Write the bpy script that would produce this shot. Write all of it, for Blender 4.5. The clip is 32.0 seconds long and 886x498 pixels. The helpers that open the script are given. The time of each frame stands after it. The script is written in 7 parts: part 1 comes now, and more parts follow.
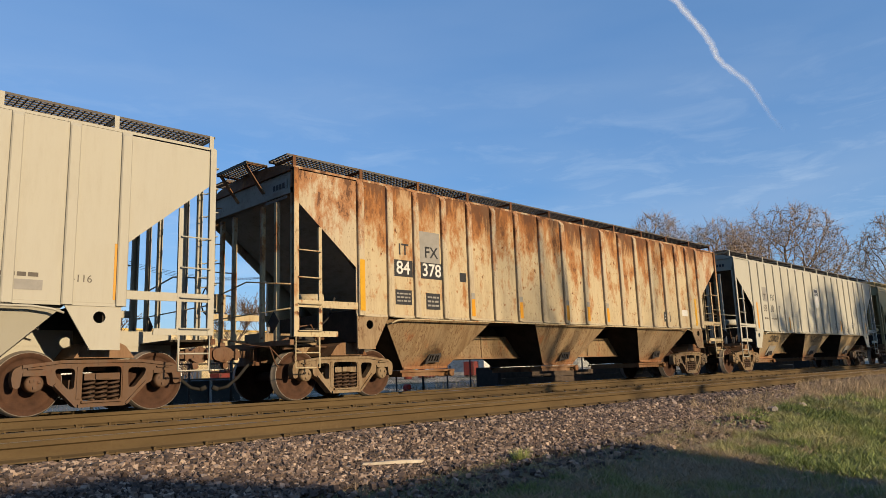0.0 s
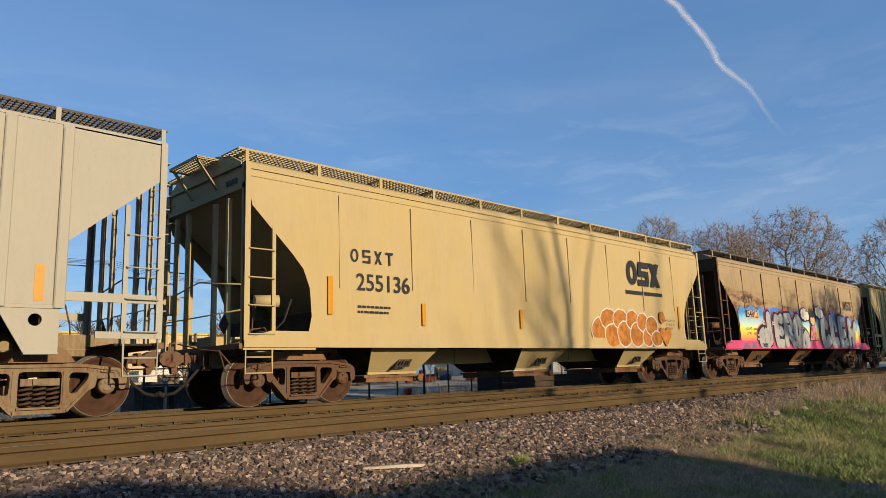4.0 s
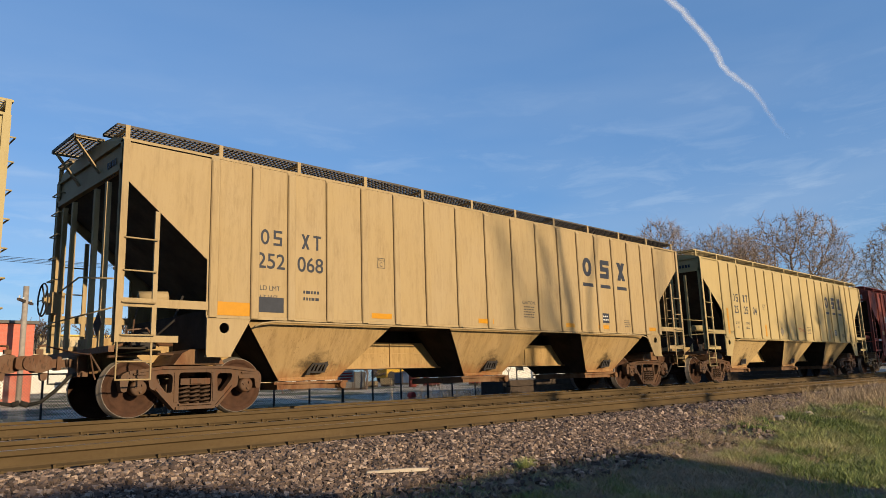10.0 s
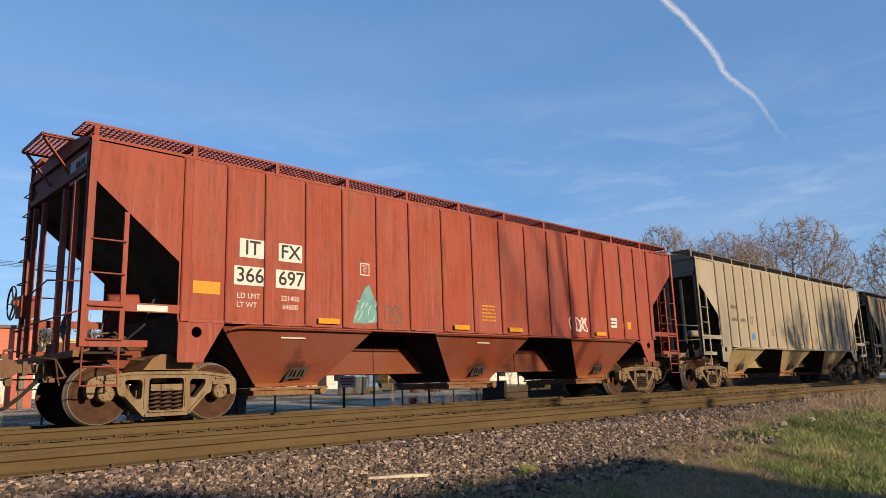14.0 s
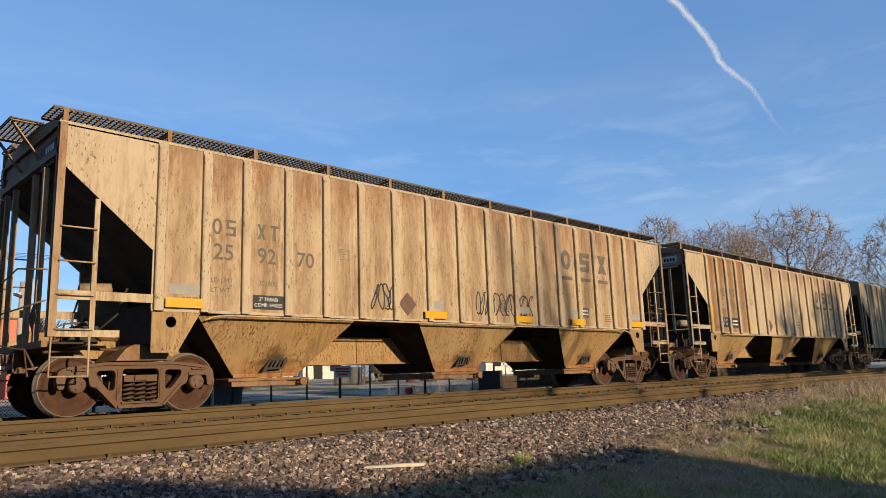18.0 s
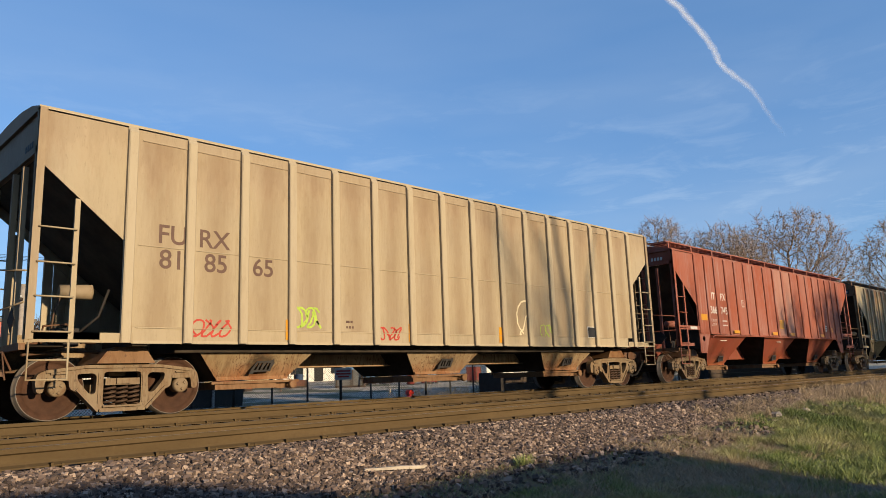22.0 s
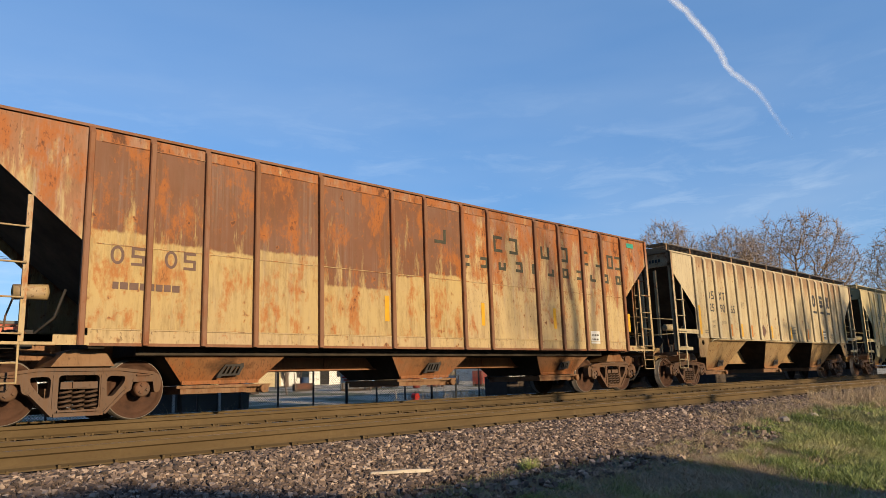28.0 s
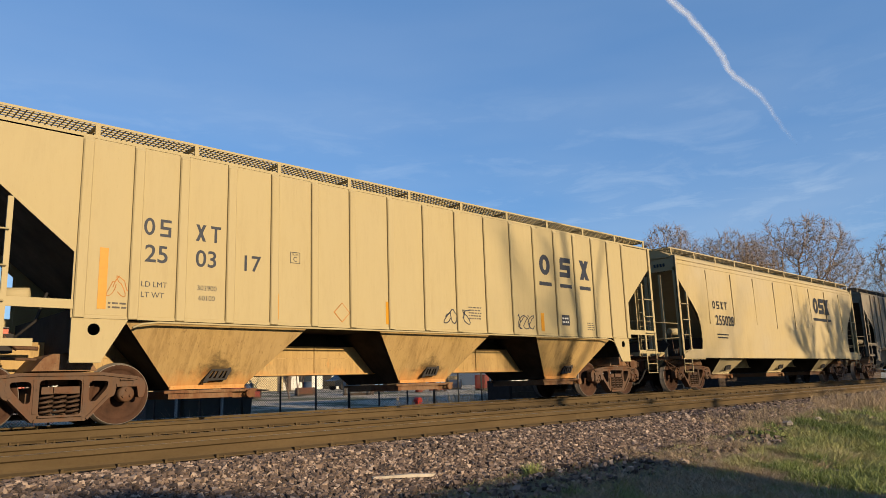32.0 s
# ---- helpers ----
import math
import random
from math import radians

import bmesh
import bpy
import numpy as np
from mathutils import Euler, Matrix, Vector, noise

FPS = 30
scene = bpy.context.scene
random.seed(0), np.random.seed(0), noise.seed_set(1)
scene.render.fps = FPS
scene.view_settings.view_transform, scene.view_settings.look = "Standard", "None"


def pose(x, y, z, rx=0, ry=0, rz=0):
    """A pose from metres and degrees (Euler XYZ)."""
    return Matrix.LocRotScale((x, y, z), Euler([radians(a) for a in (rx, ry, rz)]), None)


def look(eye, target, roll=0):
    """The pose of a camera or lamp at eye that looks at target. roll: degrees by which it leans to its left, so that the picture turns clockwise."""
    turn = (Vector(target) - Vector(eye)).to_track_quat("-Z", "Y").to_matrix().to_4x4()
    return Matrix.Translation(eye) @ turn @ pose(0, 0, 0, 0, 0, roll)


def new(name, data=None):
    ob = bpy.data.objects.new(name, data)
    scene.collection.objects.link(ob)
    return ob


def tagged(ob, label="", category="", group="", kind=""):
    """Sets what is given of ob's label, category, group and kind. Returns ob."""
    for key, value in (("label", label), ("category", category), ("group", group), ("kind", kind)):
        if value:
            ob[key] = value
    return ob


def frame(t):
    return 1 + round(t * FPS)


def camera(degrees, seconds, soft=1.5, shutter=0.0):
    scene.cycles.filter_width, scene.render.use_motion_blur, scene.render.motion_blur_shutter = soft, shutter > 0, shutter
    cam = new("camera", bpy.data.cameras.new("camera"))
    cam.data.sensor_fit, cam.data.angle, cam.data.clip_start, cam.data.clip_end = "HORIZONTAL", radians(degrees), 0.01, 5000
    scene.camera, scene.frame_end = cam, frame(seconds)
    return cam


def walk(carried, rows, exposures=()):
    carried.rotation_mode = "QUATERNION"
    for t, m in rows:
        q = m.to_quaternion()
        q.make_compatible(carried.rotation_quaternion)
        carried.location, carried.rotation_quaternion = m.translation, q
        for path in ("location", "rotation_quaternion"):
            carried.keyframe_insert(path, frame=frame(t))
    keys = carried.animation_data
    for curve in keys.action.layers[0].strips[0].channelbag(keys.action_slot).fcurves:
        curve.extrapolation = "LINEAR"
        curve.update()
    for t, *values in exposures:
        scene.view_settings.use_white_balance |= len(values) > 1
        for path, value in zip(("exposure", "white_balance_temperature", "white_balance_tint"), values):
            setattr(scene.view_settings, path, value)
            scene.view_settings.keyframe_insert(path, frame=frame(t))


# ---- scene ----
import functools

from mathutils.geometry import tessellate_polygon

# camera: handheld, standing beside a double track; x runs along the rails, y away from the viewer, z = 0 on the far track's rail heads
EYE = (0.0, -12.21, 0.427)
cam = camera(64.04, 32.0, soft=0.5)
TURNS = """0 -44.62 9.828 1.999;0.5 -44.551 9.859 1.995;1 -44.505 9.913 1.992;1.5 -44.507 9.973 1.978;2 -44.534 10.021 1.945;2.5 -44.547 10.065 1.929
3 -44.552 10.109 1.956;3.5 -44.558 10.143 2.003;5.5 -44.503 10.155 1.988;6 -44.421 10.134 1.98;6.5 -44.361 10.141 1.968;7 -44.332 10.195 1.942
7.5 -44.308 10.263 1.925;8 -44.285 10.316 1.905;8.5 -44.282 10.359 1.893;9 -44.281 10.408 1.908;9.5 -44.26 10.449 1.917;10 -44.25 10.461 1.911
10.5 -44.296 10.454 1.886;11 -44.353 10.456 1.853;11.5 -44.327 10.489 1.842;12 -44.237 10.55 1.846;12.5 -44.172 10.623 1.855;13 -44.161 10.711 1.861
13.5 -44.163 10.808 1.857;14 -44.14 10.889 1.844;14.5 -44.109 10.947 1.806;16.5 -44.217 10.61 1.855;17 -44.334 10.456 1.887;17.5 -44.417 10.273 1.909
18 -44.47 10.093 1.911;18.5 -44.508 9.968 1.902;19 -44.536 9.917 1.896;19.5 -44.551 9.909 1.916;20 -44.566 9.906 1.957;20.5 -44.592 9.919 1.991
21 -44.578 9.978 2.018;21.5 -44.49 10.095 2.029;22 -44.408 10.255 2.008;22.5 -44.387 10.425 1.969;23 -44.36 10.578 1.937;23.5 -44.273 10.698 1.928
24 -44.187 10.799 1.927;24.5 -44.177 10.88 1.928;25 -44.196 10.91 1.931;25.5 -44.163 10.893 1.924;26 -44.112 10.839 1.903;26.5 -44.091 10.763 1.874
28.5 -43.903 10.527 1.857;29 -43.865 10.581 1.877;29.5 -43.783 10.636 1.891;30 -43.712 10.69 1.92;30.5 -43.705 10.754 1.941;31 -43.74 10.821 1.943
31.5 -43.759 10.866 1.927;32 -43.744 10.888 1.886"""
PATH = []
for row in TURNS.replace("\n", ";").split(";"):
    t, yaw, pitch, roll = (float(v) for v in row.split())
    PATH.append((t, pose(*EYE, 90 + pitch, roll, yaw)))
# the camera's own exposure wanders a little as bright and dark cars pass
STOPS = ((0, 0.69), (3, 0.55), (5.5, 0.57), (7, 0.49), (8, 0.52), (9, 0.62), (12, 0.65), (13, 0.63), (14, 0.75), (16.5, 0.89), (17, 0.92), (18, 0.83), (19, 0.88), (21, 0.74), (22, 0.75), (23, 0.84), (24, 0.88), (25, 0.95), (26, 0.79), (28.5, 0.81), (30, 0.71), (31, 0.70), (32, 0.68))
walk(cam, PATH, STOPS)

# ---- light: low warm sun square to the track, from behind the viewer ----
SUN_UP, SUN_SIDE = 13.0, 2.0
sun = new("sun", bpy.data.lights.new("sun", "SUN"))
sun.data.energy, sun.data.angle, sun.data.color = 5.0, radians(0.55), (1.0, 0.785, 0.505)
d = Vector((math.sin(radians(SUN_SIDE)) * math.cos(radians(SUN_UP)), -math.cos(radians(SUN_SIDE)) * math.cos(radians(SUN_UP)), math.sin(radians(SUN_UP))))
sun.matrix_world = look(tuple(d * 60), (0, 0, 0))
world = bpy.data.worlds.new("sky")
scene.world = world
world.use_nodes = True
wn = world.node_tree.nodes
sky = wn.new("ShaderNodeTexSky")
sky.sky_type, sky.sun_disc = "NISHITA", False
sky.sun_elevation, sky.sun_rotation = radians(SUN_UP), radians(180 - SUN_SIDE)
sky.air_density, sky.dust_density, sky.ozone_density = 1.0, 0.6, 2.0
wn["Background"].inputs["Strength"].default_value = 0.086
tint = wn.new("ShaderNodeMix")
tint.data_type, tint.blend_type = "RGBA", "MULTIPLY"
tint.inputs[0].default_value, tint.inputs[7].default_value = 1.0, (0.715, 0.975, 1.30, 1)
world.node_tree.links.new(sky.outputs[0], tint.inputs[6])
# thin high cloud, thicker low in the sky
wl = world.node_tree.links
co, mp, nz = wn.new("ShaderNodeTexCoord"), wn.new("ShaderNodeMapping"), wn.new("ShaderNodeTexNoise")
mp.inputs["Scale"].default_value = (1.2, 1.2, 6.0)
nz.inputs["Scale"].default_value, nz.inputs["Detail"].default_value, nz.inputs["Roughness"].default_value = 1.7, 3.0, 0.55
wl.new(co.outputs["Generated"], mp.inputs[0]), wl.new(mp.outputs[0], nz.inputs["Vector"])
veil, sz, low, mul = wn.new("ShaderNodeMapRange"), wn.new("ShaderNodeSeparateXYZ"), wn.new("ShaderNodeMapRange"), wn.new("ShaderNodeMath")
veil.inputs["From Min"].default_value, veil.inputs["From Max"].default_value = 0.27, 1.0
low.inputs["From Min"].default_value, low.inputs["From Max"].default_value, low.inputs["To Min"].default_value, low.inputs["To Max"].default_value = 0.03, 0.60, 0.60, 0.0
mul.operation = "MULTIPLY"
wl.new(nz.outputs["Fac"], veil.inputs["Value"]), wl.new(co.outputs["Generated"], sz.inputs[0]), wl.new(sz.outputs["Z"], low.inputs["Value"])
wl.new(veil.outputs[0], mul.inputs[0]), wl.new(low.outputs[0], mul.inputs[1])
cloud = wn.new("ShaderNodeMix")
cloud.data_type = "RGBA"
cloud.inputs[7].default_value = (4.0, 4.7, 5.6, 1)
haze = wn.new("ShaderNodeMix")
haze.data_type, haze.inputs[0].default_value, haze.inputs[7].default_value = "RGBA", 0.45, (1.15, 2.5, 4.9, 1)
wl.new(tint.outputs[2], haze.inputs[6])
wl.new(mul.outputs[0], cloud.inputs[0]), wl.new(haze.outputs[2], cloud.inputs[6])
# faint torn wisps of ice cloud, drawn out along the horizon
wmap, torn, wisp, wlow, wfac = wn.new("ShaderNodeMapping"), wn.new("ShaderNodeTexNoise"), wn.new("ShaderNodeMapRange"), wn.new("ShaderNodeMapRange"), wn.new("ShaderNodeMath")
wmap.inputs["Scale"].default_value, wmap.inputs["Rotation"].default_value = (3.4, 3.4, 15.0), (0.10, -0.06, 0.0)
torn.inputs["Scale"].default_value, torn.inputs["Detail"].default_value, torn.inputs["Roughness"].default_value, torn.inputs["Distortion"].default_value = 2.4, 8.0, 0.62, 0.5
wl.new(co.outputs["Generated"], wmap.inputs[0]), wl.new(wmap.outputs[0], torn.inputs["Vector"])
wisp.inputs["From Min"].default_value, wisp.inputs["From Max"].default_value = 0.50, 0.78
wlow.inputs["From Min"].default_value, wlow.inputs["From Max"].default_value, wlow.inputs["To Min"].default_value, wlow.inputs["To Max"].default_value = 0.16, 0.42, 0.34, 0.0
wfac.operation = "MULTIPLY"
wl.new(torn.outputs["Fac"], wisp.inputs["Value"]), wl.new(sz.outputs["Z"], wlow.inputs["Value"])
wl.new(wisp.outputs[0], wfac.inputs[0]), wl.new(wlow.outputs[0], wfac.inputs[1])
ice = wn.new("ShaderNodeMix")
ice.data_type, ice.inputs[7].default_value = "RGBA", (5.4, 6.2, 7.0, 1)
wl.new(wfac.outputs[0], ice.inputs[0]), wl.new(cloud.outputs[2], ice.inputs[6])
wl.new(ice.outputs[2], wn["Background"].inputs["Color"])


# ---- mesh building ----
class Build:
    """Collects vertices and faces; each face has a material slot and may be smooth."""

    def __init__(self):
        self.v, self.f, self.m, self.s = [], [], [], []

    def face(self, idx, mat=0, smooth=False):
        self.f.append(tuple(idx)), self.m.append(mat), self.s.append(smooth)

    def poly(self, pts, mat=0):
        n = len(self.v)
        self.v += [tuple(p) for p in pts]
        self.face(range(n, n + len(pts)), mat)
        return self

    def box(self, x0, x1, y0, y1, z0, z1, mat=0, rot=None):
        n = len(self.v)
        pts = [(x, y, z) for z in (z0, z1) for y in (y0, y1) for x in (x0, x1)]
        if rot is not None:
            c = Vector(((x0 + x1) / 2, (y0 + y1) / 2, (z0 + z1) / 2))
            pts = [tuple(c + rot @ (Vector(p) - c)) for p in pts]
        self.v += pts
        for q in ((0, 2, 3, 1), (4, 5, 7, 6), (0, 1, 5, 4), (2, 6, 7, 3), (0, 4, 6, 2), (1, 3, 7, 5)):
            self.face([n + i for i in q], mat)
        return self

    def bar(self, a, b, w, h, mat=0):
        """A square bar from a to b."""
        a, b = Vector(a), Vector(b)
        t = (b - a).normalized()
        u = t.cross(Vector((0, 0, 1)) if abs(t.z) < 0.9 else Vector((0, 1, 0))).normalized()
        k = t.cross(u)
        n = len(self.v)
        for p in (a, b):
            for i, j in ((-1, -1), (1, -1), (1, 1), (-1, 1)):
                self.v.append(tuple(p + u * (i * w / 2) + k * (j * h / 2)))
        for q in ((0, 1, 2, 3), (7, 6, 5, 4), (0, 4, 5, 1), (1, 5, 6, 2), (2, 6, 7, 3), (3, 7, 4, 0)):
            self.face([n + i for i in q], mat)
        return self

    def prism(self, pts, y0, y1, mat=0, smooth=False):
        """An outline in x, z pulled along y. Side walls as quads."""
        n, k = len(self.v), len(pts)
        self.v += [(x, y0, z) for x, z in pts] + [(x, y1, z) for x, z in pts]
        self.face(range(n, n + k), mat)
        self.face(range(n + 2 * k - 1, n + k - 1, -1), mat)
        for i in range(k):
            j = (i + 1) % k
            self.face((n + j, n + i, n + k + i, n + k + j), mat, smooth)
        return self

    def loft(self, rings, mat=0, smooth=True, close=True, caps=True):
        n, k = len(self.v), len(rings[0])
        for r in rings:
            self.v += [tuple(p) for p in r]
        for a in range(len(rings) - 1):
            for i in range(k if close else k - 1):
                j = (i + 1) % k
                self.face((n + a * k + i, n + a * k + j, n + (a + 1) * k + j, n + (a + 1) * k + i), mat, smooth)
        if caps:
            self.face(range(n + k - 1, n - 1, -1), mat)
            m0 = n + (len(rings) - 1) * k
            self.face(range(m0, m0 + k), mat)
        return self

    def tube(self, path, r, k=6, mat=0):
        path = [Vector(p) for p in path]
        rings = []
        for i, p in enumerate(path):
            t = (path[min(i + 1, len(path) - 1)] - path[max(i - 1, 0)]).normalized()
            u = t.cross(Vector((0.13, 0.2, 1)) if abs(t.z) < 0.9 else Vector((0, 1, 0))).normalized()
            w = t.cross(u)
            q = r[i] if isinstance(r, (list, tuple)) else r
            rings.append([p + u * (q * math.cos(2 * math.pi * j / k)) + w * (q * math.sin(2 * math.pi * j / k)) for j in range(k)])
        return self.loft(rings, mat)

    def lathe(self, profile, k=24, mat=0, smooth=True, caps=True):
        """Profile of (radius, y) turned about the y axis."""
        rings = [[(r * math.cos(2 * math.pi * i / k), y, r * math.sin(2 * math.pi * i / k)) for i in range(k)] for r, y in profile]
        return self.loft(rings, mat, smooth, caps=caps)

    def cut_plate(self, outer, holes, y0, y1, mat=0):
        """A plate with holes: outlines in x, z; thickness along y."""
        loops = [outer] + list(holes)
        flat = [p for lp in loops for p in lp]
        tris = tessellate_polygon([[Vector((x, z, 0)) for x, z in lp] for lp in loops])
        n, k = len(self.v), len(flat)
        self.v += [(x, y0, z) for x, z in flat] + [(x, y1, z) for x, z in flat]
        for a, b, c in tris:
            self.face((n + a, n + b, n + c), mat), self.face((n + k + c, n + k + b, n + k + a), mat)
        at = 0
        for lp in loops:
            m = len(lp)
            for i in range(m):
                j = (i + 1) % m
                self.face((n + at + i, n + at + j, n + k + at + j, n + k + at + i), mat)
            at += m
        return self

    def upright(self):
        """Turns a shape about y so that it stands along z."""
        self.v = [(x, -z, y) for x, y, z in self.v]
        return self

    def turned_end(self, length):
        """The same shape mirrored end for end."""
        self.v = [(length - x, y, z) for x, y, z in self.v]
        self.f = [tuple(reversed(f)) for f in self.f]
        return self

    def mesh(self, name="mesh", mats=1):
        me = bpy.data.meshes.new(name)
        me.from_pydata(self.v, [], self.f)
        for _ in range(mats):
            me.materials.append(None)
        if any(self.m):
            me.polygons.foreach_set("material_index", self.m)
        if any(self.s):
            me.polygons.foreach_set("use_smooth", self.s)
        me.validate()
        return me


def put(name, me, mats, parent=None, m=None, label=""):
    """Links a mesh as one object; its materials sit on the object, so that meshes are shared."""
    if isinstance(me, Build):
        me = me.mesh(name, len(mats) if isinstance(mats, (list, tuple)) else 1)
    ob = new(name, me)
    for slot, mat in zip(ob.material_slots, mats if isinstance(mats, (list, tuple)) else [mats]):
        slot.link, slot.material = "OBJECT", mat
    if parent is not None:
        ob.parent = parent
    if m is not None:
        ob.matrix_basis = m
    return tagged(ob, label)


def empty(name, m=None):
    ob = new(name)
    ob.empty_display_size = 0.3
    if m is not None:
        ob.matrix_basis = m
    return ob


# ---- materials ----
def nodes_of(name):
    mat = bpy.data.materials.new(name)
    mat.use_nodes = True
    n = mat.node_tree.nodes
    return mat, n, mat.node_tree.links, n["Principled BSDF"]


def noise_node(n, l, vec, scale, detail=5.0, rough=0.6, dist=0.0):
    t = n.new("ShaderNodeTexNoise")
    t.inputs["Scale"].default_value, t.inputs["Detail"].default_value = scale, detail
    t.inputs["Roughness"].default_value, t.inputs["Distortion"].default_value = rough, dist
    l.new(vec, t.inputs["Vector"])
    return t.outputs["Fac"]


def mapped(n, l, scale=(1, 1, 1), shift=(0, 0, 0), src="Object"):
    c, m = n.new("ShaderNodeTexCoord"), n.new("ShaderNodeMapping")
    m.inputs["Scale"].default_value, m.inputs["Location"].default_value = scale, shift
    l.new(c.outputs[src], m.inputs["Vector"])
    return m.outputs["Vector"]


def step(n, l, fac, lo, hi):
    """0 below lo, 1 above hi."""
    r = n.new("ShaderNodeMapRange")
    r.inputs["From Min"].default_value, r.inputs["From Max"].default_value = lo, hi
    l.new(fac, r.inputs["Value"])
    return r.outputs["Result"]


def calc(n, l, op, a, b):
    m = n.new("ShaderNodeMath")
    m.operation, m.use_clamp = op, False
    for i, v in enumerate((a, b)):
        if isinstance(v, (int, float)):
            m.inputs[i].default_value = v
        else:
            l.new(v, m.inputs[i])
    return m.outputs[0]


def blend(n, l, fac, a, b, how="MIX"):
    m = n.new("ShaderNodeMix")
    m.data_type, m.blend_type = "RGBA", how
    for i, v in ((0, fac), (6, a), (7, b)):
        if isinstance(v, (int, float)):
            m.inputs[i].default_value = v
        elif isinstance(v, tuple):
            m.inputs[i].default_value = (*v, 1)
        else:
            l.new(v, m.inputs[i])
    return m.outputs[2]


def relief(n, l, b, fac, strength, dist):
    k = n.new("ShaderNodeBump")
    k.inputs["Strength"].default_value, k.inputs["Distance"].default_value = strength, dist
    l.new(fac, k.inputs["Height"])
    l.new(k.outputs[0], b.inputs["Normal"])


def plain(name, col, rough=0.7, metal=0.0, var=0.25, scale=6.0, bump=0.3):
    mat, n, l, b = nodes_of(name)
    col = tuple(0.8 * x for x in col)
    v = mapped(n, l)
    f = noise_node(n, l, v, scale, 6)
    g = noise_node(n, l, v, scale * 9, 4)
    c = blend(n, l, step(n, l, f, 0.3, 0.7), tuple(x * (1 - var) for x in col), tuple(min(1, x * (1 + var * 0.6)) for x in col))
    c = blend(n, l, calc(n, l, "MULTIPLY", step(n, l, g, 0.45, 0.75), var), c, tuple(x * 0.55 for x in col))
    l.new(c, b.inputs["Base Color"])
    b.inputs["Roughness"].default_value, b.inputs["Metallic"].default_value = rough, metal
    b.inputs["Specular IOR Level"].default_value = 0.5 if rough < 0.4 else 0.2
    if bump:
        relief(n, l, b, g, bump, 0.01)
    return mat


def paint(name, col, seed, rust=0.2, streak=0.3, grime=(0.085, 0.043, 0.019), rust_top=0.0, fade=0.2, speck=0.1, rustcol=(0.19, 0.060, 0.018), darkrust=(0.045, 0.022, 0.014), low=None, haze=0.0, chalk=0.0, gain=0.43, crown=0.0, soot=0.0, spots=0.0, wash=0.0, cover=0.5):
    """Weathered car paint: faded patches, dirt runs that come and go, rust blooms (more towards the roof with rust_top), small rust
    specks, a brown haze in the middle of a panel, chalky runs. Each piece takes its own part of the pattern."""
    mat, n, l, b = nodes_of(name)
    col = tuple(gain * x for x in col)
    info, tc, com, add = n.new("ShaderNodeObjectInfo"), n.new("ShaderNodeTexCoord"), n.new("ShaderNodeCombineXYZ"), n.new("ShaderNodeVectorMath")
    l.new(calc(n, l, "MULTIPLY", info.outputs["Random"], 61.0), com.inputs["X"])
    add.operation = "ADD"
    l.new(tc.outputs["Object"], add.inputs[0]), l.new(com.outputs[0], add.inputs[1])

    def at(scale=(1, 1, 1)):
        m = n.new("ShaderNodeMapping")
        m.inputs["Scale"].default_value, m.inputs["Location"].default_value = scale, (seed * 7.3, 0.0, seed * 3.1)
        l.new(add.outputs[0], m.inputs["Vector"])
        return m.outputs["Vector"]

    v = at()
    sep = n.new("ShaderNodeSeparateXYZ")
    l.new(tc.outputs["Object"], sep.inputs[0])
    z = sep.outputs["Z"]
    base = col
    ragged = noise_node(n, l, at((2.2, 1, 0.6)), 1.6, 9, 0.7)
    if low is not None:
        low = tuple(gain * x for x in low)
        # an older coat above a level of each panel's own, worn through in upright strands
        level = calc(n, l, "ADD", calc(n, l, "MULTIPLY", info.outputs["Random"], -0.55), calc(n, l, "ADD", z, calc(n, l, "MULTIPLY", ragged, 0.22)))
        strands = calc(n, l, "ADD", noise_node(n, l, at((2.6, 1, 0.42)), 1.3, 11, 0.72), calc(n, l, "MULTIPLY", calc(n, l, "SUBTRACT", z, 3.2), 0.08))
        coat = calc(n, l, "MULTIPLY", step(n, l, level, 2.30, 2.34), step(n, l, strands, 0.70 - 0.40 * cover, 0.80 - 0.40 * cover))
        base = blend(n, l, coat, low, col)
    broad = noise_node(n, l, v, 0.55, 4)
    c = blend(n, l, calc(n, l, "MULTIPLY", step(n, l, broad, 0.35, 0.7), fade), base, tuple(min(1, 0.55 * x + 0.12) for x in col))
    patch = step(n, l, noise_node(n, l, at((1.1, 1, 0.55)), 1.3, 5, 0.6), 0.40, 0.62)
    st = step(n, l, noise_node(n, l, at((1.7, 1, 0.10)), 1.5, 10, 0.76), 0.52, 0.60)
    mid = calc(n, l, "MULTIPLY", patch, step(n, l, noise_node(n, l, at((6.5, 1, 0.42)), 1.4, 9, 0.74), 0.47, 0.60))
    fine = calc(n, l, "MULTIPLY", patch, step(n, l, noise_node(n, l, at((13.0, 1, 3.4)), 1.5, 6, 0.7), 0.50, 0.60))
    mott = step(n, l, noise_node(n, l, at((2.4, 1, 0.45)), 2.6, 12, 0.76), 0.50, 0.62)
    for f, k in ((st, 0.35), (mid, 0.95), (fine, 0.7), (mott, 0.9)):
        c = blend(n, l, calc(n, l, "MULTIPLY", f, min(0.85, streak * k)), c, grime)
    if haze:
        centre = calc(n, l, "SUBTRACT", 0.36, calc(n, l, "ABSOLUTE", sep.outputs["X"], 0))
        hz = step(n, l, calc(n, l, "ADD", calc(n, l, "MULTIPLY", centre, 1.1), noise_node(n, l, at((2.5, 1, 0.35)), 1.4, 10, 0.78)), 0.52, 0.86)
        c = blend(n, l, calc(n, l, "MULTIPLY", hz, haze), c, tuple(1.25 * x for x in grime))
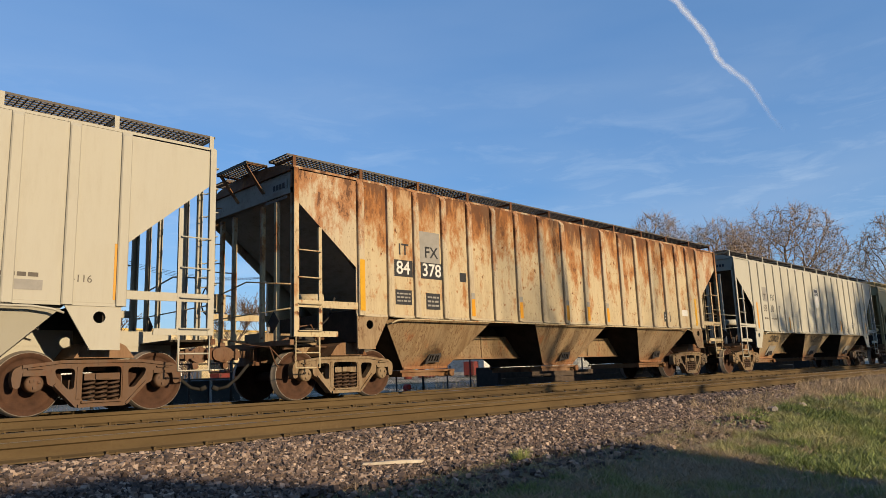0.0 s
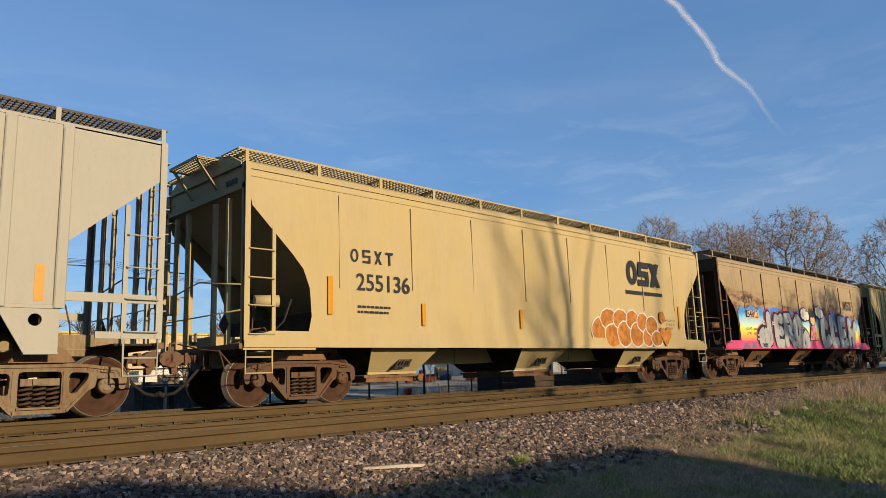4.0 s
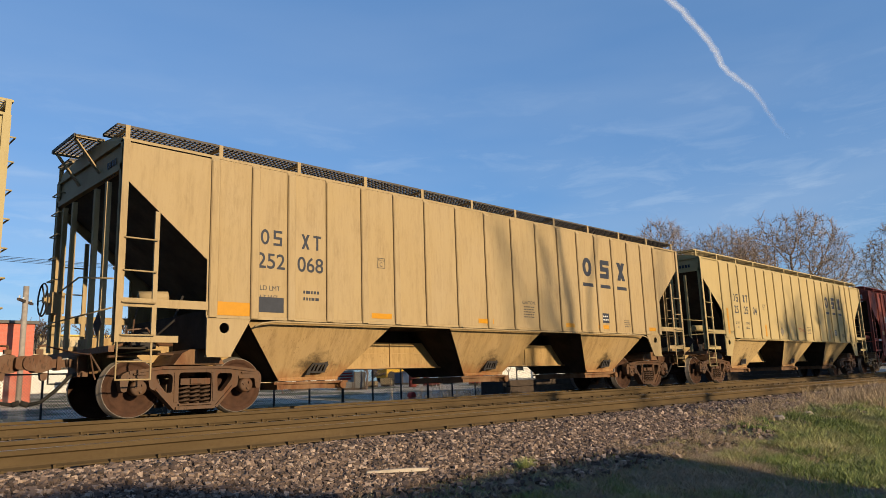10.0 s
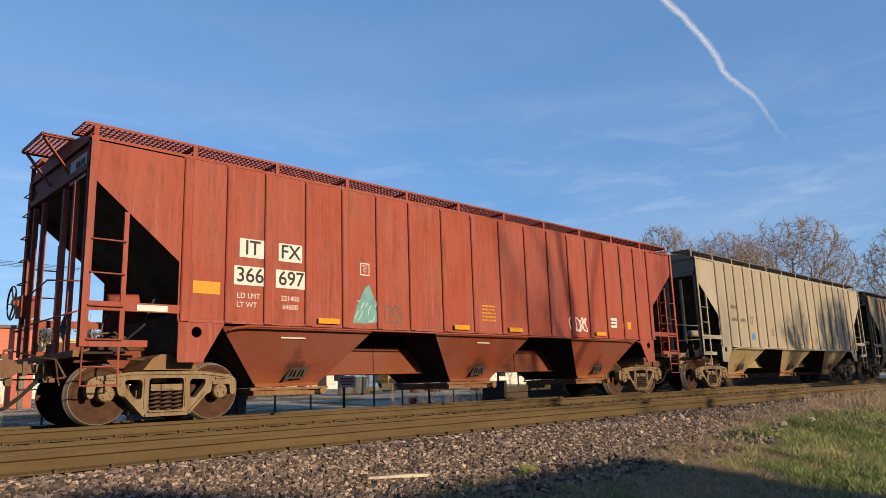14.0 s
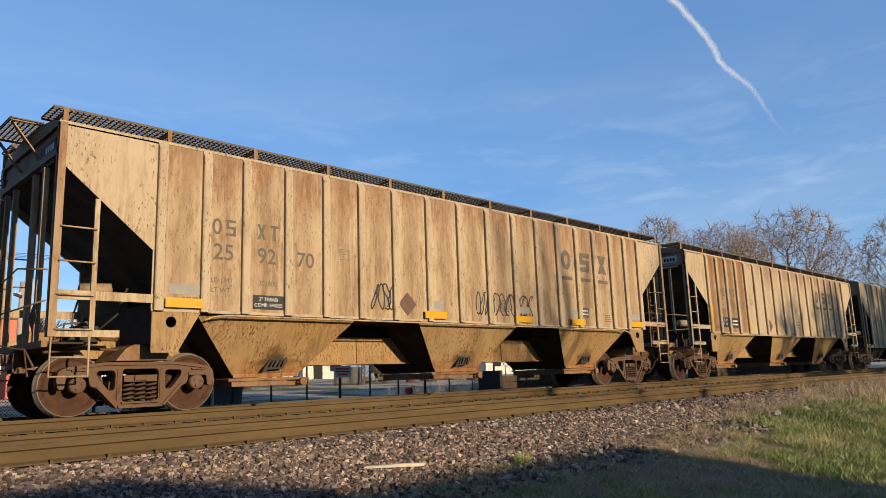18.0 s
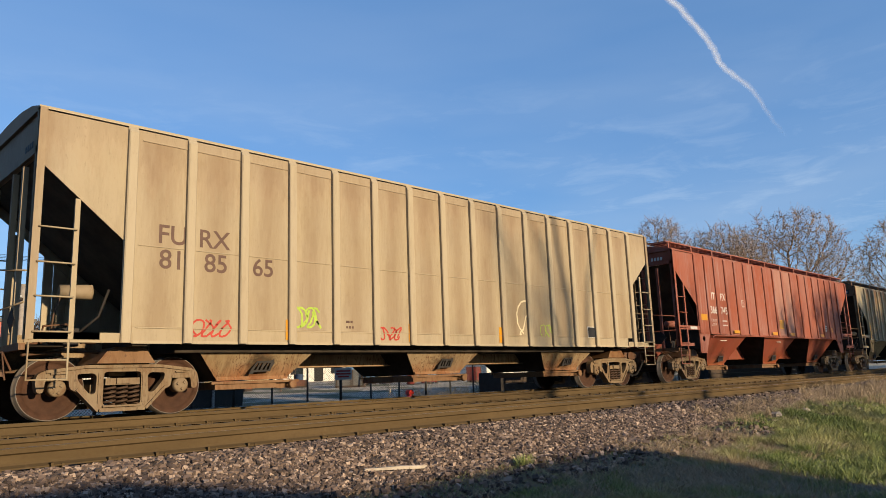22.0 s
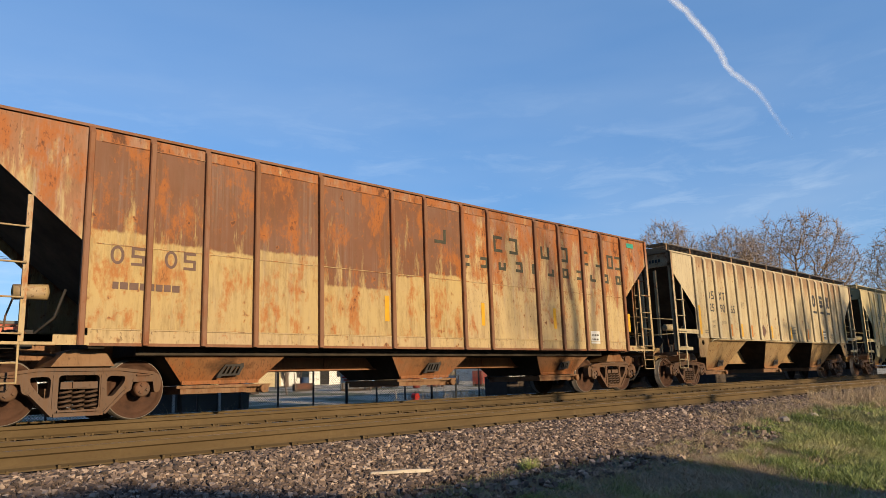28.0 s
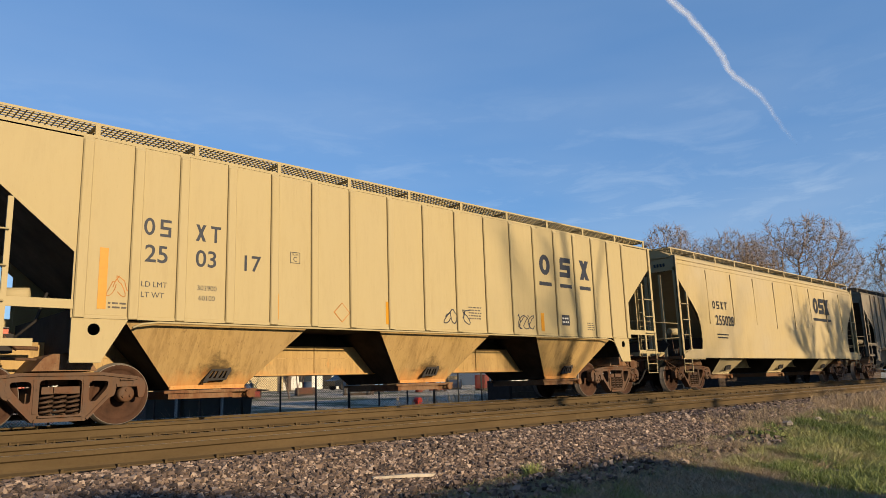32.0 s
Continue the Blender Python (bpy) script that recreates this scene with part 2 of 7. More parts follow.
    if chalk:
        ch = calc(n, l, "MULTIPLY", patch, step(n, l, noise_node(n, l, at((9.0, 1, 0.16)), 1.3, 7, 0.7), 0.50, 0.68))
        c = blend(n, l, calc(n, l, "MULTIPLY", ch, chalk), c, tuple(0.5 * x + 0.14 for x in col))
    bloom = noise_node(n, l, at((1.7, 1, 0.80)), 1.25, 12, 0.74, 0.0)
    bloom = calc(n, l, "ADD", bloom, calc(n, l, "MULTIPLY", calc(n, l, "SUBTRACT", z, 3.0), rust_top))
    lo = 0.74 - 0.30 * rust
    halo = step(n, l, bloom, lo - 0.07, lo + 0.02)
    core = step(n, l, bloom, lo + 0.04, lo + 0.085)
    c = blend(n, l, calc(n, l, "MULTIPLY", halo, min(0.85, 0.25 + rust)), c, rustcol)
    c = blend(n, l, calc(n, l, "MULTIPLY", core, min(0.80, 0.30 + rust)), c, darkrust)
    if crown:
        # brown stains that hang from the top edge of each panel, some long, some short
        hang = calc(n, l, "ADD", calc(n, l, "ADD", z, calc(n, l, "MULTIPLY", noise_node(n, l, at((3.4, 1, 0.7)), 1.5, 10, 0.74), 2.6)), calc(n, l, "MULTIPLY", info.outputs["Random"], 0.55))
        c = blend(n, l, calc(n, l, "MULTIPLY", step(n, l, hang, 4.95, 5.45), 0.75 * crown), c, rustcol)
        c = blend(n, l, calc(n, l, "MULTIPLY", step(n, l, hang, 5.35, 5.62), 0.85 * crown), c, darkrust)
    if soot:
        # black grease round the bracket and rust creeping up from the outlet
        dx = calc(n, l, "MULTIPLY", calc(n, l, "ABSOLUTE", calc(n, l, "SUBTRACT", sep.outputs["X"], 0.06), 0), 0.75)
        dz = calc(n, l, "ABSOLUTE", calc(n, l, "SUBTRACT", z, 0.76), 0)
        near = calc(n, l, "SUBTRACT", calc(n, l, "MULTIPLY", noise_node(n, l, at((1.6, 1, 2.2)), 2.6, 10, 0.75), 0.95), calc(n, l, "ADD", dx, dz))
        c = blend(n, l, calc(n, l, "MULTIPLY", step(n, l, near, 0.10, 0.36), soot), c, (0.016, 0.011, 0.008))
        foot = calc(n, l, "SUBTRACT", calc(n, l, "MULTIPLY", ragged, 0.75), calc(n, l, "SUBTRACT", z, 0.5))
        c = blend(n, l, calc(n, l, "MULTIPLY", step(n, l, foot, 0.08, 0.40), 0.75 * soot), c, rustcol)
    if wash:
        # brown mud washed down the side, torn into strands along its edge
        strand = calc(n, l, "ADD", noise_node(n, l, at((0.42, 1, 1.5)), 1.5, 11, 0.74), calc(n, l, "MULTIPLY", calc(n, l, "SUBTRACT", 2.85, z), 0.13))
        c = blend(n, l, calc(n, l, "MULTIPLY", step(n, l, strand, 0.475, 0.53), 0.45 * wash), c, (0.15, 0.072, 0.030))
        c = blend(n, l, calc(n, l, "MULTIPLY", step(n, l, strand, 0.535, 0.58), 0.8 * wash), c, (0.075, 0.034, 0.016))
    if spots:
        # rust spots the size of a hand, in clusters
        dot = noise_node(n, l, at((1.25, 1, 1)), 6.5, 4, 0.5)
        some = step(n, l, noise_node(n, l, at((0.8, 1, 1)), 1.1, 3, 0.5), 0.42, 0.56)
        c = blend(n, l, calc(n, l, "MULTIPLY", calc(n, l, "MULTIPLY", step(n, l, dot, 0.60, 0.66), some), 0.8 * spots), c, rustcol)
        c = blend(n, l, calc(n, l, "MULTIPLY", calc(n, l, "MULTIPLY", step(n, l, dot, 0.655, 0.70), some), spots), c, darkrust)
    sp = noise_node(n, l, at((1.5, 1, 0.5)), 22.0, 4, 0.6)
    group = step(n, l, noise_node(n, l, v, 1.7, 5), 0.40, 0.56)
    chips = calc(n, l, "MULTIPLY", step(n, l, sp, 0.64 - 0.13 * speck, 0.67 - 0.13 * speck), group)
    c = blend(n, l, calc(n, l, "MULTIPLY", chips, min(0.9, speck * 2.0)), c, darkrust)
    l.new(c, b.inputs["Base Color"])
    b.inputs["Roughness"].default_value = 0.62
    b.inputs["Specular IOR Level"].default_value = 0.10
    relief(n, l, b, calc(n, l, "ADD", broad, calc(n, l, "MULTIPLY", sp, 0.05)), 0.35, 0.03)
    return mat


DARK = plain("black_steel", (0.028, 0.024, 0.022), 0.75, 0.0, 0.3)
TRUCK = paint("rusty_cast_steel", (0.165, 0.096, 0.06), 77, rust=0.50, streak=0.55, fade=0.15, speck=0.3, rustcol=(0.085, 0.036, 0.017), darkrust=(0.03, 0.019, 0.013))
WHEEL = plain("rusty_wheel", (0.060, 0.028, 0.016), 0.85, 0.0, 0.45, 5)
TREAD = plain("worn_wheel_tread", (0.22, 0.19, 0.165), 0.55, 0.3, 0.2)
# end slope sheets: the shade beneath the end is mixed into this colour
SLOPE_SHADE = plain("shaded_slope_sheet", (0.085, 0.066, 0.048), 0.9, 0.0, 0.5, 2)
# underbody dark: grime plus the shade under the car, put into the base colour
SHADE_GRIME = plain("underbody_shade_and_grime", (0.040, 0.031, 0.023), 0.95, 0.0, 0.5, 3)
GATE = paint("rusty_gate_steel", (0.34, 0.185, 0.088), 78, rust=0.55, streak=0.5, speck=0.3, rustcol=(0.10, 0.040, 0.016))
DUSTY = paint("dusty_cast_steel", (0.35, 0.25, 0.145), 80, rust=0.40, streak=0.6, fade=0.2, speck=0.3, rustcol=(0.10, 0.052, 0.027), darkrust=(0.035, 0.022, 0.014))
SPRING = plain("spring_steel", (0.085, 0.05, 0.032), 0.75, 0.1, 0.3)
HOSE = plain("rubber_hose", (0.022, 0.020, 0.018), 0.95)
COUPLER = paint("rusty_coupler", (0.22, 0.115, 0.064), 79, rust=0.55, streak=0.5, speck=0.4, rustcol=(0.075, 0.032, 0.015), darkrust=(0.022, 0.014, 0.010))
GRATE = plain("weathered_grating", (0.10, 0.085, 0.07), 0.7, 0.3, 0.3)
BLACKPAINT = plain("black_lettering", (0.022, 0.022, 0.024), 0.6, 0, 0.15, 10, 0)
NAVY = plain("dark_blue_lettering", (0.030, 0.034, 0.046), 0.55, 0, 0.2, 10, 0)
FADED = plain("faded_lettering", (0.10, 0.085, 0.07), 0.7, 0, 0.3, 10, 0)
WHITE = plain("white_lettering", (0.504, 0.490, 0.462), 0.6, 0, 0.12, 10, 0)
AMBER = plain("amber_reflector", (0.47, 0.215, 0.010), 0.4, 0, 0.1, 10, 0)
YELLOW = plain("yellow_reflector", (0.46, 0.245, 0.010), 0.45, 0, 0.12, 10, 0)
SILVER = plain("silver_spray_paint", (0.350, 0.350, 0.350), 0.5, 0.1, 0.2, 5, 0)
PINK = plain("pink_spray_paint", (0.525, 0.063, 0.182), 0.6, 0, 0.2, 5, 0)
ORANGE = plain("orange_spray_paint", (0.40, 0.155, 0.028), 0.6, 0, 0.5, 7, 0)
RED = plain("red_spray_paint", (0.385, 0.042, 0.028), 0.6, 0, 0.2, 5, 0)
TEAL = plain("teal_spray_paint", (0.112, 0.252, 0.252), 0.6, 0, 0.25, 5, 0)
LIME = plain("lime_spray_paint", (0.315, 0.434, 0.056), 0.6, 0, 0.2, 5, 0)
BLUE = plain("blue_spray_paint", (0.035, 0.154, 0.385), 0.6, 0, 0.2, 5, 0)
BROWN = plain("brown_placard", (0.10, 0.055, 0.04), 0.6, 0, 0.2, 5, 0)
GREYPATCH = plain("grey_patch_paint", (0.224, 0.210, 0.189), 0.65, 0, 0.15, 5, 0)


# ---- covered hopper cars ----
# In a car's own space x = 0 at the trailing corner post of the end that comes first into view, y = 0 on the centre line, z = 0 on the rail.
HALF = 1.56      # half width to the side sheets
WHEEL_R, BASE = 0.457, 1.80


def arc_pts(cx, cz, r, a0, a1, k):
    return [(cx + r * math.cos(radians(a0 + (a1 - a0) * i / k)), cz + r * math.sin(radians(a0 + (a1 - a0) * i / k))) for i in range(k + 1)]


@functools.cache
def wheelset_mesh():
    b = Build()
    for s in (-1, 1):
        b.lathe([(r, s * y) for r, y in ((0.09, 0.60), (0.14, 0.62), (0.16, 0.685), (0.33, 0.665), (0.385, 0.66), (0.385, 0.642), (0.478, 0.642))], 40, caps=False)
        b.lathe([(r, s * y) for r, y in ((0.478, 0.642), (0.482, 0.66), (0.472, 0.68), (0.460, 0.69), (0.455, 0.775), (0.449, 0.788), (0.441, 0.790))], 40, 1, caps=False)
        b.lathe([(r, s * y) for r, y in ((0.441, 0.790), (0.385, 0.790), (0.375, 0.765), (0.34, 0.752), (0.18, 0.785), (0.155, 0.80), (0.09, 0.81), (0.02, 0.81))], 40, caps=False)
        b.lathe([(r, s * y) for r, y in ((0.075, 0.80), (0.075, 0.90), (0.115, 0.905), (0.118, 1.10), (0.10, 1.115), (0.03, 1.118))], 18, 2)
        for i in range(3):
            a = 2 * math.pi * i / 3 + 0.4
            b.box(0.06 * math.cos(a) - 0.018, 0.06 * math.cos(a) + 0.018, s * 1.125 - 0.015, s * 1.125 + 0.015, 0.06 * math.sin(a) - 0.018, 0.06 * math.sin(a) + 0.018, 2)
    b.lathe([(0.085, -0.66), (0.085, 0.66)], 16)
    return b.mesh("wheelset", 3)


def rounded(pts, r, k=3):
    """An outline with its corners rounded."""
    out = []
    n = len(pts)
    for i in range(n):
        p, a, c = Vector(pts[i]), Vector(pts[i - 1]), Vector(pts[(i + 1) % n])
        q = min(r, (a - p).length * 0.45, (c - p).length * 0.45)
        s, e = p + (a - p).normalized() * q, p + (c - p).normalized() * q
        for j in range(k + 1):
            u = j / k
            out.append(tuple(s * (1 - u) ** 2 + p * 2 * u * (1 - u) + e * u * u))
    return out


@functools.cache
def frame_mesh():
    """A cast side frame with its two windows and the spring pocket, x along the car about the truck's centre, z from the rail."""
    b = Build()
    half = [(0.0, 0.775), (0.55, 0.775), (0.78, 0.745), (1.06, 0.715), (1.17, 0.66), (1.19, 0.54), (1.16, 0.40), (1.08, 0.40), (1.06, 0.56), (1.02, 0.60), (0.78, 0.60), (0.755, 0.56), (0.735, 0.44), (0.65, 0.41), (0.37, 0.115), (0.33, 0.10), (0.0, 0.10)]
    outer = rounded([(-x, z) for x, z in half[1:-1]][::-1] + half[1:-1], 0.07, 3)
    holes = [rounded([(0.37, 0.665), (0.645, 0.655), (0.63, 0.56), (0.47, 0.365), (0.385, 0.365)], 0.085, 4)]
    holes.append([(-x, z) for x, z in holes[0]][::-1])
    holes.append(rounded([(-0.275, 0.19), (0.275, 0.19), (0.275, 0.68), (-0.275, 0.68)], 0.06, 3))
    b.cut_plate(outer, holes, -0.075, 0.075)
    # flanges give the casting its channel depth
    b.box(-0.56, 0.56, -0.105, -0.075, 0.735, 0.78).box(-0.33, 0.33, -0.115, -0.075, 0.100, 0.145)
    b.box(-0.285, 0.285, -0.12, 0.12, 0.165, 0.192)
    for s in (-1, 1):
        b.bar((s * 0.35, -0.088, 0.125), (s * 0.645, -0.088, 0.44), 0.03, 0.04)
        b.bar((s * 0.56, -0.09, 0.757), (s * 1.06, -0.09, 0.692), 0.03, 0.045)
        b.box(s * 0.90 - 0.15, s * 0.90 + 0.15, -0.10, 0.10, 0.565, 0.61)
        b.box(s * 0.322 - 0.03, s * 0.322 + 0.03, -0.09, -0.07, 0.22, 0.68)
        b.box(s * 0.90 - 0.10, s * 0.90 + 0.10, -0.115, -0.07, 0.655, 0.675)
    return b.mesh("side_frame")


@functools.cache
def spring_mesh():
    b = Build()
    turns, k = 4.2, 40
    b.tube([(0.082 * math.cos(2 * math.pi * turns * i / k), 0.082 * math.sin(2 * math.pi * turns * i / k), 0.20 + 0.27 * i / k) for i in range(k + 1)], 0.017, 5)
    return b.mesh("spring")


@functools.cache
def bolster_mesh():
    b = Build()
    b.prism([(-0.25, 0.485), (0.25, 0.485), (0.25, 0.585), (-0.25, 0.585)][::-1], -1.10, 1.10)
    b.box(-0.10, 0.10, -1.135, 1.135, 0.50, 0.58)
    b.box(-0.24, 0.24, -0.55, 0.55, 0.62, 0.76)
    for s in (-1, 1):
        b.box(-0.07, 0.07, s * 0.62 - 0.09, s * 0.62 + 0.09, 0.62, 0.80)
        b.box(0.30, 0.40, s * 0.60 - 0.3, s * 0.60 + 0.3, 0.36, 0.50)
        b.box(-0.40, -0.30, s * 0.60 - 0.3, s * 0.60 + 0.3, 0.36, 0.50)
    return b.mesh("bolster")


@functools.cache
def coupler_mesh():
    """Shank in its pocket, head with guard arm, knuckle, lock lug and lift pin, and the uncoupling lever."""
    b = Build()
    b.box(-0.40, 0.45, -0.07, 0.07, 0.81, 0.94)
    b.prism(rounded([(-0.38, 0.79), (-0.52, 0.73), (-0.66, 0.74), (-0.66, 1.0), (-0.52, 1.02), (-0.38, 0.96)], 0.05), -0.16, 0.03)
    b.prism(rounded([(-0.62, 0.79), (-0.76, 0.78), (-0.83, 0.83), (-0.83, 0.95), (-0.76, 0.99), (-0.62, 0.98)], 0.05), 0.05, 0.16)
    b.prism(rounded([(-0.60, 0.75), (-0.74, 0.77), (-0.79, 0.83), (-0.79, 0.94), (-0.74, 0.98), (-0.60, 1.0)], 0.05), -0.21, -0.13)
    b.prism(rounded([(-0.50, 0.62), (-0.42, 0.62), (-0.40, 0.74), (-0.52, 0.74)], 0.03), -0.05, 0.05)
    b.box(-0.60, -0.50, -0.10, -0.02, 1.02, 1.09)
    b.tube([(-0.56, -0.06, 1.08), (-0.56, -0.07, 1.14), (-0.46, -0.10, 1.15)], 0.018, 6)
    b.box(-0.30, -0.24, -0.11, 0.11, 0.77, 0.98).box(-0.05, 0.10, -0.28, 0.28, 0.66, 0.73).box(-0.05, 0.35, -0.20, 0.20, 0.73, 1.02)
    b.tube([(-0.14, -1.34, 0.60), (-0.12, -1.20, 0.66), (-0.11, -1.00, 0.96), (-0.16, -0.45, 1.02), (-0.44, -0.12, 1.13)], 0.013, 6)
    for i in range(5):
        b.box(-0.12 + 0.004 * i, -0.10 + 0.004 * i, -0.42 + 0.012 * (i % 2), -0.39 + 0.012 * (i % 2), 0.90 - 0.055 * i, 0.95 - 0.055 * i)
    return b.mesh("coupler")


@functools.cache
def hose_mesh():
    b = Build()
    b.tube([(-0.05, -0.30, 0.72), (-0.18, -0.33, 0.66), (-0.36, -0.33, 0.46), (-0.55, -0.30, 0.30), (-0.72, -0.24, 0.26)], 0.028, 8)
    b.tube([(-0.70, -0.24, 0.26), (-0.80, -0.22, 0.30)], 0.042, 8)
    return b.mesh("air_hose")


@functools.cache
def grate_mesh(length, width):
    """Open steel grating: long bars and cross bars."""
    b = Build()
    for i in range(7):
        y = width * i / 6
        b.box(0, length, y - 0.006, y + 0.006, -0.028, 0.0)
    k = int(length / 0.085)
    for i in range(k + 1):
        x = length * i / k
        b.box(x - 0.007, x + 0.007, 0, width, -0.022, -0.004)
    b.box(0, length, -0.014, 0.0, -0.032, 0.004)
    b.box(0, length, width, width + 0.018, -0.045, 0.008)
    return b.mesh("grating")


@functools.cache
def bay_mesh(z0, half_top, half_low, zlow, yt):
    """One hopper: four sloping sheets down to the outlet, x about its own centre."""
    b = Build()
    yl = 0.88
    top = [(-half_top, -yt, z0), (half_top, -yt, z0), (half_top, yt, z0), (-half_top, yt, z0)]
    low = [(-half_low, -yl, zlow), (half_low, -yl, zlow), (half_low, yl, zlow), (-half_low, yl, zlow)]
    b.loft([low, top], 0, False)
    # slot 1: end slopes get the dark colour that carries their shade
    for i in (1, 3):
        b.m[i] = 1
    for s in (-1, 1):
        b.bar((-half_low - 0.03, s * (yl + 0.02), zlow + 0.03), (half_low + 0.03, s * (yl + 0.02), zlow + 0.03), 0.05, 0.06)
        for i in range(14):
            x = -half_low + (i + 0.5) * half_low / 7
            b.box(x - 0.012, x + 0.012, s * (yl + 0.045) - 0.006, s * (yl + 0.045) + 0.006, zlow + 0.018, zlow + 0.042)
    return b.mesh("hopper_bay", 2)


@functools.cache
def gate_mesh(half_low, zlow):
    b = Build()
    b.box(-half_low - 0.02, half_low * 0.75, -0.86, 0.86, zlow - 0.15, zlow - 0.02)
    b.box(-half_low - 0.10, half_low + 0.28, -0.90, -0.83, zlow - 0.06, zlow - 0.015)
    b.box(-half_low - 0.10, half_low + 0.28, 0.83, 0.90, zlow - 0.06, zlow - 0.015)
    b.box(half_low * 0.8, half_low + 0.30, -0.80, -0.74, zlow - 0.16, zlow - 0.03)
    b.tube([(half_low + 0.12, -0.96, zlow - 0.10), (half_low + 0.12, 0.96, zlow - 0.10)], 0.035, 8)
    b.tube([(half_low + 0.12, -0.98, zlow - 0.10), (half_low + 0.12, -0.90, zlow - 0.10)], 0.07, 8)
    return b.mesh("outlet_gate")


@functools.cache
def rack_mesh():
    """Vibrator bracket on a hopper's sloping side: a leaning cast sledge with four slots."""
    b = Build()
    slots = [[(x0, -0.058), (x0 + 0.042, -0.055), (x0 + 0.042 + k, 0.062), (x0 + k, 0.060)] for x0, k in ((-0.155, 0.07), (-0.075, 0.055), (0.005, 0.075), (0.085, 0.05))]
    b.cut_plate([(-0.25, -0.12), (-0.17, -0.12), (-0.16, -0.095), (0.16, -0.085), (0.19, -0.02), (0.25, 0.06), (0.24, 0.125), (0.17, 0.10), (-0.09, 0.095), (-0.15, 0.02), (-0.21, -0.05)], slots, -0.055, -0.004)
    return b.mesh("bracket")


@functools.cache
def side_mesh(kind, L, zb, zt):
    """One side, on y < 0: sheet with the two cut-away end corners, chords at top and bottom."""
    b = Build()
    if kind != "smooth":
        out = [(1.40, zb), (L - 1.40, zb), (L - 1.40, 2.45), (L - 0.10, 3.55), (L, 3.55), (L, zt), (0, zt), (0, 3.55), (0.10, 3.55), (1.40, 2.45)]
        b.prism(out, -HALF, -HALF + 0.02)
        return b.mesh("side_sheet")
    # smooth rounded side: upright skin that rolls inwards at the top, with rounded cut-outs at the ends
    left = [(1.28, 1.28), (1.34, 1.55), (1.30, 2.05), (1.16, 2.40), (0.92, 2.66), (0.14, 3.42)]
    zs = [1.28, 1.55, 2.05, 2.40, 2.66, 3.42, 3.93, 4.02, 4.12, 4.22]
    ins = [0.02, 0.005, 0.0, 0.0, 0.0, 0.005, 0.02, 0.035, 0.08, 0.16]
    x0 = [1.28, 1.34, 1.30, 1.16, 0.92, 0.14, 0.02, 0.02, 0.02, 0.02]
    rows = []
    cols = 24
    for z, i, a in zip(zs, ins, x0):
        rows.append([(a + (L - 2 * a) * k / cols, -HALF - 0.04 + i + 0.012 * math.cos(6.283 * 5 * k / cols) * (1 if 1.5 < z < 3.9 else 0), z) for k in range(cols + 1)])
    b.loft(rows, 0, True, close=False, caps=False)
    b.prism([(0, 1.0), (L, 1.0), (L, 1.12), (L - 0.5, 1.28), (0.5, 1.28), (0, 1.12)], -HALF - 0.06, -HALF + 0.02)
    b.box(0.02, L - 0.02, -HALF - 0.035, -HALF - 0.015, 3.93, 3.965)
    b.box(0.02, L - 0.02, -HALF - 0.015, -HALF + 0.01, 4.07, 4.09)
    return b.mesh("side_sheet")


@functools.cache
def roof_mesh(kind, L, zt):
    b = Build()
    rise = 0.20 if kind != "smooth" else 0.34
    base = zt if kind != "smooth" else zt - 0.0
    w = HALF if kind != "smooth" else HALF - 0.14
    prof = [(-w, base), (-w * 0.75, base + rise * 0.55), (-w * 0.4, base + rise * 0.9), (0, base + rise), (w * 0.4, base + rise * 0.9), (w * 0.75, base + rise * 0.55), (w, base)]
    b.loft([[(x, y, z) for y, z in prof] + [(x, w, base - 0.05), (x, -w, base - 0.05)] for x in (0, L)], 0, False)
    b.box(0.4, L - 0.4, -0.36, 0.36, base + rise - 0.02, base + rise + 0.10)
    return b.mesh("roof")


@functools.cache
def end_mesh(kind, L, zt):
    """The end at x = 0: upper end sheet, the slope sheet under it and the closing sheets at its sides."""
    b = Build()
    w = HALF - 0.02
    rise = 0.19
    arch = [(-w, zt), (-w * 0.5, zt + rise * 0.75), (0, zt + rise), (w * 0.5, zt + rise * 0.75), (w, zt)]
    ztop = 3.78
    b.poly([(0.05, -w, ztop), (0.05, w, ztop)][::-1] + [(0.05, y, z) for y, z in arch])
    b.poly([(0.08, y, z) for y, z in arch[::-1]] + [(0.08, -w, ztop), (0.08, w, ztop)])
    b.box(0.0, 0.09, -w, w, ztop - 0.06, ztop + 0.04)
    b.loft([[(0.05, -w, ztop), (0.05, w, ztop), (0.08, w, ztop + 0.03), (0.08, -w, ztop + 0.03)],
            [(3.1, -w * 0.7, 1.05), (3.1, w * 0.7, 1.05), (3.13, w * 0.7, 1.08), (3.13, -w * 0.7, 1.08)]], 1, False)
    return b.mesh("slope_sheet", 2)


@functools.cache
def web_mesh(zb, L, other):
    """Bolster web: plate with a round hole and a raked inner edge, on y < 0."""
    b = Build()
    cz = (zb + 0.98) / 2 + 0.1
    b.cut_plate([(1.42, zb - 0.01), (1.42, 0.92), (1.84, 0.92), (2.20, zb - 0.01)], [arc_pts(1.72, cz, 0.085, 0, 360, 16)[:-1]], -HALF, -HALF + 0.03)
    b.box(1.42, 1.84, -HALF - 0.02, -HALF + 0.06, 0.90, 0.93)
    return (b.turned_end(L) if other else b).mesh("bolster_web")


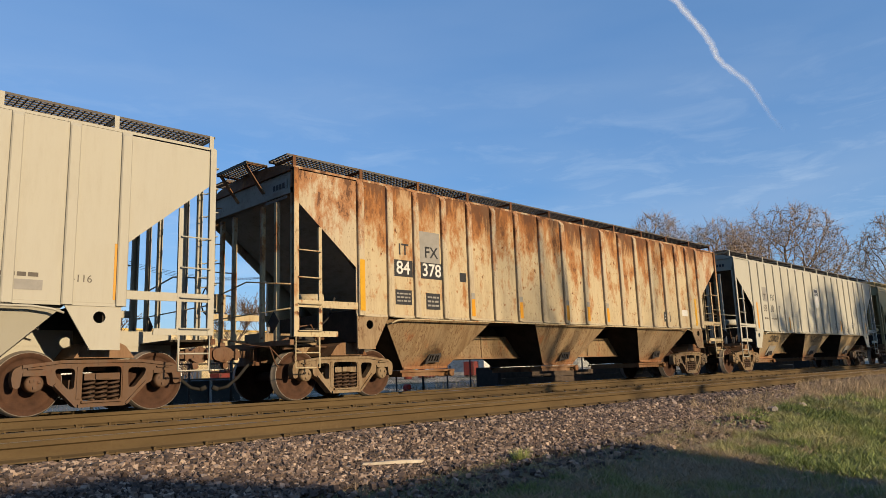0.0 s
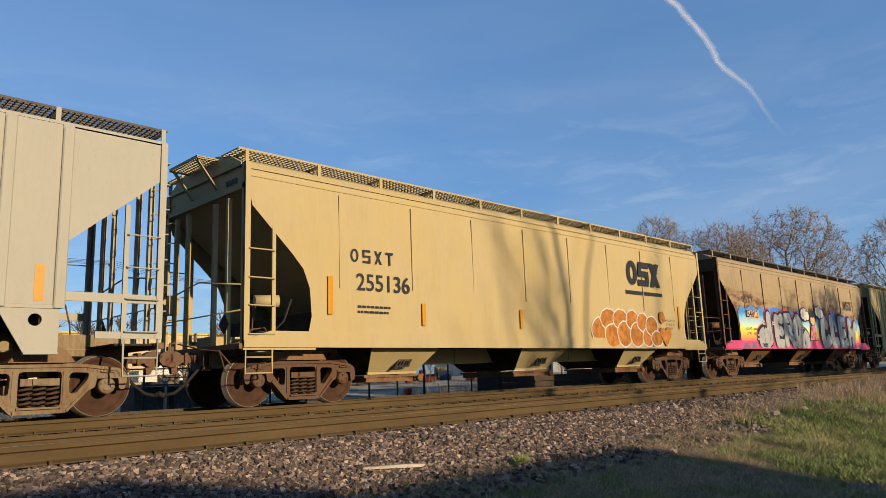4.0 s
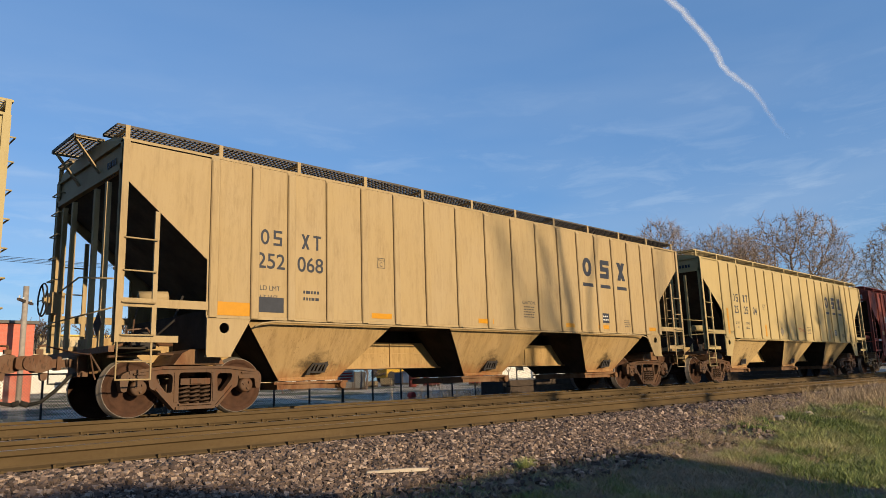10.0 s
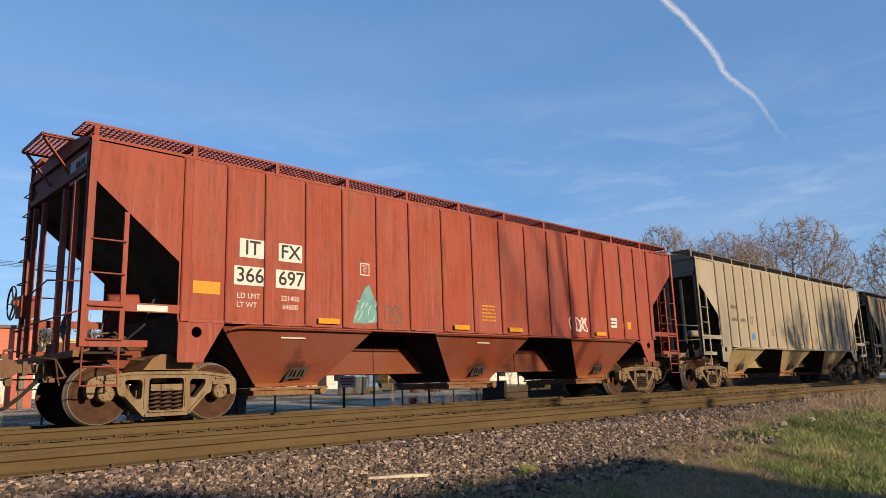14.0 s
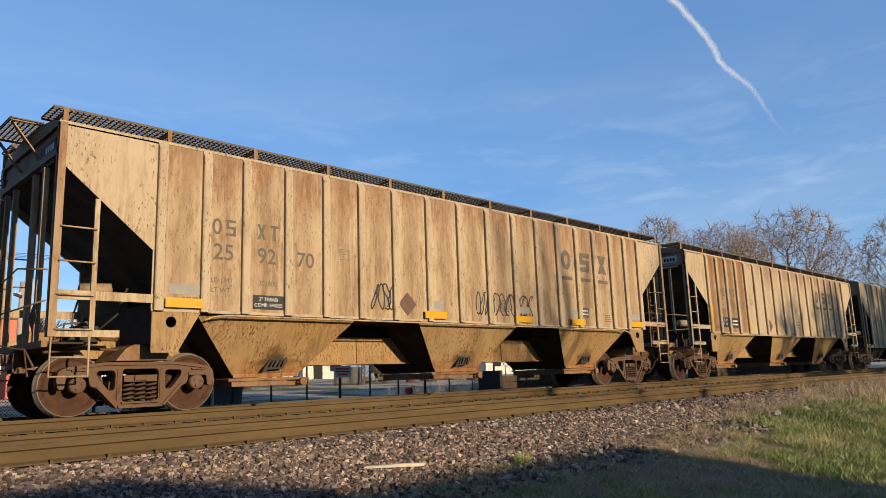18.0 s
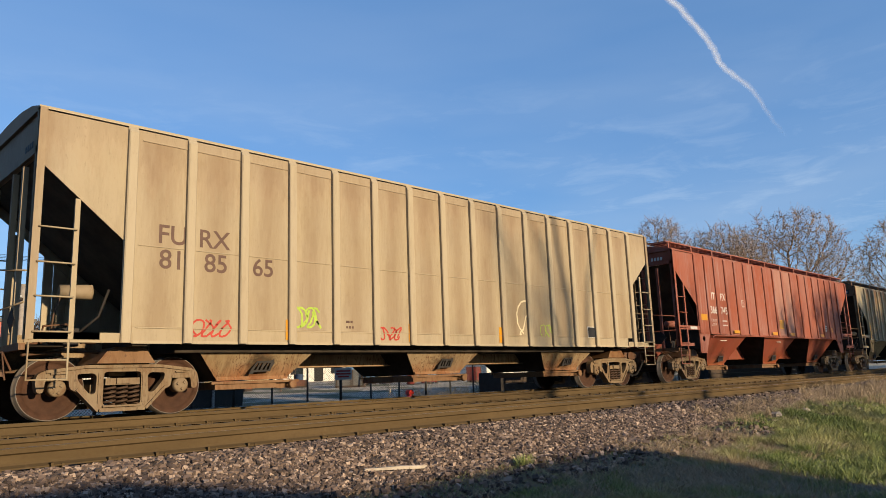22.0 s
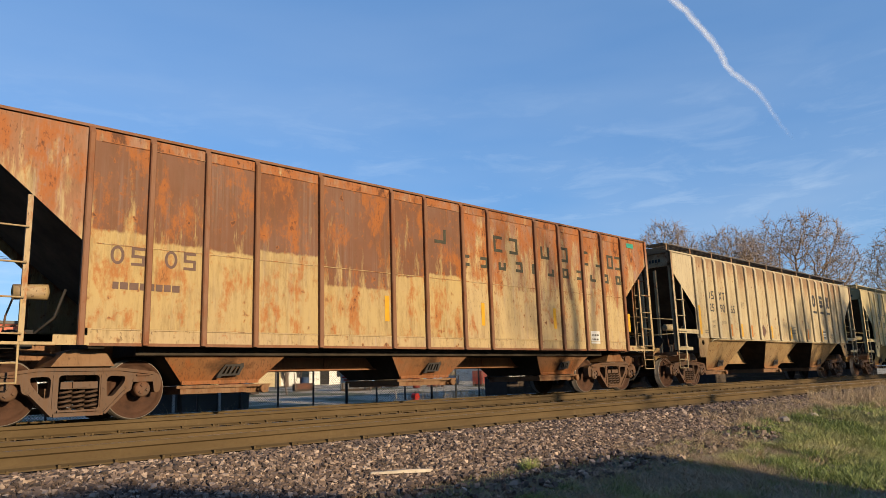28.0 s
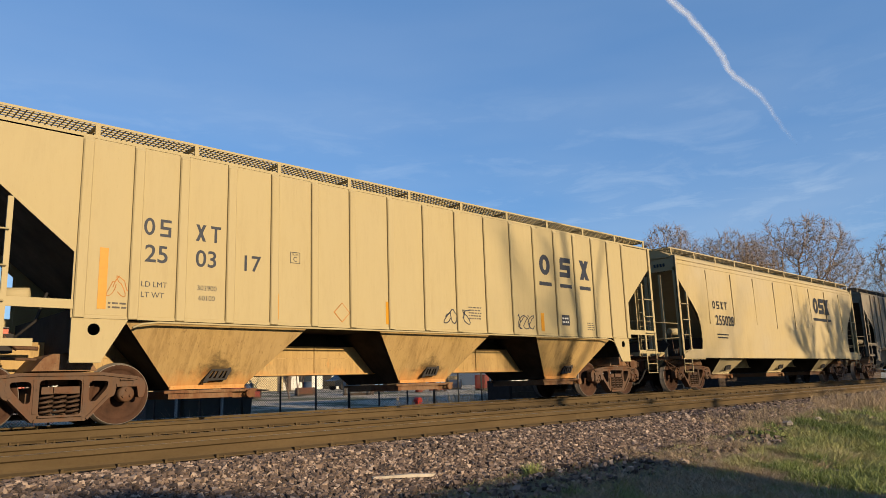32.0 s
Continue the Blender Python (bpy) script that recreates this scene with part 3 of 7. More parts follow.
@functools.cache
def bracket_mesh(zt):
    b = Build()
    b.prism([(-0.035, zt - 0.01), (0.035, zt - 0.01), (0.035, zt + 0.262), (-0.035, zt + 0.262)], -1.44, -1.415)
    b.box(-0.02, 0.02, -1.415, -0.80, zt + 0.19, zt + 0.225)
    return b.mesh("board_bracket")


@functools.cache
def rib_mesh(z0, z1, w, depth):
    b = Build()
    e = 0.016
    rings = []
    for z, k in ((z0, 1.0), (z1 - depth * 1.4, 1.0), (z1, 0.12)):
        rings.append([(-w / 2, 0.0, z), (-w / 2, -(depth - e) * k, z), (-w / 2 + e, -depth * k, z), (w / 2 - e, -depth * k, z), (w / 2, -(depth - e) * k, z), (w / 2, 0.0, z)])
    b.loft(rings, 0, False)
    return b.mesh("rib")


@functools.cache
def panel_mesh(w, z0, z1):
    """A pressed panel between two ribs, barely proud of the sheet."""
    b = Build()
    b.loft([[(-w / 2 + k, y, z0 + k), (w / 2 - k, y, z0 + k), (w / 2 - k, y, z1 - k), (-w / 2 + k, y, z1 - k)] for y, k in ((0.0, 0.0), (-0.0025, 0.006))], 0, False)
    return b.mesh("panel")


@functools.cache
def brake_wheel_mesh():
    b = Build()
    b.tube([(0, 0.28 * math.cos(a), 0.28 * math.sin(a)) for a in [2 * math.pi * i / 24 for i in range(25)]], 0.014, 6)
    return b.mesh("brake_wheel")


@functools.cache
def spoke_mesh(i):
    b = Build()
    a = 2 * math.pi * i / 5
    return b.bar((0.03, 0, 0), (0, 0.285 * math.cos(a), 0.285 * math.sin(a)), 0.025, 0.012).mesh("spoke")


@functools.cache
def gear_mesh():
    b = Build()
    b.box(0.0, 0.20, -0.05, 0.05, -0.05, 0.05)
    b.box(0.10, 0.30, -0.16, 0.16, -0.24, 0.12)
    return b.mesh("gear_box")


def truck(parent, x, cast):
    t = put("truck", bolster_mesh(), cast, parent, pose(x, 0, 0), "dusty cast-steel freight truck" if cast is DUSTY else "rusty cast-steel freight truck")
    for s in (-1, 1):
        put("side_frame", frame_mesh(), cast, t, pose(0, s * 1.02, 0, 0, 0, 0 if s < 0 else 180))
        for i in (-1, 0, 1):
            put("spring", spring_mesh(), SPRING, t, pose(i * 0.172, s * 1.05, 0))
    sets = []
    for s in (-1, 1):
        w = put("wheelset", wheelset_mesh(), [WHEEL, TREAD, cast], t, pose(s * BASE / 2, 0, WHEEL_R))
        sets.append((w, s * BASE / 2))
    return sets


WHEELS, CARS = [], []
RIBS = [1.50, 2.24, 2.95, 3.77, 4.58, 5.40, 6.25, 7.18, 8.12, 9.05, 9.98, 10.87, 11.72, 12.55, 13.37, 14.19, 14.93, 15.66]


def hopper_car(start, kind, look_of, label, zb=1.55, zt=4.20, L=17.1, rib_xs=None, rib_w=0.15, boards=True, under=None, board=None, trim=None, stained=(0, 0, None), gear=None, soiled=None):
    """Builds one car. kind: ribbed, panel (deep sides, low sill) or smooth. look_of: its paint; under: paint of the hoppers."""
    P, U, T, G = look_of, under or look_of, trim or look_of, gear or look_of
    car = tagged(empty("hopper_car", pose(start, 0, 0)), label, "freight car", "cars of the freight train")
    far = lambda: pose(L, 0, 0, 0, 0, 180)
    here = lambda: pose(0, 0, 0)
    sides = (here(), far())
    for m in sides:
        s = put("side_sheet", side_mesh(kind, L, zb, zt), T if kind == "ribbed" else P, car, m)
        put("slope_sheet", end_mesh(kind, L, zt), [soiled or P, soiled or (P if kind == "smooth" else SLOPE_SHADE)], car, m)
        # bolster would be car colour; its near-black is painted shade
        put("body_bolster", Build().box(1.44, 1.66, -HALF + 0.06, HALF - 0.06, 1.041, max(1.2, zb + 0.1)), SHADE_GRIME, car, m)
        put("bolster_pad", Build().prism([(1.06, 0.80), (1.92, 0.80), (1.80, 0.98), (1.66, 1.04), (1.32, 1.04), (1.20, 0.98)], -1.2, 1.2), GATE, car, m)
        if kind == "smooth":
            for i in range(8):
                put("weld_seam", Build().box(-0.014, 0.014, -HALF - 0.058, -HALF - 0.03, 2.10 + 0.05 * (i % 3), 3.86), soiled or T, s, pose(1.95 + i * (L - 3.9) / 7, 0, 0))
        if kind != "smooth":
            xs = rib_xs or RIBS
            put("top_chord", Build().box(0.0, L, -HALF - 0.0028, -HALF - 0.001, zt - 0.028, zt + 0.015), T, s)
            put("side_sill", Build().box(1.40, L - 1.40, -HALF - 0.014, -HALF - 0.001, zb - 0.03, zb + 0.015), T, s)
            if kind == "panel":
                for z in (zt - 0.22, 2.54, zb + 0.20):
                    put("weld_seam", Build().box(1.45, L - 1.45, -HALF - 0.014, -HALF - 0.001, z, z + 0.012), P, s)
            for x in xs:
                put("rib", rib_mesh(zb - 0.02, zt - 0.02, rib_w, 0.075 if trim else 0.05), T, s, pose(x, -HALF, 0))
            for i, (xa, xb) in enumerate(zip(xs, xs[1:])):
                w = round(xb - xa - rib_w - 0.006, 3)
                put("panel", panel_mesh(w, zb + (0.018 if kind == "ribbed" else 0.22), zt - (0.032 if kind == "ribbed" else 0.22)), stained[2] if stained[0] <= i < stained[1] else P, s, pose((xa + xb) / 2, -HALF, 0))
    put("roof", roof_mesh(kind, L, zt), P, car)
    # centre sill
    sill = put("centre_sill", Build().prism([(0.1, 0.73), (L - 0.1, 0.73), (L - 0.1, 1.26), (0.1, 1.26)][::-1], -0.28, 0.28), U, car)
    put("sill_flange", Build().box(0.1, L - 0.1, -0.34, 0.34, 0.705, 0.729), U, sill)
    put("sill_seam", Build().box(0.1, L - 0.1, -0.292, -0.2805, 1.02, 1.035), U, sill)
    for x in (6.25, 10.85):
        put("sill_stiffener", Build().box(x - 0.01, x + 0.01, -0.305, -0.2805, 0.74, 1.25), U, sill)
    # hoppers
    zl = 0.50
    spans = {"ribbed": (1.60, 0.62), "panel": (1.10, 0.66), "smooth": (0.95, 0.62)}[kind]
    ztop = {"ribbed": zb - 0.02, "panel": 0.96, "smooth": 1.06}[kind]
    yt = {"ribbed": HALF - 0.10, "panel": 1.14, "smooth": HALF - 0.10}[kind]
    for x in (3.76, L / 2, L - 3.76):
        bay = put("hopper_bay", bay_mesh(ztop, spans[0], spans[1], zl, yt), [U, SHADE_GRIME], car, pose(x, 0, 0))
        put("outlet_gate", gate_mesh(spans[1], zl), GATE, bay)
        k = (0.72 - zl) / (ztop - zl)
        for s in (0, 180):
            put("bracket", rack_mesh(), DARK, bay, pose(0, 0, 0, 0, 0, s) @ pose(0.08, -(0.895 + (yt - 0.88) * k), 0.72))
    # flat stand-in sheets close the view into the body, shade painted in their colour
    put("floor_sheet", Build().box(2.2, L - 2.2, -HALF + 0.04, HALF - 0.04, ztop - 0.02, ztop + 0.02) if kind != "panel" else Build().box(2.2, L - 2.2, -1.24, 1.24, ztop - 0.005, zb + 0.25), SHADE_GRIME, car)
    put("sill_hood", Build().box(2.3, L - 2.3, -0.06, 0.06, 1.262, ztop - 0.021) if ztop > 1.35 else Build().box(2.3, L - 2.3, -0.06, 0.06, ztop + 0.021, 1.7), SHADE_GRIME, sill)
    for m in sides:
        if kind == "ribbed":
            put("bolster_web", web_mesh(zb, L, False), U if trim else P, car, m)
            put("bolster_web", web_mesh(zb, L, True), U if trim else P, car, m)
            put("air_line", Build().tube([(2.24, -HALF - 0.035, zb - 0.15), (2.38, -HALF - 0.04, zb - 0.09), (2.62, -HALF - 0.045, zb - 0.06), (L - 2.6, -HALF - 0.045, zb - 0.06), (L - 2.35, -HALF - 0.04, zb - 0.09), (L - 2.2, -HALF - 0.035, zb - 0.14)], 0.017, 6), P, car, m)
        # corner post and ladder at the near corner of this end; and at the other corner
        for flip in (0, 1):
            g = m if not flip else m @ pose(0, 0, 0)
            yo = -HALF - 0.012 if not flip else HALF + 0.012
            z0 = 1.12 if kind != "smooth" else 1.0
            post = Build().box(0.0, 0.10, yo - 0.03, yo + 0.03, z0, zt - 0.02).box(0.0, 0.03, min(yo, yo + (0.10 if not flip else -0.10)), max(yo, yo + (0.10 if not flip else -0.10)), z0, zt - 0.02)
            put("corner_post", post, G, car, g)
            wid = 0.46
            put("ladder_stile", Build().box(0.53, 0.60, yo - 0.02, yo + 0.02, z0, 3.12), G, car, g)
            for z in (1.18 + 0.04, 1.70, 2.17, 2.66):
                r = Build().tube([(0.08, yo - 0.03, z), (0.08, yo - 0.06, z), (0.56, yo - 0.06, z), (0.56, yo - 0.03, z)] if not flip else [(0.08, yo + 0.03, z), (0.08, yo + 0.06, z), (0.56, yo + 0.06, z), (0.56, yo + 0.03, z)], 0.013, 6)
                put("rung", r, G, car, g)
            put("grab_bar", Build().box(0.0, 1.42, yo - 0.015, yo + 0.015, 1.64, 1.77) if kind == "ribbed" else Build().box(0.0, 1.42, yo - 0.015, yo + 0.015, z0 - 0.04, z0 + 0.10), G, car, g)
            put("step_sill", Build().box(0.02, 0.95, yo - 0.015, yo + 0.015, 1.12, 1.22).tube([(0.05, yo, 1.12), (0.05, yo, 0.58), (0.55, yo, 0.58), (0.55, yo, 1.12)], 0.018, 6).tube([(0.05, yo, 0.84), (0.55, yo, 0.84)], 0.014, 6), P, car, g)
        # end posts carrying the end sheet, end ladder rungs, platform and rail
        for y in (-1.02, -0.52, 0.55, 1.05):
            put("end_post", Build().box(-0.03, 0.045, y - 0.04, y - 0.028, 1.05, 3.62).box(-0.03, -0.018, y - 0.028, y + 0.04, 1.05, 3.62), G, car, m)
        for z in (1.55, 1.95, 2.35, 2.75, 3.15, 3.55, 3.9):
            put("rung", Build().tube([(0.0, 1.50, z), (-0.09, 1.50, z), (-0.09, 1.08, z), (0.0, 1.08, z)], 0.012, 6), G, car, m)
        put("end_rail", Build().tube([(-0.02, -1.5, 2.05), (-0.03, 0, 2.25), (-0.02, 1.5, 2.05)], 0.014, 6).tube([(-0.02, -1.5, 1.62), (-0.02, 1.5, 1.62)], 0.012, 6), P, car, m)
        put("end_platform", Build().box(-0.04, 0.62, -1.42, 1.42, 1.03, 1.06), SHADE_GRIME, car, m)
        put("end_sill", Build().box(-0.06, 0.02, -HALF, HALF, 0.98, 1.07), GATE, car, m)
        put("placard_holder", Build().box(-0.006, 0.006, -0.13, 0.13, -0.13, 0.13), DARK, car, m @ pose(-0.03, -0.98, 1.42, 45, 0, 0))
        for k, (pts, r) in enumerate((([(0.1, -1.1, 0.93), (0.7, -0.9, 0.99), (1.9, -0.8, 0.95)], 0.022), ([(0.05, -0.75, 1.0), (0.5, -0.72, 1.16), (1.25, -0.7, 1.14)], 0.03), ([(-0.08, -1.35, 0.72), (-0.10, -0.95, 0.98), (-0.12, -0.3, 1.0)], 0.014), ([(0.25, -1.3, 1.06), (0.3, -1.28, 1.32), (0.62, -1.2, 1.36), (0.9, -1.0, 1.1)], 0.016), ([(0.45, -1.05, 1.06), (0.5, -1.0, 1.5), (0.62, -0.9, 1.85)], 0.014))):
            put("brake_pipe", Build().tube(pts, r, 6), COUPLER if k % 2 else TRUCK, car, m)
        c = put("coupler", coupler_mesh(), COUPLER, car, m, "rusty knuckle coupler")
        put("air_hose", hose_mesh(), HOSE, c)
        if boards:
            y0, y1 = (-1.42, -0.80)
            rb = put("running_board", grate_mesh(L + 0.1, 0.60), board or GRATE, car, m @ pose(-0.05, y0, zt + 0.26), "open-grid steel running board")
            for i in range(12):
                put("board_bracket", bracket_mesh(zt), P, rb, pose(0.16 + i * (L - 0.12) / 11, -y0, -zt - 0.26))
            first = m is sides[0]
            if first:
                put("crossover_board", grate_mesh(1.15, 0.42), board or GRATE, car, pose(0.03, -0.60, zt + 0.25, 0, 0, 90))
                for s in (-1, 1):
                    put("board_brace", Build().bar((0.04, s * 0.48, 3.90), (-0.36, s * 0.48, zt + 0.215), 0.09, 0.02), P, car)
                    put("board_arm", Build().bar((-0.38, s * 0.56, zt + 0.225), (0.06, s * 0.56, zt + 0.225), 0.05, 0.04), P, car)
            else:
                put("crossover_board", grate_mesh(1.6, 0.50), GRATE, car, pose(L - 0.02, -0.80, zt + 0.27, 0, 0, 90))
    bw = put("brake_wheel", brake_wheel_mesh(), DARK, car, pose(-0.22, 1.18, 2.0))
    put("gear_box", gear_mesh(), P, bw)
    for i in range(5):
        put("spoke", spoke_mesh(i), DARK, bw)
    b = Build().lathe([(0.02, -0.24), (0.11, -0.22), (0.11, 0.22), (0.02, 0.24)], 16)
    put("brake_cylinder", b, P, car, pose(0.80, -0.95, 1.86, 0, 0, 65))
    put("brake_valve", Build().box(-0.16, 0.16, -0.14, 0.14, 1.06, 1.32).box(-0.25, -0.05, -0.22, -0.08, 1.10, 1.24).tube([(0.1, -0.1, 1.2), (0.4, -0.2, 1.5), (0.5, -0.3, 1.9)], 0.02, 6), DARK, car, pose(0.7, -0.85, 0))
    for x in (1.48, L - 1.48):
        WHEELS.extend(truck(car, x, DUSTY if len(CARS) in (1, 2, 8, 9, 12, 13, 14) else TRUCK))
    CARS.append((car, start))
    return car


# ---- lettering and marks: thin painted plates on the side, x along the car, z up ----
@functools.cache
def text_mesh(body, size):
    cu = bpy.data.curves.new("text", "FONT")
    cu.body, cu.size, cu.align_x, cu.align_y, cu.offset = body, size, "CENTER", "CENTER", (size * 0.012 if size > 0.25 else 0.0)
    ob = bpy.data.objects.new("text", cu)
    scene.collection.objects.link(ob)
    me = bpy.data.meshes.new_from_object(ob.evaluated_get(bpy.context.evaluated_depsgraph_get()))
    bpy.data.objects.remove(ob)
    me.materials.clear()
    me.materials.append(None)
    return me


FACE = -HALF - 0.005


def letters(car, body, x, z, h, mat, y=FACE):
    return put("lettering", text_mesh(body, h / 0.72), mat, car, pose(x, y, z, 90, 0, 0))


def plate(car, x, z, w, h, mat, name="mark", y=FACE, turn=0.0, label=""):
    return put(name, Build().box(-w / 2, w / 2, -0.002, 0.002, -h / 2, h / 2), mat, car, pose(x, y, z, 0, turn, 0), label)


def bars(car, x, z, w, h, rows, mat, name="small_print", y=FACE):
    """Unreadable small print as plain bars."""
    b = Build()
    rnd = random.Random(int(x * 100 + z * 31))
    for i in range(rows):
        zz = z + h / 2 - (i + 0.5) * h / rows
        x0 = x - w / 2
        while x0 < x + w / 2 - 0.03:
            k = rnd.uniform(0.03, 0.11) if h / rows < 0.13 else rnd.uniform(0.06, 0.14)
            b.box(x0, min(x0 + k, x + w / 2), y - 0.0015, y + 0.0015, zz - h / rows * 0.22, zz + h / rows * 0.22)
            x0 += k + 0.022
    return tagged(put(name, b, mat, car), kind="stuff")


def logo(car, x, z, h, mat, gap=0.78, under=True):
    """Owner's mark as three plain shapes, each over a bar: a ring, stacked slabs and a cross."""
    y = FACE
    w = h * 0.82
    ring = Build()
    pts = 20
    a = [(w / 2 * math.cos(2 * math.pi * i / pts), h / 2 * math.sin(2 * math.pi * i / pts)) for i in range(pts)]
    q = [(px * 0.34, pz * 0.52) for px, pz in a]
    n = len(a)
    ring.v += [(px, 0, pz) for px, pz in a] + [(px, 0, pz) for px, pz in q]
    for i in range(n):
        j = (i + 1) % n
        ring.face((i, j, n + j, n + i))
    put("owner_mark", ring, mat, car, pose(x, y, z))
    slab = Build()
    for i, s in ((-1, -0.06), (0, 0.0), (1, 0.06)):
        slab.box(-w / 2 + s * w, w / 2 + s * w, -0.002, 0.002, i * h * 0.37 - h * 0.125, i * h * 0.37 + h * 0.125)
    slab.box(-w / 2, -w * 0.2, -0.003, 0.001, 0.0, h * 0.4).box(w * 0.2, w / 2, -0.003, 0.001, -h * 0.4, 0.0)
    put("owner_mark", slab, mat, car, pose(x + gap, y, z))
    cross = Build()
    for s in (-1, 1):
        cross.poly([(s * -w * 0.5, s * 0.001, h / 2), (s * -w * 0.1, s * 0.001, h / 2), (s * w * 0.5, s * 0.001, -h / 2), (s * w * 0.1, s * 0.001, -h / 2)])
    put("owner_mark", cross, mat, car, pose(x + 2 * gap, y, z))
    if under:
        for i in range(3):
            plate(car, x + i * gap, z - h * 0.93, w * 1.15, h * 0.18, mat, "owner_mark")


def blocks(car, x, z, n, w, h, mat, step_x=None, first=0):
    """Owner's initials as plain shapes: a ring, stacked slabs, a cross and a bar on a post."""
    k = 0.044
    for i in range(n):
        b = Build()
        kind = (first + i) % 4
        if kind == 0:
            a = [(w / 2 * math.cos(6.2832 * j / 20), h / 2 * math.sin(6.2832 * j / 20)) for j in range(20)]
            b.v += [(px, 0, pz) for px, pz in a] + [(px * (1 - 2 * k / w), 0, pz * (1 - 2 * k / h)) for px, pz in a]
            for j in range(20):
                b.face((j, (j + 1) % 20, 20 + (j + 1) % 20, 20 + j))
        elif kind == 1:
            for c in (-1, 0, 1):
                b.box(-w / 2, w / 2, -0.002, 0.002, c * (h - k) / 2 - k / 2, c * (h - k) / 2 + k / 2)
            b.box(-w / 2, -w / 2 + k, -0.002, 0.002, k / 2, h / 2 - k).box(w / 2 - k, w / 2, -0.002, 0.002, -h / 2 + k, -k / 2)
        elif kind == 2:
            for c in (-1, 1):
                b.poly([(c * -w / 2, c * 0.001, h / 2), (c * -(w / 2 - k * 1.2), c * 0.001, h / 2), (c * w / 2, c * 0.001, -h / 2), (c * (w / 2 - k * 1.2), c * 0.001, -h / 2)])
        else:
            b.box(-w / 2, w / 2, -0.002, 0.002, h / 2 - k, h / 2).box(-k / 2, k / 2, -0.002, 0.002, -h / 2, h / 2 - k)
        put("initial_bar", b, mat, car, pose(x + (i - (n - 1) / 2) * (step_x or w * 1.35), FACE, z))


def stripes(car, xs, mat, z0, z1, w=0.12, y=FACE - 0.001):
    for x in xs:
        plate(car, x, (z0 + z1) / 2, w, z1 - z0, mat, "reflector_strip", y)


ON_RIB = -HALF - 0.078


def scrawl(car, x, z, w, h, mat, seed, strokes=5, thick=0.03, name="graffiti_tag"):
    """A sprayed tag: looping flat ribbons."""
    rnd = random.Random(seed)
    b = Build()
    for k in range(strokes):
        cx = x - w / 2 + w * (k + 0.5) / strokes
        p = []
        ph, fx = rnd.uniform(0, 6.28), rnd.uniform(0.8, 1.7)
        for i in range(15):
            u = i / 14
            p.append((cx + w / strokes * (0.6 * math.sin(ph + 6.28 * fx * u) + 0.35 * (u - 0.5)), z + h * 0.5 * math.sin(ph * 1.7 + 6.28 * u * rnd.uniform(0.94, 1.06))))
        for (ax, az), (bx, bz) in zip(p, p[1:]):
            d2 = math.hypot(bx - ax, bz - az) or 1
            nx, nz = -(bz - az) / d2 * thick / 2, (bx - ax) / d2 * thick / 2
            ex, ez = (bx - ax) / d2 * thick * 0.3, (bz - az) / d2 * thick * 0.3
            yk = FACE - 0.0004 * (len(b.f) % 5)
            b.poly([(ax + nx - ex, yk, az + nz - ez), (bx + nx + ex, yk, bz + nz + ez), (bx - nx + ex, yk, bz - nz + ez), (ax - nx - ex, yk, az - nz - ez)])
    return put(name, b, mat, car)


def outline(car, pts, mat, name, y=FACE, label=""):
    b = Build()
    b.prism(pts, y - 0.001, y + 0.001)
    return put(name, b, mat, car, None, label)


# ---- the ground, the two tracks ----
def ground_z(x, y):
    """Cross-section: level track bed, ballast shoulder, grass verge falling to the viewer; a lot beyond the far side."""
    keys = [(-400, -1.2), (-40, -1.1), (-12, -1.05), (-9, -0.86), (-7.4, -0.67), (-6.5, -0.60), (-5.6, -0.30), (1.6, -0.27), (2.2, -0.32), (3.6, -0.62), (9, -0.62), (12, -0.52), (36, 0.25), (60, 0.5), (400, 1.0)]
    for (a, za), (b, zb) in zip(keys, keys[1:]):
        if y <= b:
            z = za + (zb - za) * max(0, (y - a)) / (b - a)
            break
    else:
        z = keys[-1][1]
    if x > 9 and -12 < y < -5.9:
        z += 0.20 * min(1, (x - 9) / 6) * max(0, 1 - abs(y + 7.0) / 2.2)
    return z


def mat_ballast():
    mat, n, l, b = nodes_of("crushed_stone")
    g = n.new("ShaderNodeNewGeometry")
    r = n.new("ShaderNodeValToRGB")
    e = r.color_ramp.elements
    e[0].color, e[1].color = (0.016, 0.011, 0.009, 1), (0.345, 0.26, 0.20, 1)
    e.new(0.35).color = (0.062, 0.041, 0.031, 1)
    e.new(0.75).color = (0.142, 0.097, 0.073, 1)
    l.new(g.outputs["Random Per Island"], r.inputs[0])
    f = noise_node(n, l, mapped(n, l), 40, 4)
    c = blend(n, l, calc(n, l, "MULTIPLY", step(n, l, f, 0.4, 0.7), 0.4), r.outputs[0], (0.13, 0.092, 0.076))
    l.new(c, b.inputs["Base Color"])
    b.inputs["Roughness"].default_value = 0.9
    return mat


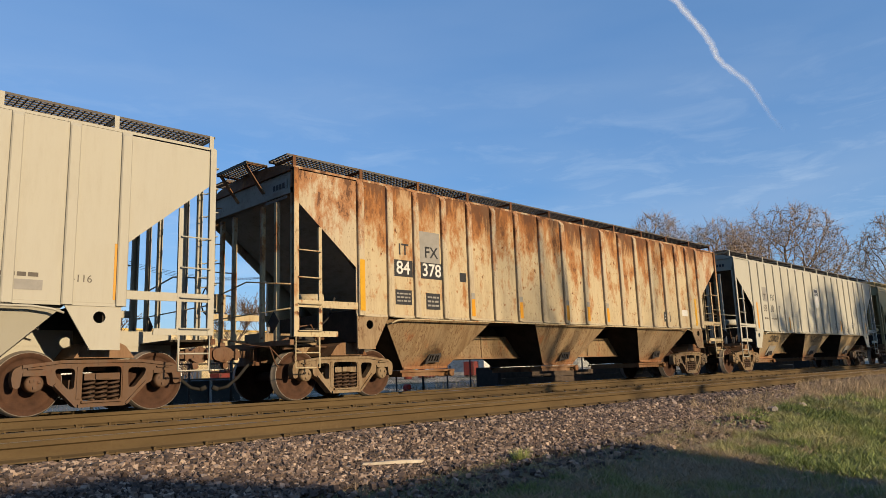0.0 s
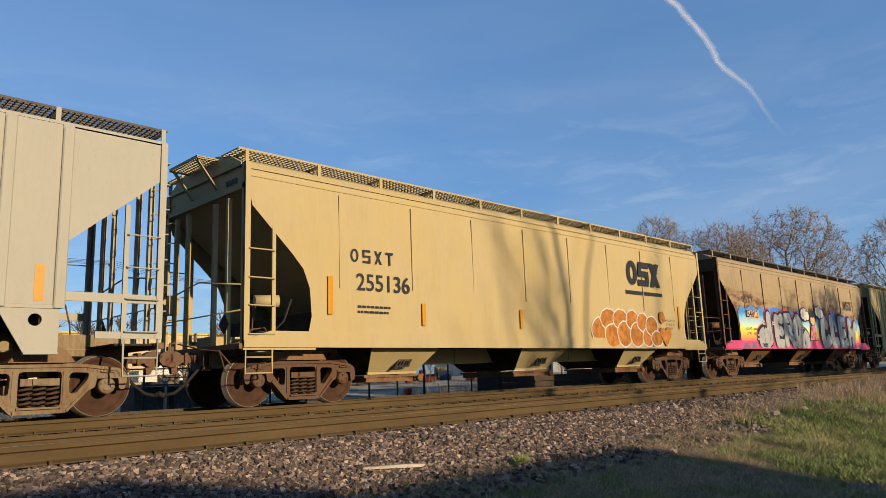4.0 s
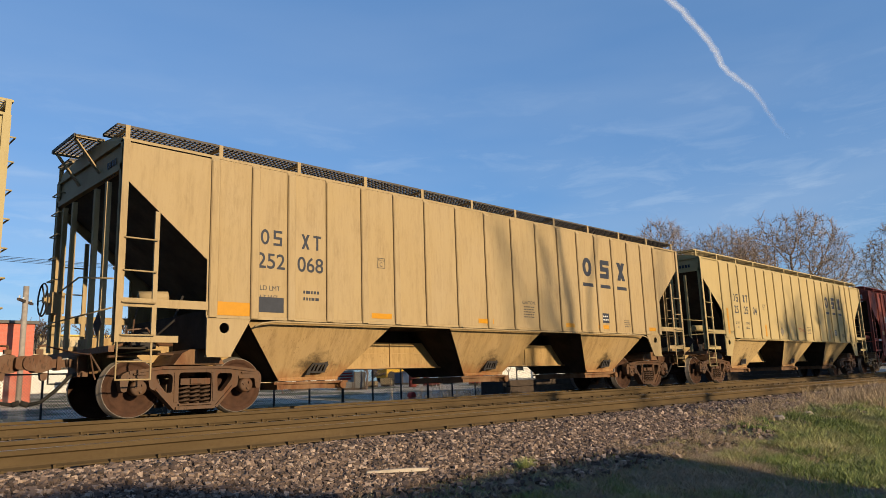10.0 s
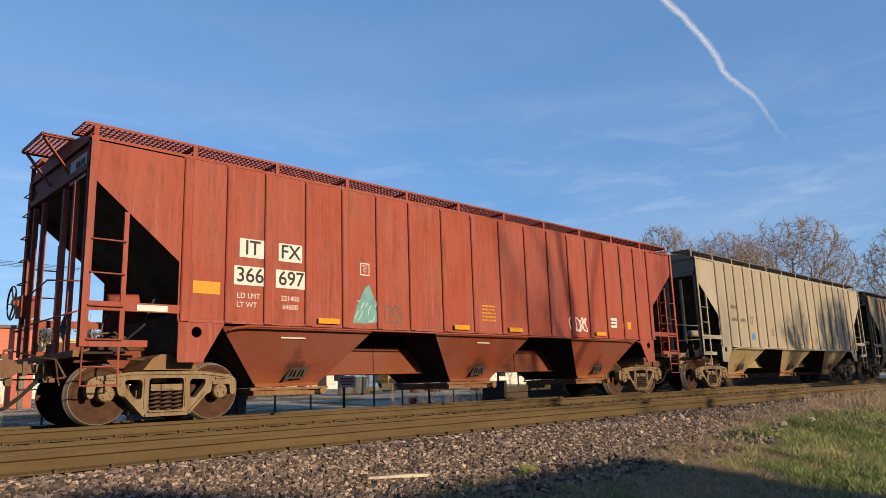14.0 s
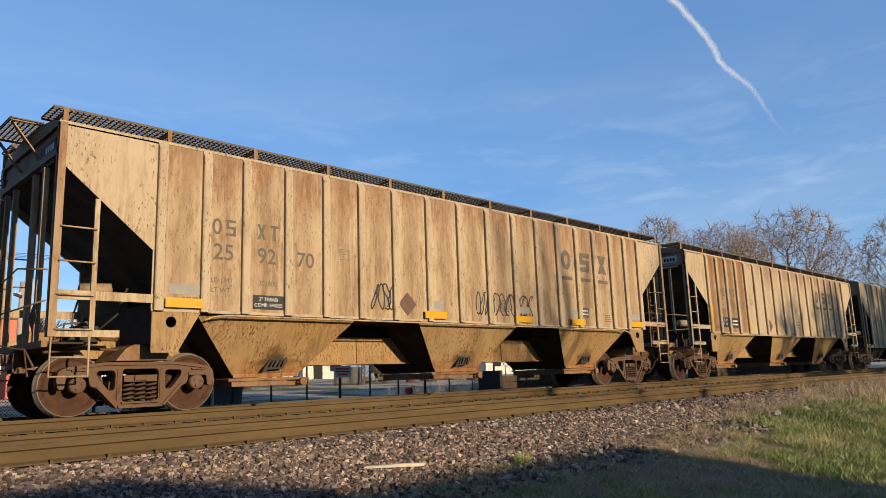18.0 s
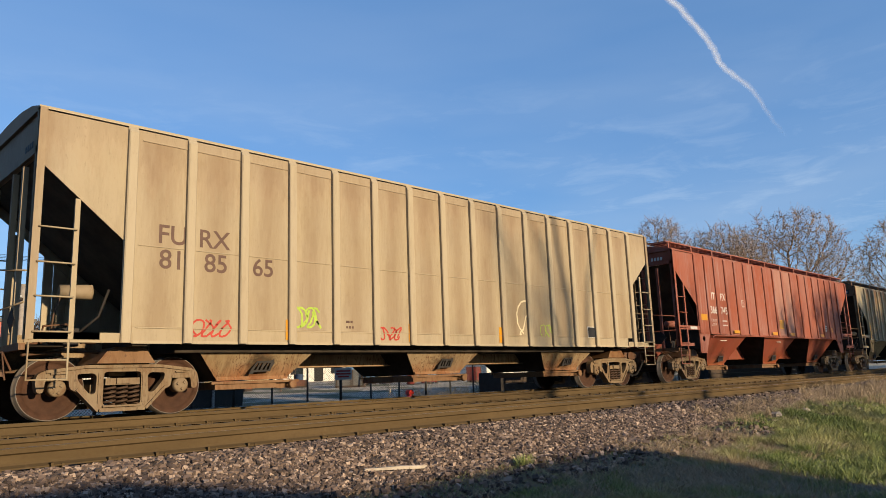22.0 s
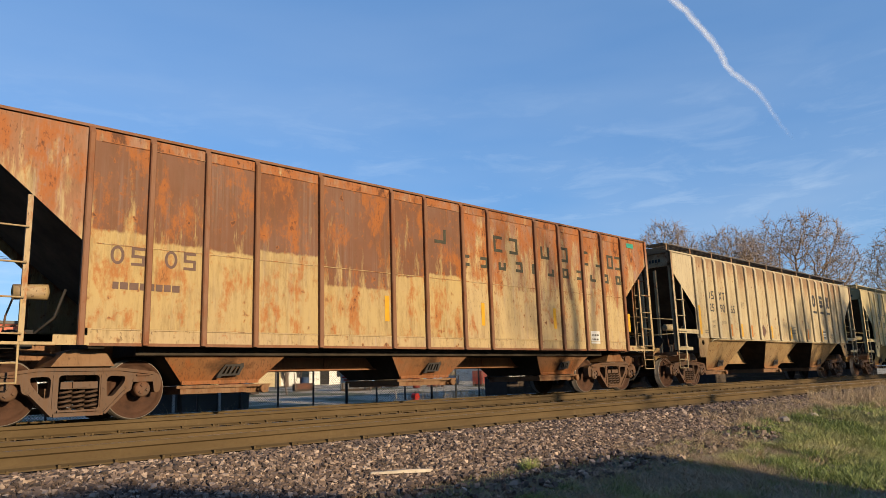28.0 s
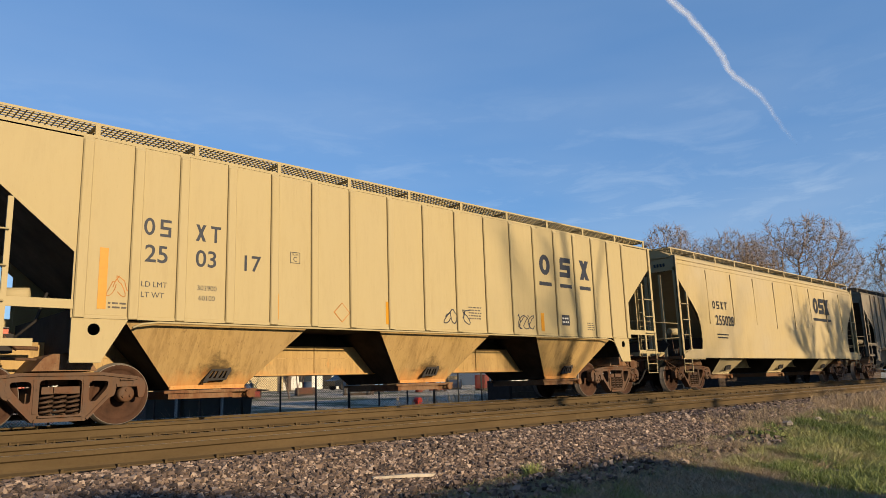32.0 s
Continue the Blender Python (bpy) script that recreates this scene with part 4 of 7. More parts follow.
def mat_ground():
    mat, n, l, b = nodes_of("soil_and_gravel")
    v = mapped(n, l)
    f, g = noise_node(n, l, v, 0.5, 6), noise_node(n, l, v, 14, 5)
    sep = n.new("ShaderNodeSeparateXYZ")
    l.new(v, sep.inputs[0])
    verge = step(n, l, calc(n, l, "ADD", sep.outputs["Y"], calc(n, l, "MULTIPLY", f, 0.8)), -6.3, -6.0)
    lot = step(n, l, calc(n, l, "ADD", sep.outputs["Y"], calc(n, l, "MULTIPLY", f, 3.0)), 5.0, 6.6)
    soil = blend(n, l, step(n, l, g, 0.3, 0.7), (0.028, 0.025, 0.013), (0.105, 0.088, 0.047))
    # bed under the ballast, near black: gap shade between stones as colour
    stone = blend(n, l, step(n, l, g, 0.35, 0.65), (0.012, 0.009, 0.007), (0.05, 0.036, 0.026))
    grit = blend(n, l, step(n, l, g, 0.3, 0.7), (0.27, 0.225, 0.165), (0.45, 0.385, 0.30))
    grit = blend(n, l, step(n, l, noise_node(n, l, v, 0.22, 5), 0.50, 0.56), grit, blend(n, l, step(n, l, g, 0.35, 0.65), (0.045, 0.05, 0.022), (0.12, 0.115, 0.055)))
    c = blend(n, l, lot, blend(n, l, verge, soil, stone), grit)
    l.new(c, b.inputs["Base Color"])
    b.inputs["Roughness"].default_value = 0.95
    relief(n, l, b, g, 0.6, 0.03)
    return mat


def mat_rail():
    mat, n, l, b = nodes_of("rusty_rail_steel")
    v = mapped(n, l, (0.6, 3, 3))
    f, g = noise_node(n, l, v, 2.0, 6), noise_node(n, l, mapped(n, l), 30, 4)
    c = blend(n, l, step(n, l, f, 0.3, 0.7), (0.053, 0.035, 0.0155), (0.079, 0.053, 0.025))
    c = blend(n, l, calc(n, l, "MULTIPLY", step(n, l, g, 0.5, 0.75), 0.4), c, (0.045, 0.024, 0.012))
    smear = noise_node(n, l, mapped(n, l, (3.2, 1, 0.7)), 1.6, 7, 0.65)
    c = blend(n, l, calc(n, l, "MULTIPLY", step(n, l, smear, 0.60, 0.70), 0.30), c, (0.15, 0.105, 0.055))
    l.new(c, b.inputs["Base Color"])
    b.inputs["Roughness"].default_value, b.inputs["Specular IOR Level"].default_value = 0.85, 0.15
    relief(n, l, b, g, 0.2, 0.004)
    return mat


STONE, SOIL, RAIL = mat_ballast(), mat_ground(), mat_rail()
HEAD = plain("polished_rail_head", (0.45, 0.42, 0.38), 0.35, 0.9, 0.15)
TIE = plain("creosoted_timber", (0.075, 0.055, 0.042), 0.9, 0, 0.4, 6)

xs = [-400, -120, -60, -30] + [-20 + 1.0 * i for i in range(81)] + [64, 70, 80, 100, 140, 200, 400, 900, 1800]
ys = [-400, -120, -60, -40, -30, -24, -18, -15, -13, -12, -11, -10, -9.4, -8.8, -8.2, -7.8, -7.4, -7.1, -6.8, -6.5, -6.2, -5.9, -5.6, -5, -4, -2, 0, 1.6, 2.2, 2.8, 3.6, 5, 7, 9, 12, 16, 25, 40, 60, 100, 200, 500, 1500]
b = Build()
for y in ys:
    for x in xs:
        k = 0.03 if -30 < x < 60 and -14 < y < 6 else 0.0
        b.v.append((x, y, ground_z(x, y) + k * noise.noise((x * 0.9, y * 0.9, 0))))
W = len(xs)
for j in range(len(ys) - 1):
    for i in range(W - 1):
        b.face((j * W + i, j * W + i + 1, (j + 1) * W + i + 1, (j + 1) * W + i), 0, True)
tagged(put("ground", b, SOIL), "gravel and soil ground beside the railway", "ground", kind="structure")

RAILS = {"far": (-0.755, 0.755, 0.0), "near": (-4.80, -3.29, -0.065)}
X0, X1 = -24.0, 130.0


def rail_mesh():
    prof = [(-0.075, 0.0), (0.075, 0.0), (0.075, 0.012), (0.022, 0.035), (0.010, 0.055), (0.009, 0.125), (0.036, 0.140), (0.0375, 0.178), (0.030, 0.1855), (-0.030, 0.1855), (-0.0375, 0.178), (-0.036, 0.140), (-0.009, 0.125), (-0.010, 0.055), (-0.022, 0.035), (-0.075, 0.012)]
    b = Build()
    n = 12
    b.loft([[(X0 + (X1 - X0) * i / n, y, z - 0.1855) for y, z in prof] for i in range(n + 1)], 0, False)
    k = len(prof)
    for i, f in enumerate(b.f):
        if len(f) == 4 and all(b.v[q][2] > -0.002 for q in f):
            b.m[i] = 1
    return b.mesh("rail", 2)


RM = rail_mesh()
tie_me = Build().box(-0.115, 0.115, -1.28, 1.28, -0.16, 0.0).mesh("tie")
for name, (ya, yb, zr) in RAILS.items():
    bed = tagged(empty("railway_track", pose(0, (ya + yb) / 2, zr)), "standard-gauge track of brown steel rails on timber ties", "railway track", "tracks", "structure")
    for y in (ya, yb):
        put("rail", RM, [RAIL, HEAD], bed, pose(0, y - (ya + yb) / 2, 0))
    hw = Build()
    rnd = random.Random(5)
    for i in range(150):
        x = -3.0 + i * 0.505 + rnd.uniform(-0.03, 0.03)
        put("tie", tie_me, TIE, bed, pose(x, rnd.uniform(-0.04, 0.04), -0.213, 0, 0, rnd.uniform(-1.2, 1.2)))
        for y in (ya, yb):
            c = y - (ya + yb) / 2
            hw.box(x - 0.09, x + 0.09, c - 0.17, c + 0.17, -0.212, -0.186)
            for s in (-1, 1):
                hw.box(x - 0.05 * s - 0.012, x - 0.05 * s + 0.012, c + s * 0.085 - 0.03, c + s * 0.085 + 0.03, -0.19, -0.15)
                hw.box(x + 0.14, x + 0.165, c + s * 0.05 - 0.03, c + s * 0.05 + 0.03, -0.22, -0.165)
    tagged(put("rail_anchors", hw, RAIL, bed), kind="stuff")


def stones(name, label, areas, seed, mat):
    """Loose crushed stone: small faceted lumps, one joined object."""
    rng = np.random.default_rng(seed)
    cube = np.array([(a, b, c) for c in (-1, 1) for b in (-1, 1) for a in (-1, 1)]) * 0.72
    quads = [(0, 2, 3, 1), (4, 5, 7, 6), (0, 1, 5, 4), (2, 6, 7, 3), (0, 4, 6, 2), (1, 3, 7, 5)]
    tri = np.array([t for a, b, c, d in quads for t in ((a, b, c), (a, c, d))])
    V, F, k = [], [], 0
    for (x0, x1, y0, y1, per, size) in areas:
        cnt = int((x1 - x0) * (y1 - y0) * per)
        px, py = rng.uniform(x0, x1, cnt), rng.uniform(y0, y1, cnt)
        for x, y in zip(px, py):
            r = size * (0.40 + 1.25 * rng.random() ** 1.5)
            p = (cube + rng.uniform(-0.42, 0.42, (8, 3))) * np.array([r * rng.uniform(0.8, 1.3), r * rng.uniform(0.7, 1.1), r * rng.uniform(0.65, 1.0)])
            a, c = rng.uniform(0, 6.28), rng.uniform(-1.2, 1.2)
            ca, sa, cc, sc = math.cos(a), math.sin(a), math.cos(c), math.sin(c)
            rot = np.array([[ca, -sa, 0], [sa, ca, 0], [0, 0, 1]]) @ np.array([[1, 0, 0], [0, cc, -sc], [0, sc, cc]])
            V.append(p @ rot.T + (x, y, ground_z(x, y) + r * 0.25 + rng.uniform(0, 0.028) * (size < 0.03)))
            F.append(tri + k)
            k += 8
    V, F = np.concatenate(V), np.concatenate(F)
    me = bpy.data.meshes.new(name)
    me.vertices.add(len(V)), me.loops.add(len(F) * 3), me.polygons.add(len(F))
    me.vertices.foreach_set("co", V.ravel())
    me.loops.foreach_set("vertex_index", F.ravel().astype(np.int32))
    me.polygons.foreach_set("loop_start", np.arange(0, len(F) * 3, 3, dtype=np.int32))
    me.update(calc_edges=True)
    me.shade_flat()
    me.materials.append(mat)
    return tagged(new(name, me), label, "ballast", kind="stuff")


stones("track_ballast", "brown and grey crushed-stone ballast on the track shoulder", [
    (0.6, 12, -6.7, -5.0, 2900, 0.0205), (12, 24, -6.5, -5.0, 900, 0.029), (24, 45, -6.3, -5.0, 150, 0.05),
    (0.6, 20, -7.6, -6.7, 110, 0.026), (0.6, 30, -3.2, -0.85, 60, 0.035), (0.6, 30, 0.9, 3.5, 60, 0.035)], 11, STONE)


# ---- the train: twenty covered hopper cars ----
TAN, CREAM = (0.66, 0.50, 0.25), (0.68, 0.60, 0.46)
FIRST = [-11.73, 6.87, 25.49, 43.95, 62.07, 80.10, 98.70, 117.36, 135.97, 154.69, 173.27, 191.92, 210.51, 228.57, 247.21, 265.86, 284.08, 302.80, 321.43, 339.6]

p = paint("grey_white_paint", (0.64, 0.60, 0.49), 1, rust=0.02, streak=0.06, speck=0.02)
c0 = hopper_car(FIRST[0], "ribbed", p, "pale grey ribbed covered hopper car with amber reflector strips", zb=1.55)
p = paint("rusted_cream_paint", (0.74, 0.60, 0.37), 2, rust=0.66, streak=0.2, rust_top=0.06, speck=0.3, crown=0.9, spots=1.0, rustcol=(0.205, 0.078, 0.020), darkrust=(0.058, 0.028, 0.016))
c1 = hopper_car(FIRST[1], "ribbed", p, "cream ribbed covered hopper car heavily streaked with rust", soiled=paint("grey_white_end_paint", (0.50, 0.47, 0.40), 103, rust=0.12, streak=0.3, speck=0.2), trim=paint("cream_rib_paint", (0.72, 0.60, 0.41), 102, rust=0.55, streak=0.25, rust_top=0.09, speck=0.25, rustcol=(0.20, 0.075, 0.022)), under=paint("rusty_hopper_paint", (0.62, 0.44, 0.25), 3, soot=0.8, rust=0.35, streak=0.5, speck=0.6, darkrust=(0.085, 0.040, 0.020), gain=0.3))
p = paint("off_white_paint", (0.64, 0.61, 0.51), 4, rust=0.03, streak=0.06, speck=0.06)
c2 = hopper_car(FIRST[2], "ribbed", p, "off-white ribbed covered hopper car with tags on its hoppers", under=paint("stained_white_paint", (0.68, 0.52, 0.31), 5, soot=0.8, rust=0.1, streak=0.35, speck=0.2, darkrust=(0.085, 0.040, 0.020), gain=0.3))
p = paint("tan_smooth_paint", (0.76, 0.59, 0.28), 6, rust=0.02, streak=0.07, speck=0.02, fade=0.35, chalk=0.35)
c3 = hopper_car(FIRST[3], "smooth", p, "tan smooth-sided covered hopper car with orange bubble graffiti", L=16.7, board=p)
p = paint("sooted_tan_paint", (0.60, 0.455, 0.27), 7, rust=0.05, streak=0.2, rust_top=0.0, wash=0.95, rustcol=(0.13, 0.062, 0.026), darkrust=(0.09, 0.042, 0.02), speck=0.1)
c4 = hopper_car(FIRST[4], "smooth", p, "brown-stained tan covered hopper car with a colourful spray-painted mural", L=16.7, soiled=paint("sooty_brown_end_paint", (0.17, 0.105, 0.062), 207, rust=0.3, streak=0.5, speck=0.2, darkrust=(0.02, 0.014, 0.010)), gear=paint("rusty_brown_ladder_paint", (0.26, 0.13, 0.075), 107, rust=0.4, streak=0.4, speck=0.3))
p = paint("clean_tan_paint", (0.71, 0.57, 0.28), 8, rust=0.0, streak=0.07, speck=0.02, fade=0.1)
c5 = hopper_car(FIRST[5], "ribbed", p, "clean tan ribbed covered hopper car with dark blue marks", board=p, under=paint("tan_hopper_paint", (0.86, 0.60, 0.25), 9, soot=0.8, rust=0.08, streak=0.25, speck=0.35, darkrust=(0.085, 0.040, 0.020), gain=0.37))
p = paint("dusty_tan_paint", (0.64, 0.47, 0.24), 10, rust=0.02, streak=0.18, speck=0.03)
c6 = hopper_car(FIRST[6], "ribbed", p, "dust-streaked tan ribbed covered hopper car", under=paint("dusty_hopper_paint", (0.78, 0.52, 0.22), 11, soot=0.8, rust=0.06, streak=0.3, speck=0.2, darkrust=(0.085, 0.040, 0.020), gain=0.37))
p = paint("clean_tan_paint", (0.72, 0.55, 0.26), 12, rust=0.0, streak=0.06, speck=0.02, fade=0.12)
c7 = hopper_car(FIRST[7], "ribbed", p, "clean tan ribbed covered hopper car with amber strips", board=p, under=paint("tan_hopper_paint", (0.88, 0.62, 0.28), 13, soot=0.8, rust=0.08, streak=0.2, speck=0.3, darkrust=(0.085, 0.040, 0.020), gain=0.37))
p = paint("red_oxide_paint", (0.46, 0.095, 0.056), 14, rust=0.0, streak=0.30, grime=(0.05, 0.018, 0.015), speck=0.03, fade=0.2, chalk=0.3)
c8 = hopper_car(FIRST[8], "ribbed", p, "red oxide ribbed covered hopper car with white number panels", under=paint("red_hopper_paint", (0.32, 0.066, 0.032), 15, soot=0.8, rust=0.05, streak=0.3, speck=0.2, darkrust=(0.085, 0.040, 0.020), gain=0.37), board=p)
p = paint("faded_grey_tan_paint", (0.52, 0.455, 0.345), 16, rust=0.0, streak=0.15, speck=0.04, fade=0.4, haze=0.22)
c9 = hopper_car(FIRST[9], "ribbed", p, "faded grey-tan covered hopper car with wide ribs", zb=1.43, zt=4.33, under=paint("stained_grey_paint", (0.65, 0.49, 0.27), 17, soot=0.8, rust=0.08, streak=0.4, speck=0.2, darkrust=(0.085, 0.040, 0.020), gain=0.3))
p = paint("weathered_tan_paint", (0.70, 0.53, 0.34), 18, rust=0.16, streak=0.6, rust_top=0.03, speck=0.3, haze=0.5, crown=0.25, spots=0.3)
c10 = hopper_car(FIRST[10], "ribbed", p, "weathered tan ribbed covered hopper car with black tags", trim=paint("weathered_rib_paint", (0.66, 0.51, 0.34), 118, rust=0.18, streak=0.30, speck=0.35), under=paint("rusty_tan_hopper_paint", (0.72, 0.46, 0.20), 19, soot=0.8, rust=0.22, streak=0.45, speck=0.65, darkrust=(0.085, 0.040, 0.020), gain=0.3))
p = paint("stained_tan_paint", (0.70, 0.57, 0.39), 20, rust=0.22, streak=0.35, rust_top=0.05, speck=0.3, haze=0.2, crown=0.35, spots=0.4)
c11 = hopper_car(FIRST[11], "ribbed", p, "tan ribbed covered hopper car with brown stains at one end", trim=paint("stained_rib_paint", (0.64, 0.5, 0.33), 120, rust=0.18, streak=0.28, speck=0.2), stained=(0, 4, paint("brown_stained_paint", (0.60, 0.42, 0.25), 220, rust=0.5, streak=0.6, rust_top=0.06, speck=0.2, haze=0.75, rustcol=(0.15, 0.066, 0.026), darkrust=(0.085, 0.045, 0.026))), under=paint("rusty_tan_hopper_paint", (0.72, 0.48, 0.21), 21, soot=0.8, rust=0.25, streak=0.45, speck=0.65, darkrust=(0.085, 0.040, 0.020), gain=0.3))
p = paint("grey_tan_panel_paint", (0.60, 0.485, 0.315), 22, rust=0.0, streak=0.14, speck=0.08, fade=0.25, haze=0.34, crown=0.12)
c12 = hopper_car(FIRST[12], "panel", p, "grey-tan deep-sided covered hopper car with scrawled tags", zb=1.10, zt=4.40, L=16.5, rib_xs=[1.30 + 0.94 * i for i in range(16)], boards=False, trim=paint("grey_tan_rib_paint", (0.66, 0.545, 0.37), 122, rust=0.0, streak=0.12, speck=0.06), under=paint("rusty_panel_hopper_paint", (0.62, 0.44, 0.24), 222, soot=0.8, rust=0.3, streak=0.5, speck=0.6, darkrust=(0.085, 0.040, 0.020), gain=0.33))
p = paint("bright_red_oxide_paint", (0.475, 0.128, 0.066), 23, rust=0.0, streak=0.26, grime=(0.10, 0.03, 0.022), speck=0.04, fade=0.4, chalk=0.9)
c13 = hopper_car(FIRST[13], "ribbed", p, "faded red ribbed covered hopper car with a pale streak", board=p, stained=(8, 10, paint("chalky_red_paint", (0.56, 0.26, 0.19), 123, rust=0.0, streak=0.2, grime=(0.16, 0.05, 0.03), fade=0.4, chalk=0.8)), under=paint("red_hopper_paint", (0.38, 0.072, 0.034), 24, soot=0.8, rust=0.05, streak=0.3, speck=0.2, darkrust=(0.085, 0.040, 0.020), gain=0.37))
p = paint("blotched_tan_paint", (0.76, 0.61, 0.37), 25, rust=0.30, streak=0.7, rust_top=0.03, speck=0.5, haze=0.58, crown=0.55, spots=0.9, darkrust=(0.10, 0.065, 0.045))
c14 = hopper_car(FIRST[14], "ribbed", p, "tan ribbed covered hopper car blotched with brown", trim=paint("blotched_rib_paint", (0.72, 0.59, 0.37), 125, rust=0.14, streak=0.20, speck=0.25), under=paint("rusty_tan_hopper_paint", (0.73, 0.49, 0.21), 26, soot=0.8, rust=0.15, streak=0.4, speck=0.7, darkrust=(0.085, 0.040, 0.020), gain=0.3))
p = paint("rusted_brown_yellow_paint", (0.42, 0.185, 0.085), 27, rust=0.60, streak=0.36, rust_top=0.05, speck=0.3, spots=0.8, fade=0.3, low=(0.68, 0.50, 0.24), cover=0.66, rustcol=(0.21, 0.068, 0.017), darkrust=(0.050, 0.023, 0.014), chalk=0.6)
c15 = hopper_car(FIRST[15], "panel", p, "brown and yellow covered hopper car covered with rust", zb=1.10, zt=4.30, L=16.8, rib_xs=[1.3, 2.2, 3.1, 4.0, 5.3, 7.0, 7.9, 9.0, 9.85, 11.55, 12.5, 13.5, 14.4, 15.4], rib_w=0.09, boards=False, trim=paint("rusted_rib_paint", (0.33, 0.145, 0.07), 127, rust=0.5, streak=0.4, rustcol=(0.13, 0.045, 0.018)), stained=(0, 7, paint("brown_over_yellow_paint", (0.25, 0.105, 0.052), 227, rust=0.54, streak=0.4, rust_top=0.0, spots=0.85, low=(0.66, 0.475, 0.20), cover=0.92, rustcol=(0.22, 0.072, 0.016), darkrust=(0.055, 0.026, 0.016), chalk=0.3)), under=paint("rusty_hopper_paint", (0.52, 0.24, 0.10), 28, soot=0.8, rust=0.4, streak=0.5, speck=0.6, darkrust=(0.085, 0.040, 0.020), gain=0.3))
p = paint("chalky_tan_paint", (0.76, 0.62, 0.37), 29, rust=0.22, streak=0.35, speck=0.25, fade=0.25, haze=0.22, crown=0.45, spots=0.9)
c16 = hopper_car(FIRST[16], "ribbed", p, "chalky tan ribbed covered hopper car with rust spots", trim=paint("chalky_rib_paint", (0.72, 0.59, 0.37), 129, rust=0.14, streak=0.22, speck=0.25, fade=0.3), under=paint("rusty_tan_hopper_paint", (0.68, 0.45, 0.21), 30, soot=0.8, rust=0.25, streak=0.5, speck=0.55, darkrust=(0.085, 0.040, 0.020), gain=0.3))
p = paint("clean_tan_paint", (0.71, 0.57, 0.30), 31, rust=0.0, streak=0.06, speck=0.03, fade=0.1)
c17 = hopper_car(FIRST[17], "ribbed", p, "clean tan ribbed covered hopper car with small tags", board=p, under=paint("orange_stained_hopper_paint", (0.86, 0.57, 0.22), 32, soot=0.8, rust=0.22, streak=0.3, speck=0.2, darkrust=(0.085, 0.040, 0.020), gain=0.37, rustcol=(0.5, 0.2, 0.05)))
p = paint("pale_tan_smooth_paint", (0.73, 0.57, 0.29), 33, rust=0.0, streak=0.10, speck=0.02, fade=0.5)
c18 = hopper_car(FIRST[18], "smooth", p, "pale tan smooth-sided covered hopper car", L=16.7, board=p)
p = paint("dull_grey_paint", (0.40, 0.34, 0.25), 34, rust=0.1, streak=0.35)
c19 = hopper_car(FIRST[19], "ribbed", p, "dull grey ribbed covered hopper car")


# ---- what is painted on the cars ----
def mat_mural():
    mat, n, l, b = nodes_of("rainbow_spray_paint")
    sep = n.new("ShaderNodeSeparateXYZ")
    v = mapped(n, l)
    l.new(v, sep.inputs[0])
    z = calc(n, l, "ADD", sep.outputs["Z"], calc(n, l, "MULTIPLY", noise_node(n, l, v, 1.6, 4), 0.16))
    r = n.new("ShaderNodeValToRGB")
    l.new(step(n, l, z, 1.0, 2.7), r.inputs[0])
    e = r.color_ramp.elements
    e[0].color, e[1].color = (0.465, 0.038, 0.150, 1), (0.015, 0.128, 0.413, 1)
    for p, c in ((0.20, (0.510, 0.053, 0.150)), (0.30, (0.562, 0.210, 0.038)), (0.40, (0.585, 0.390, 0.045)), (0.50, (0.525, 0.510, 0.090)), (0.58, (0.315, 0.450, 0.450)), (0.72, (0.150, 0.338, 0.465)), (0.80, (0.022, 0.165, 0.435))):
        e.new(p).color = (*c, 1)
    f = noise_node(n, l, mapped(n, l, (1, 1, 6)), 3, 5)
    c = blend(n, l, calc(n, l, "MULTIPLY", step(n, l, f, 0.5, 0.75), 0.35), r.outputs[0], (0.45, 0.33, 0.22))
    l.new(c, b.inputs["Base Color"])
    b.inputs["Roughness"].default_value = 0.6
    return mat


MURAL = mat_mural()


def blob(cx, cz, rx, rz, seed=0, k=18, rough=0.06):
    rnd = random.Random(seed)
    return [(cx + rx * math.cos(6.2832 * i / k) * (1 + rnd.uniform(-rough, rough)), cz + rz * math.sin(6.2832 * i / k) * (1 + rnd.uniform(-rough, rough))) for i in range(k)][::-1]


def end_number(car, mat, patch=None, zt=4.2):
    """Small number on the end sheet, unreadable at this size: bars."""
    if patch:
        put("end_patch", Build().box(0.036, 0.04, -1.30, -0.55, 3.66, 4.04), patch, car)
    b = Build()
    for row, k in ((3.92, 4), (3.76, 6)):
        for i in range(k):
            y = -1.22 + i * 0.105
            b.box(0.030, 0.034, y, y + 0.07, row - 0.05, row + 0.05)
    put("small_print", b, mat, car)


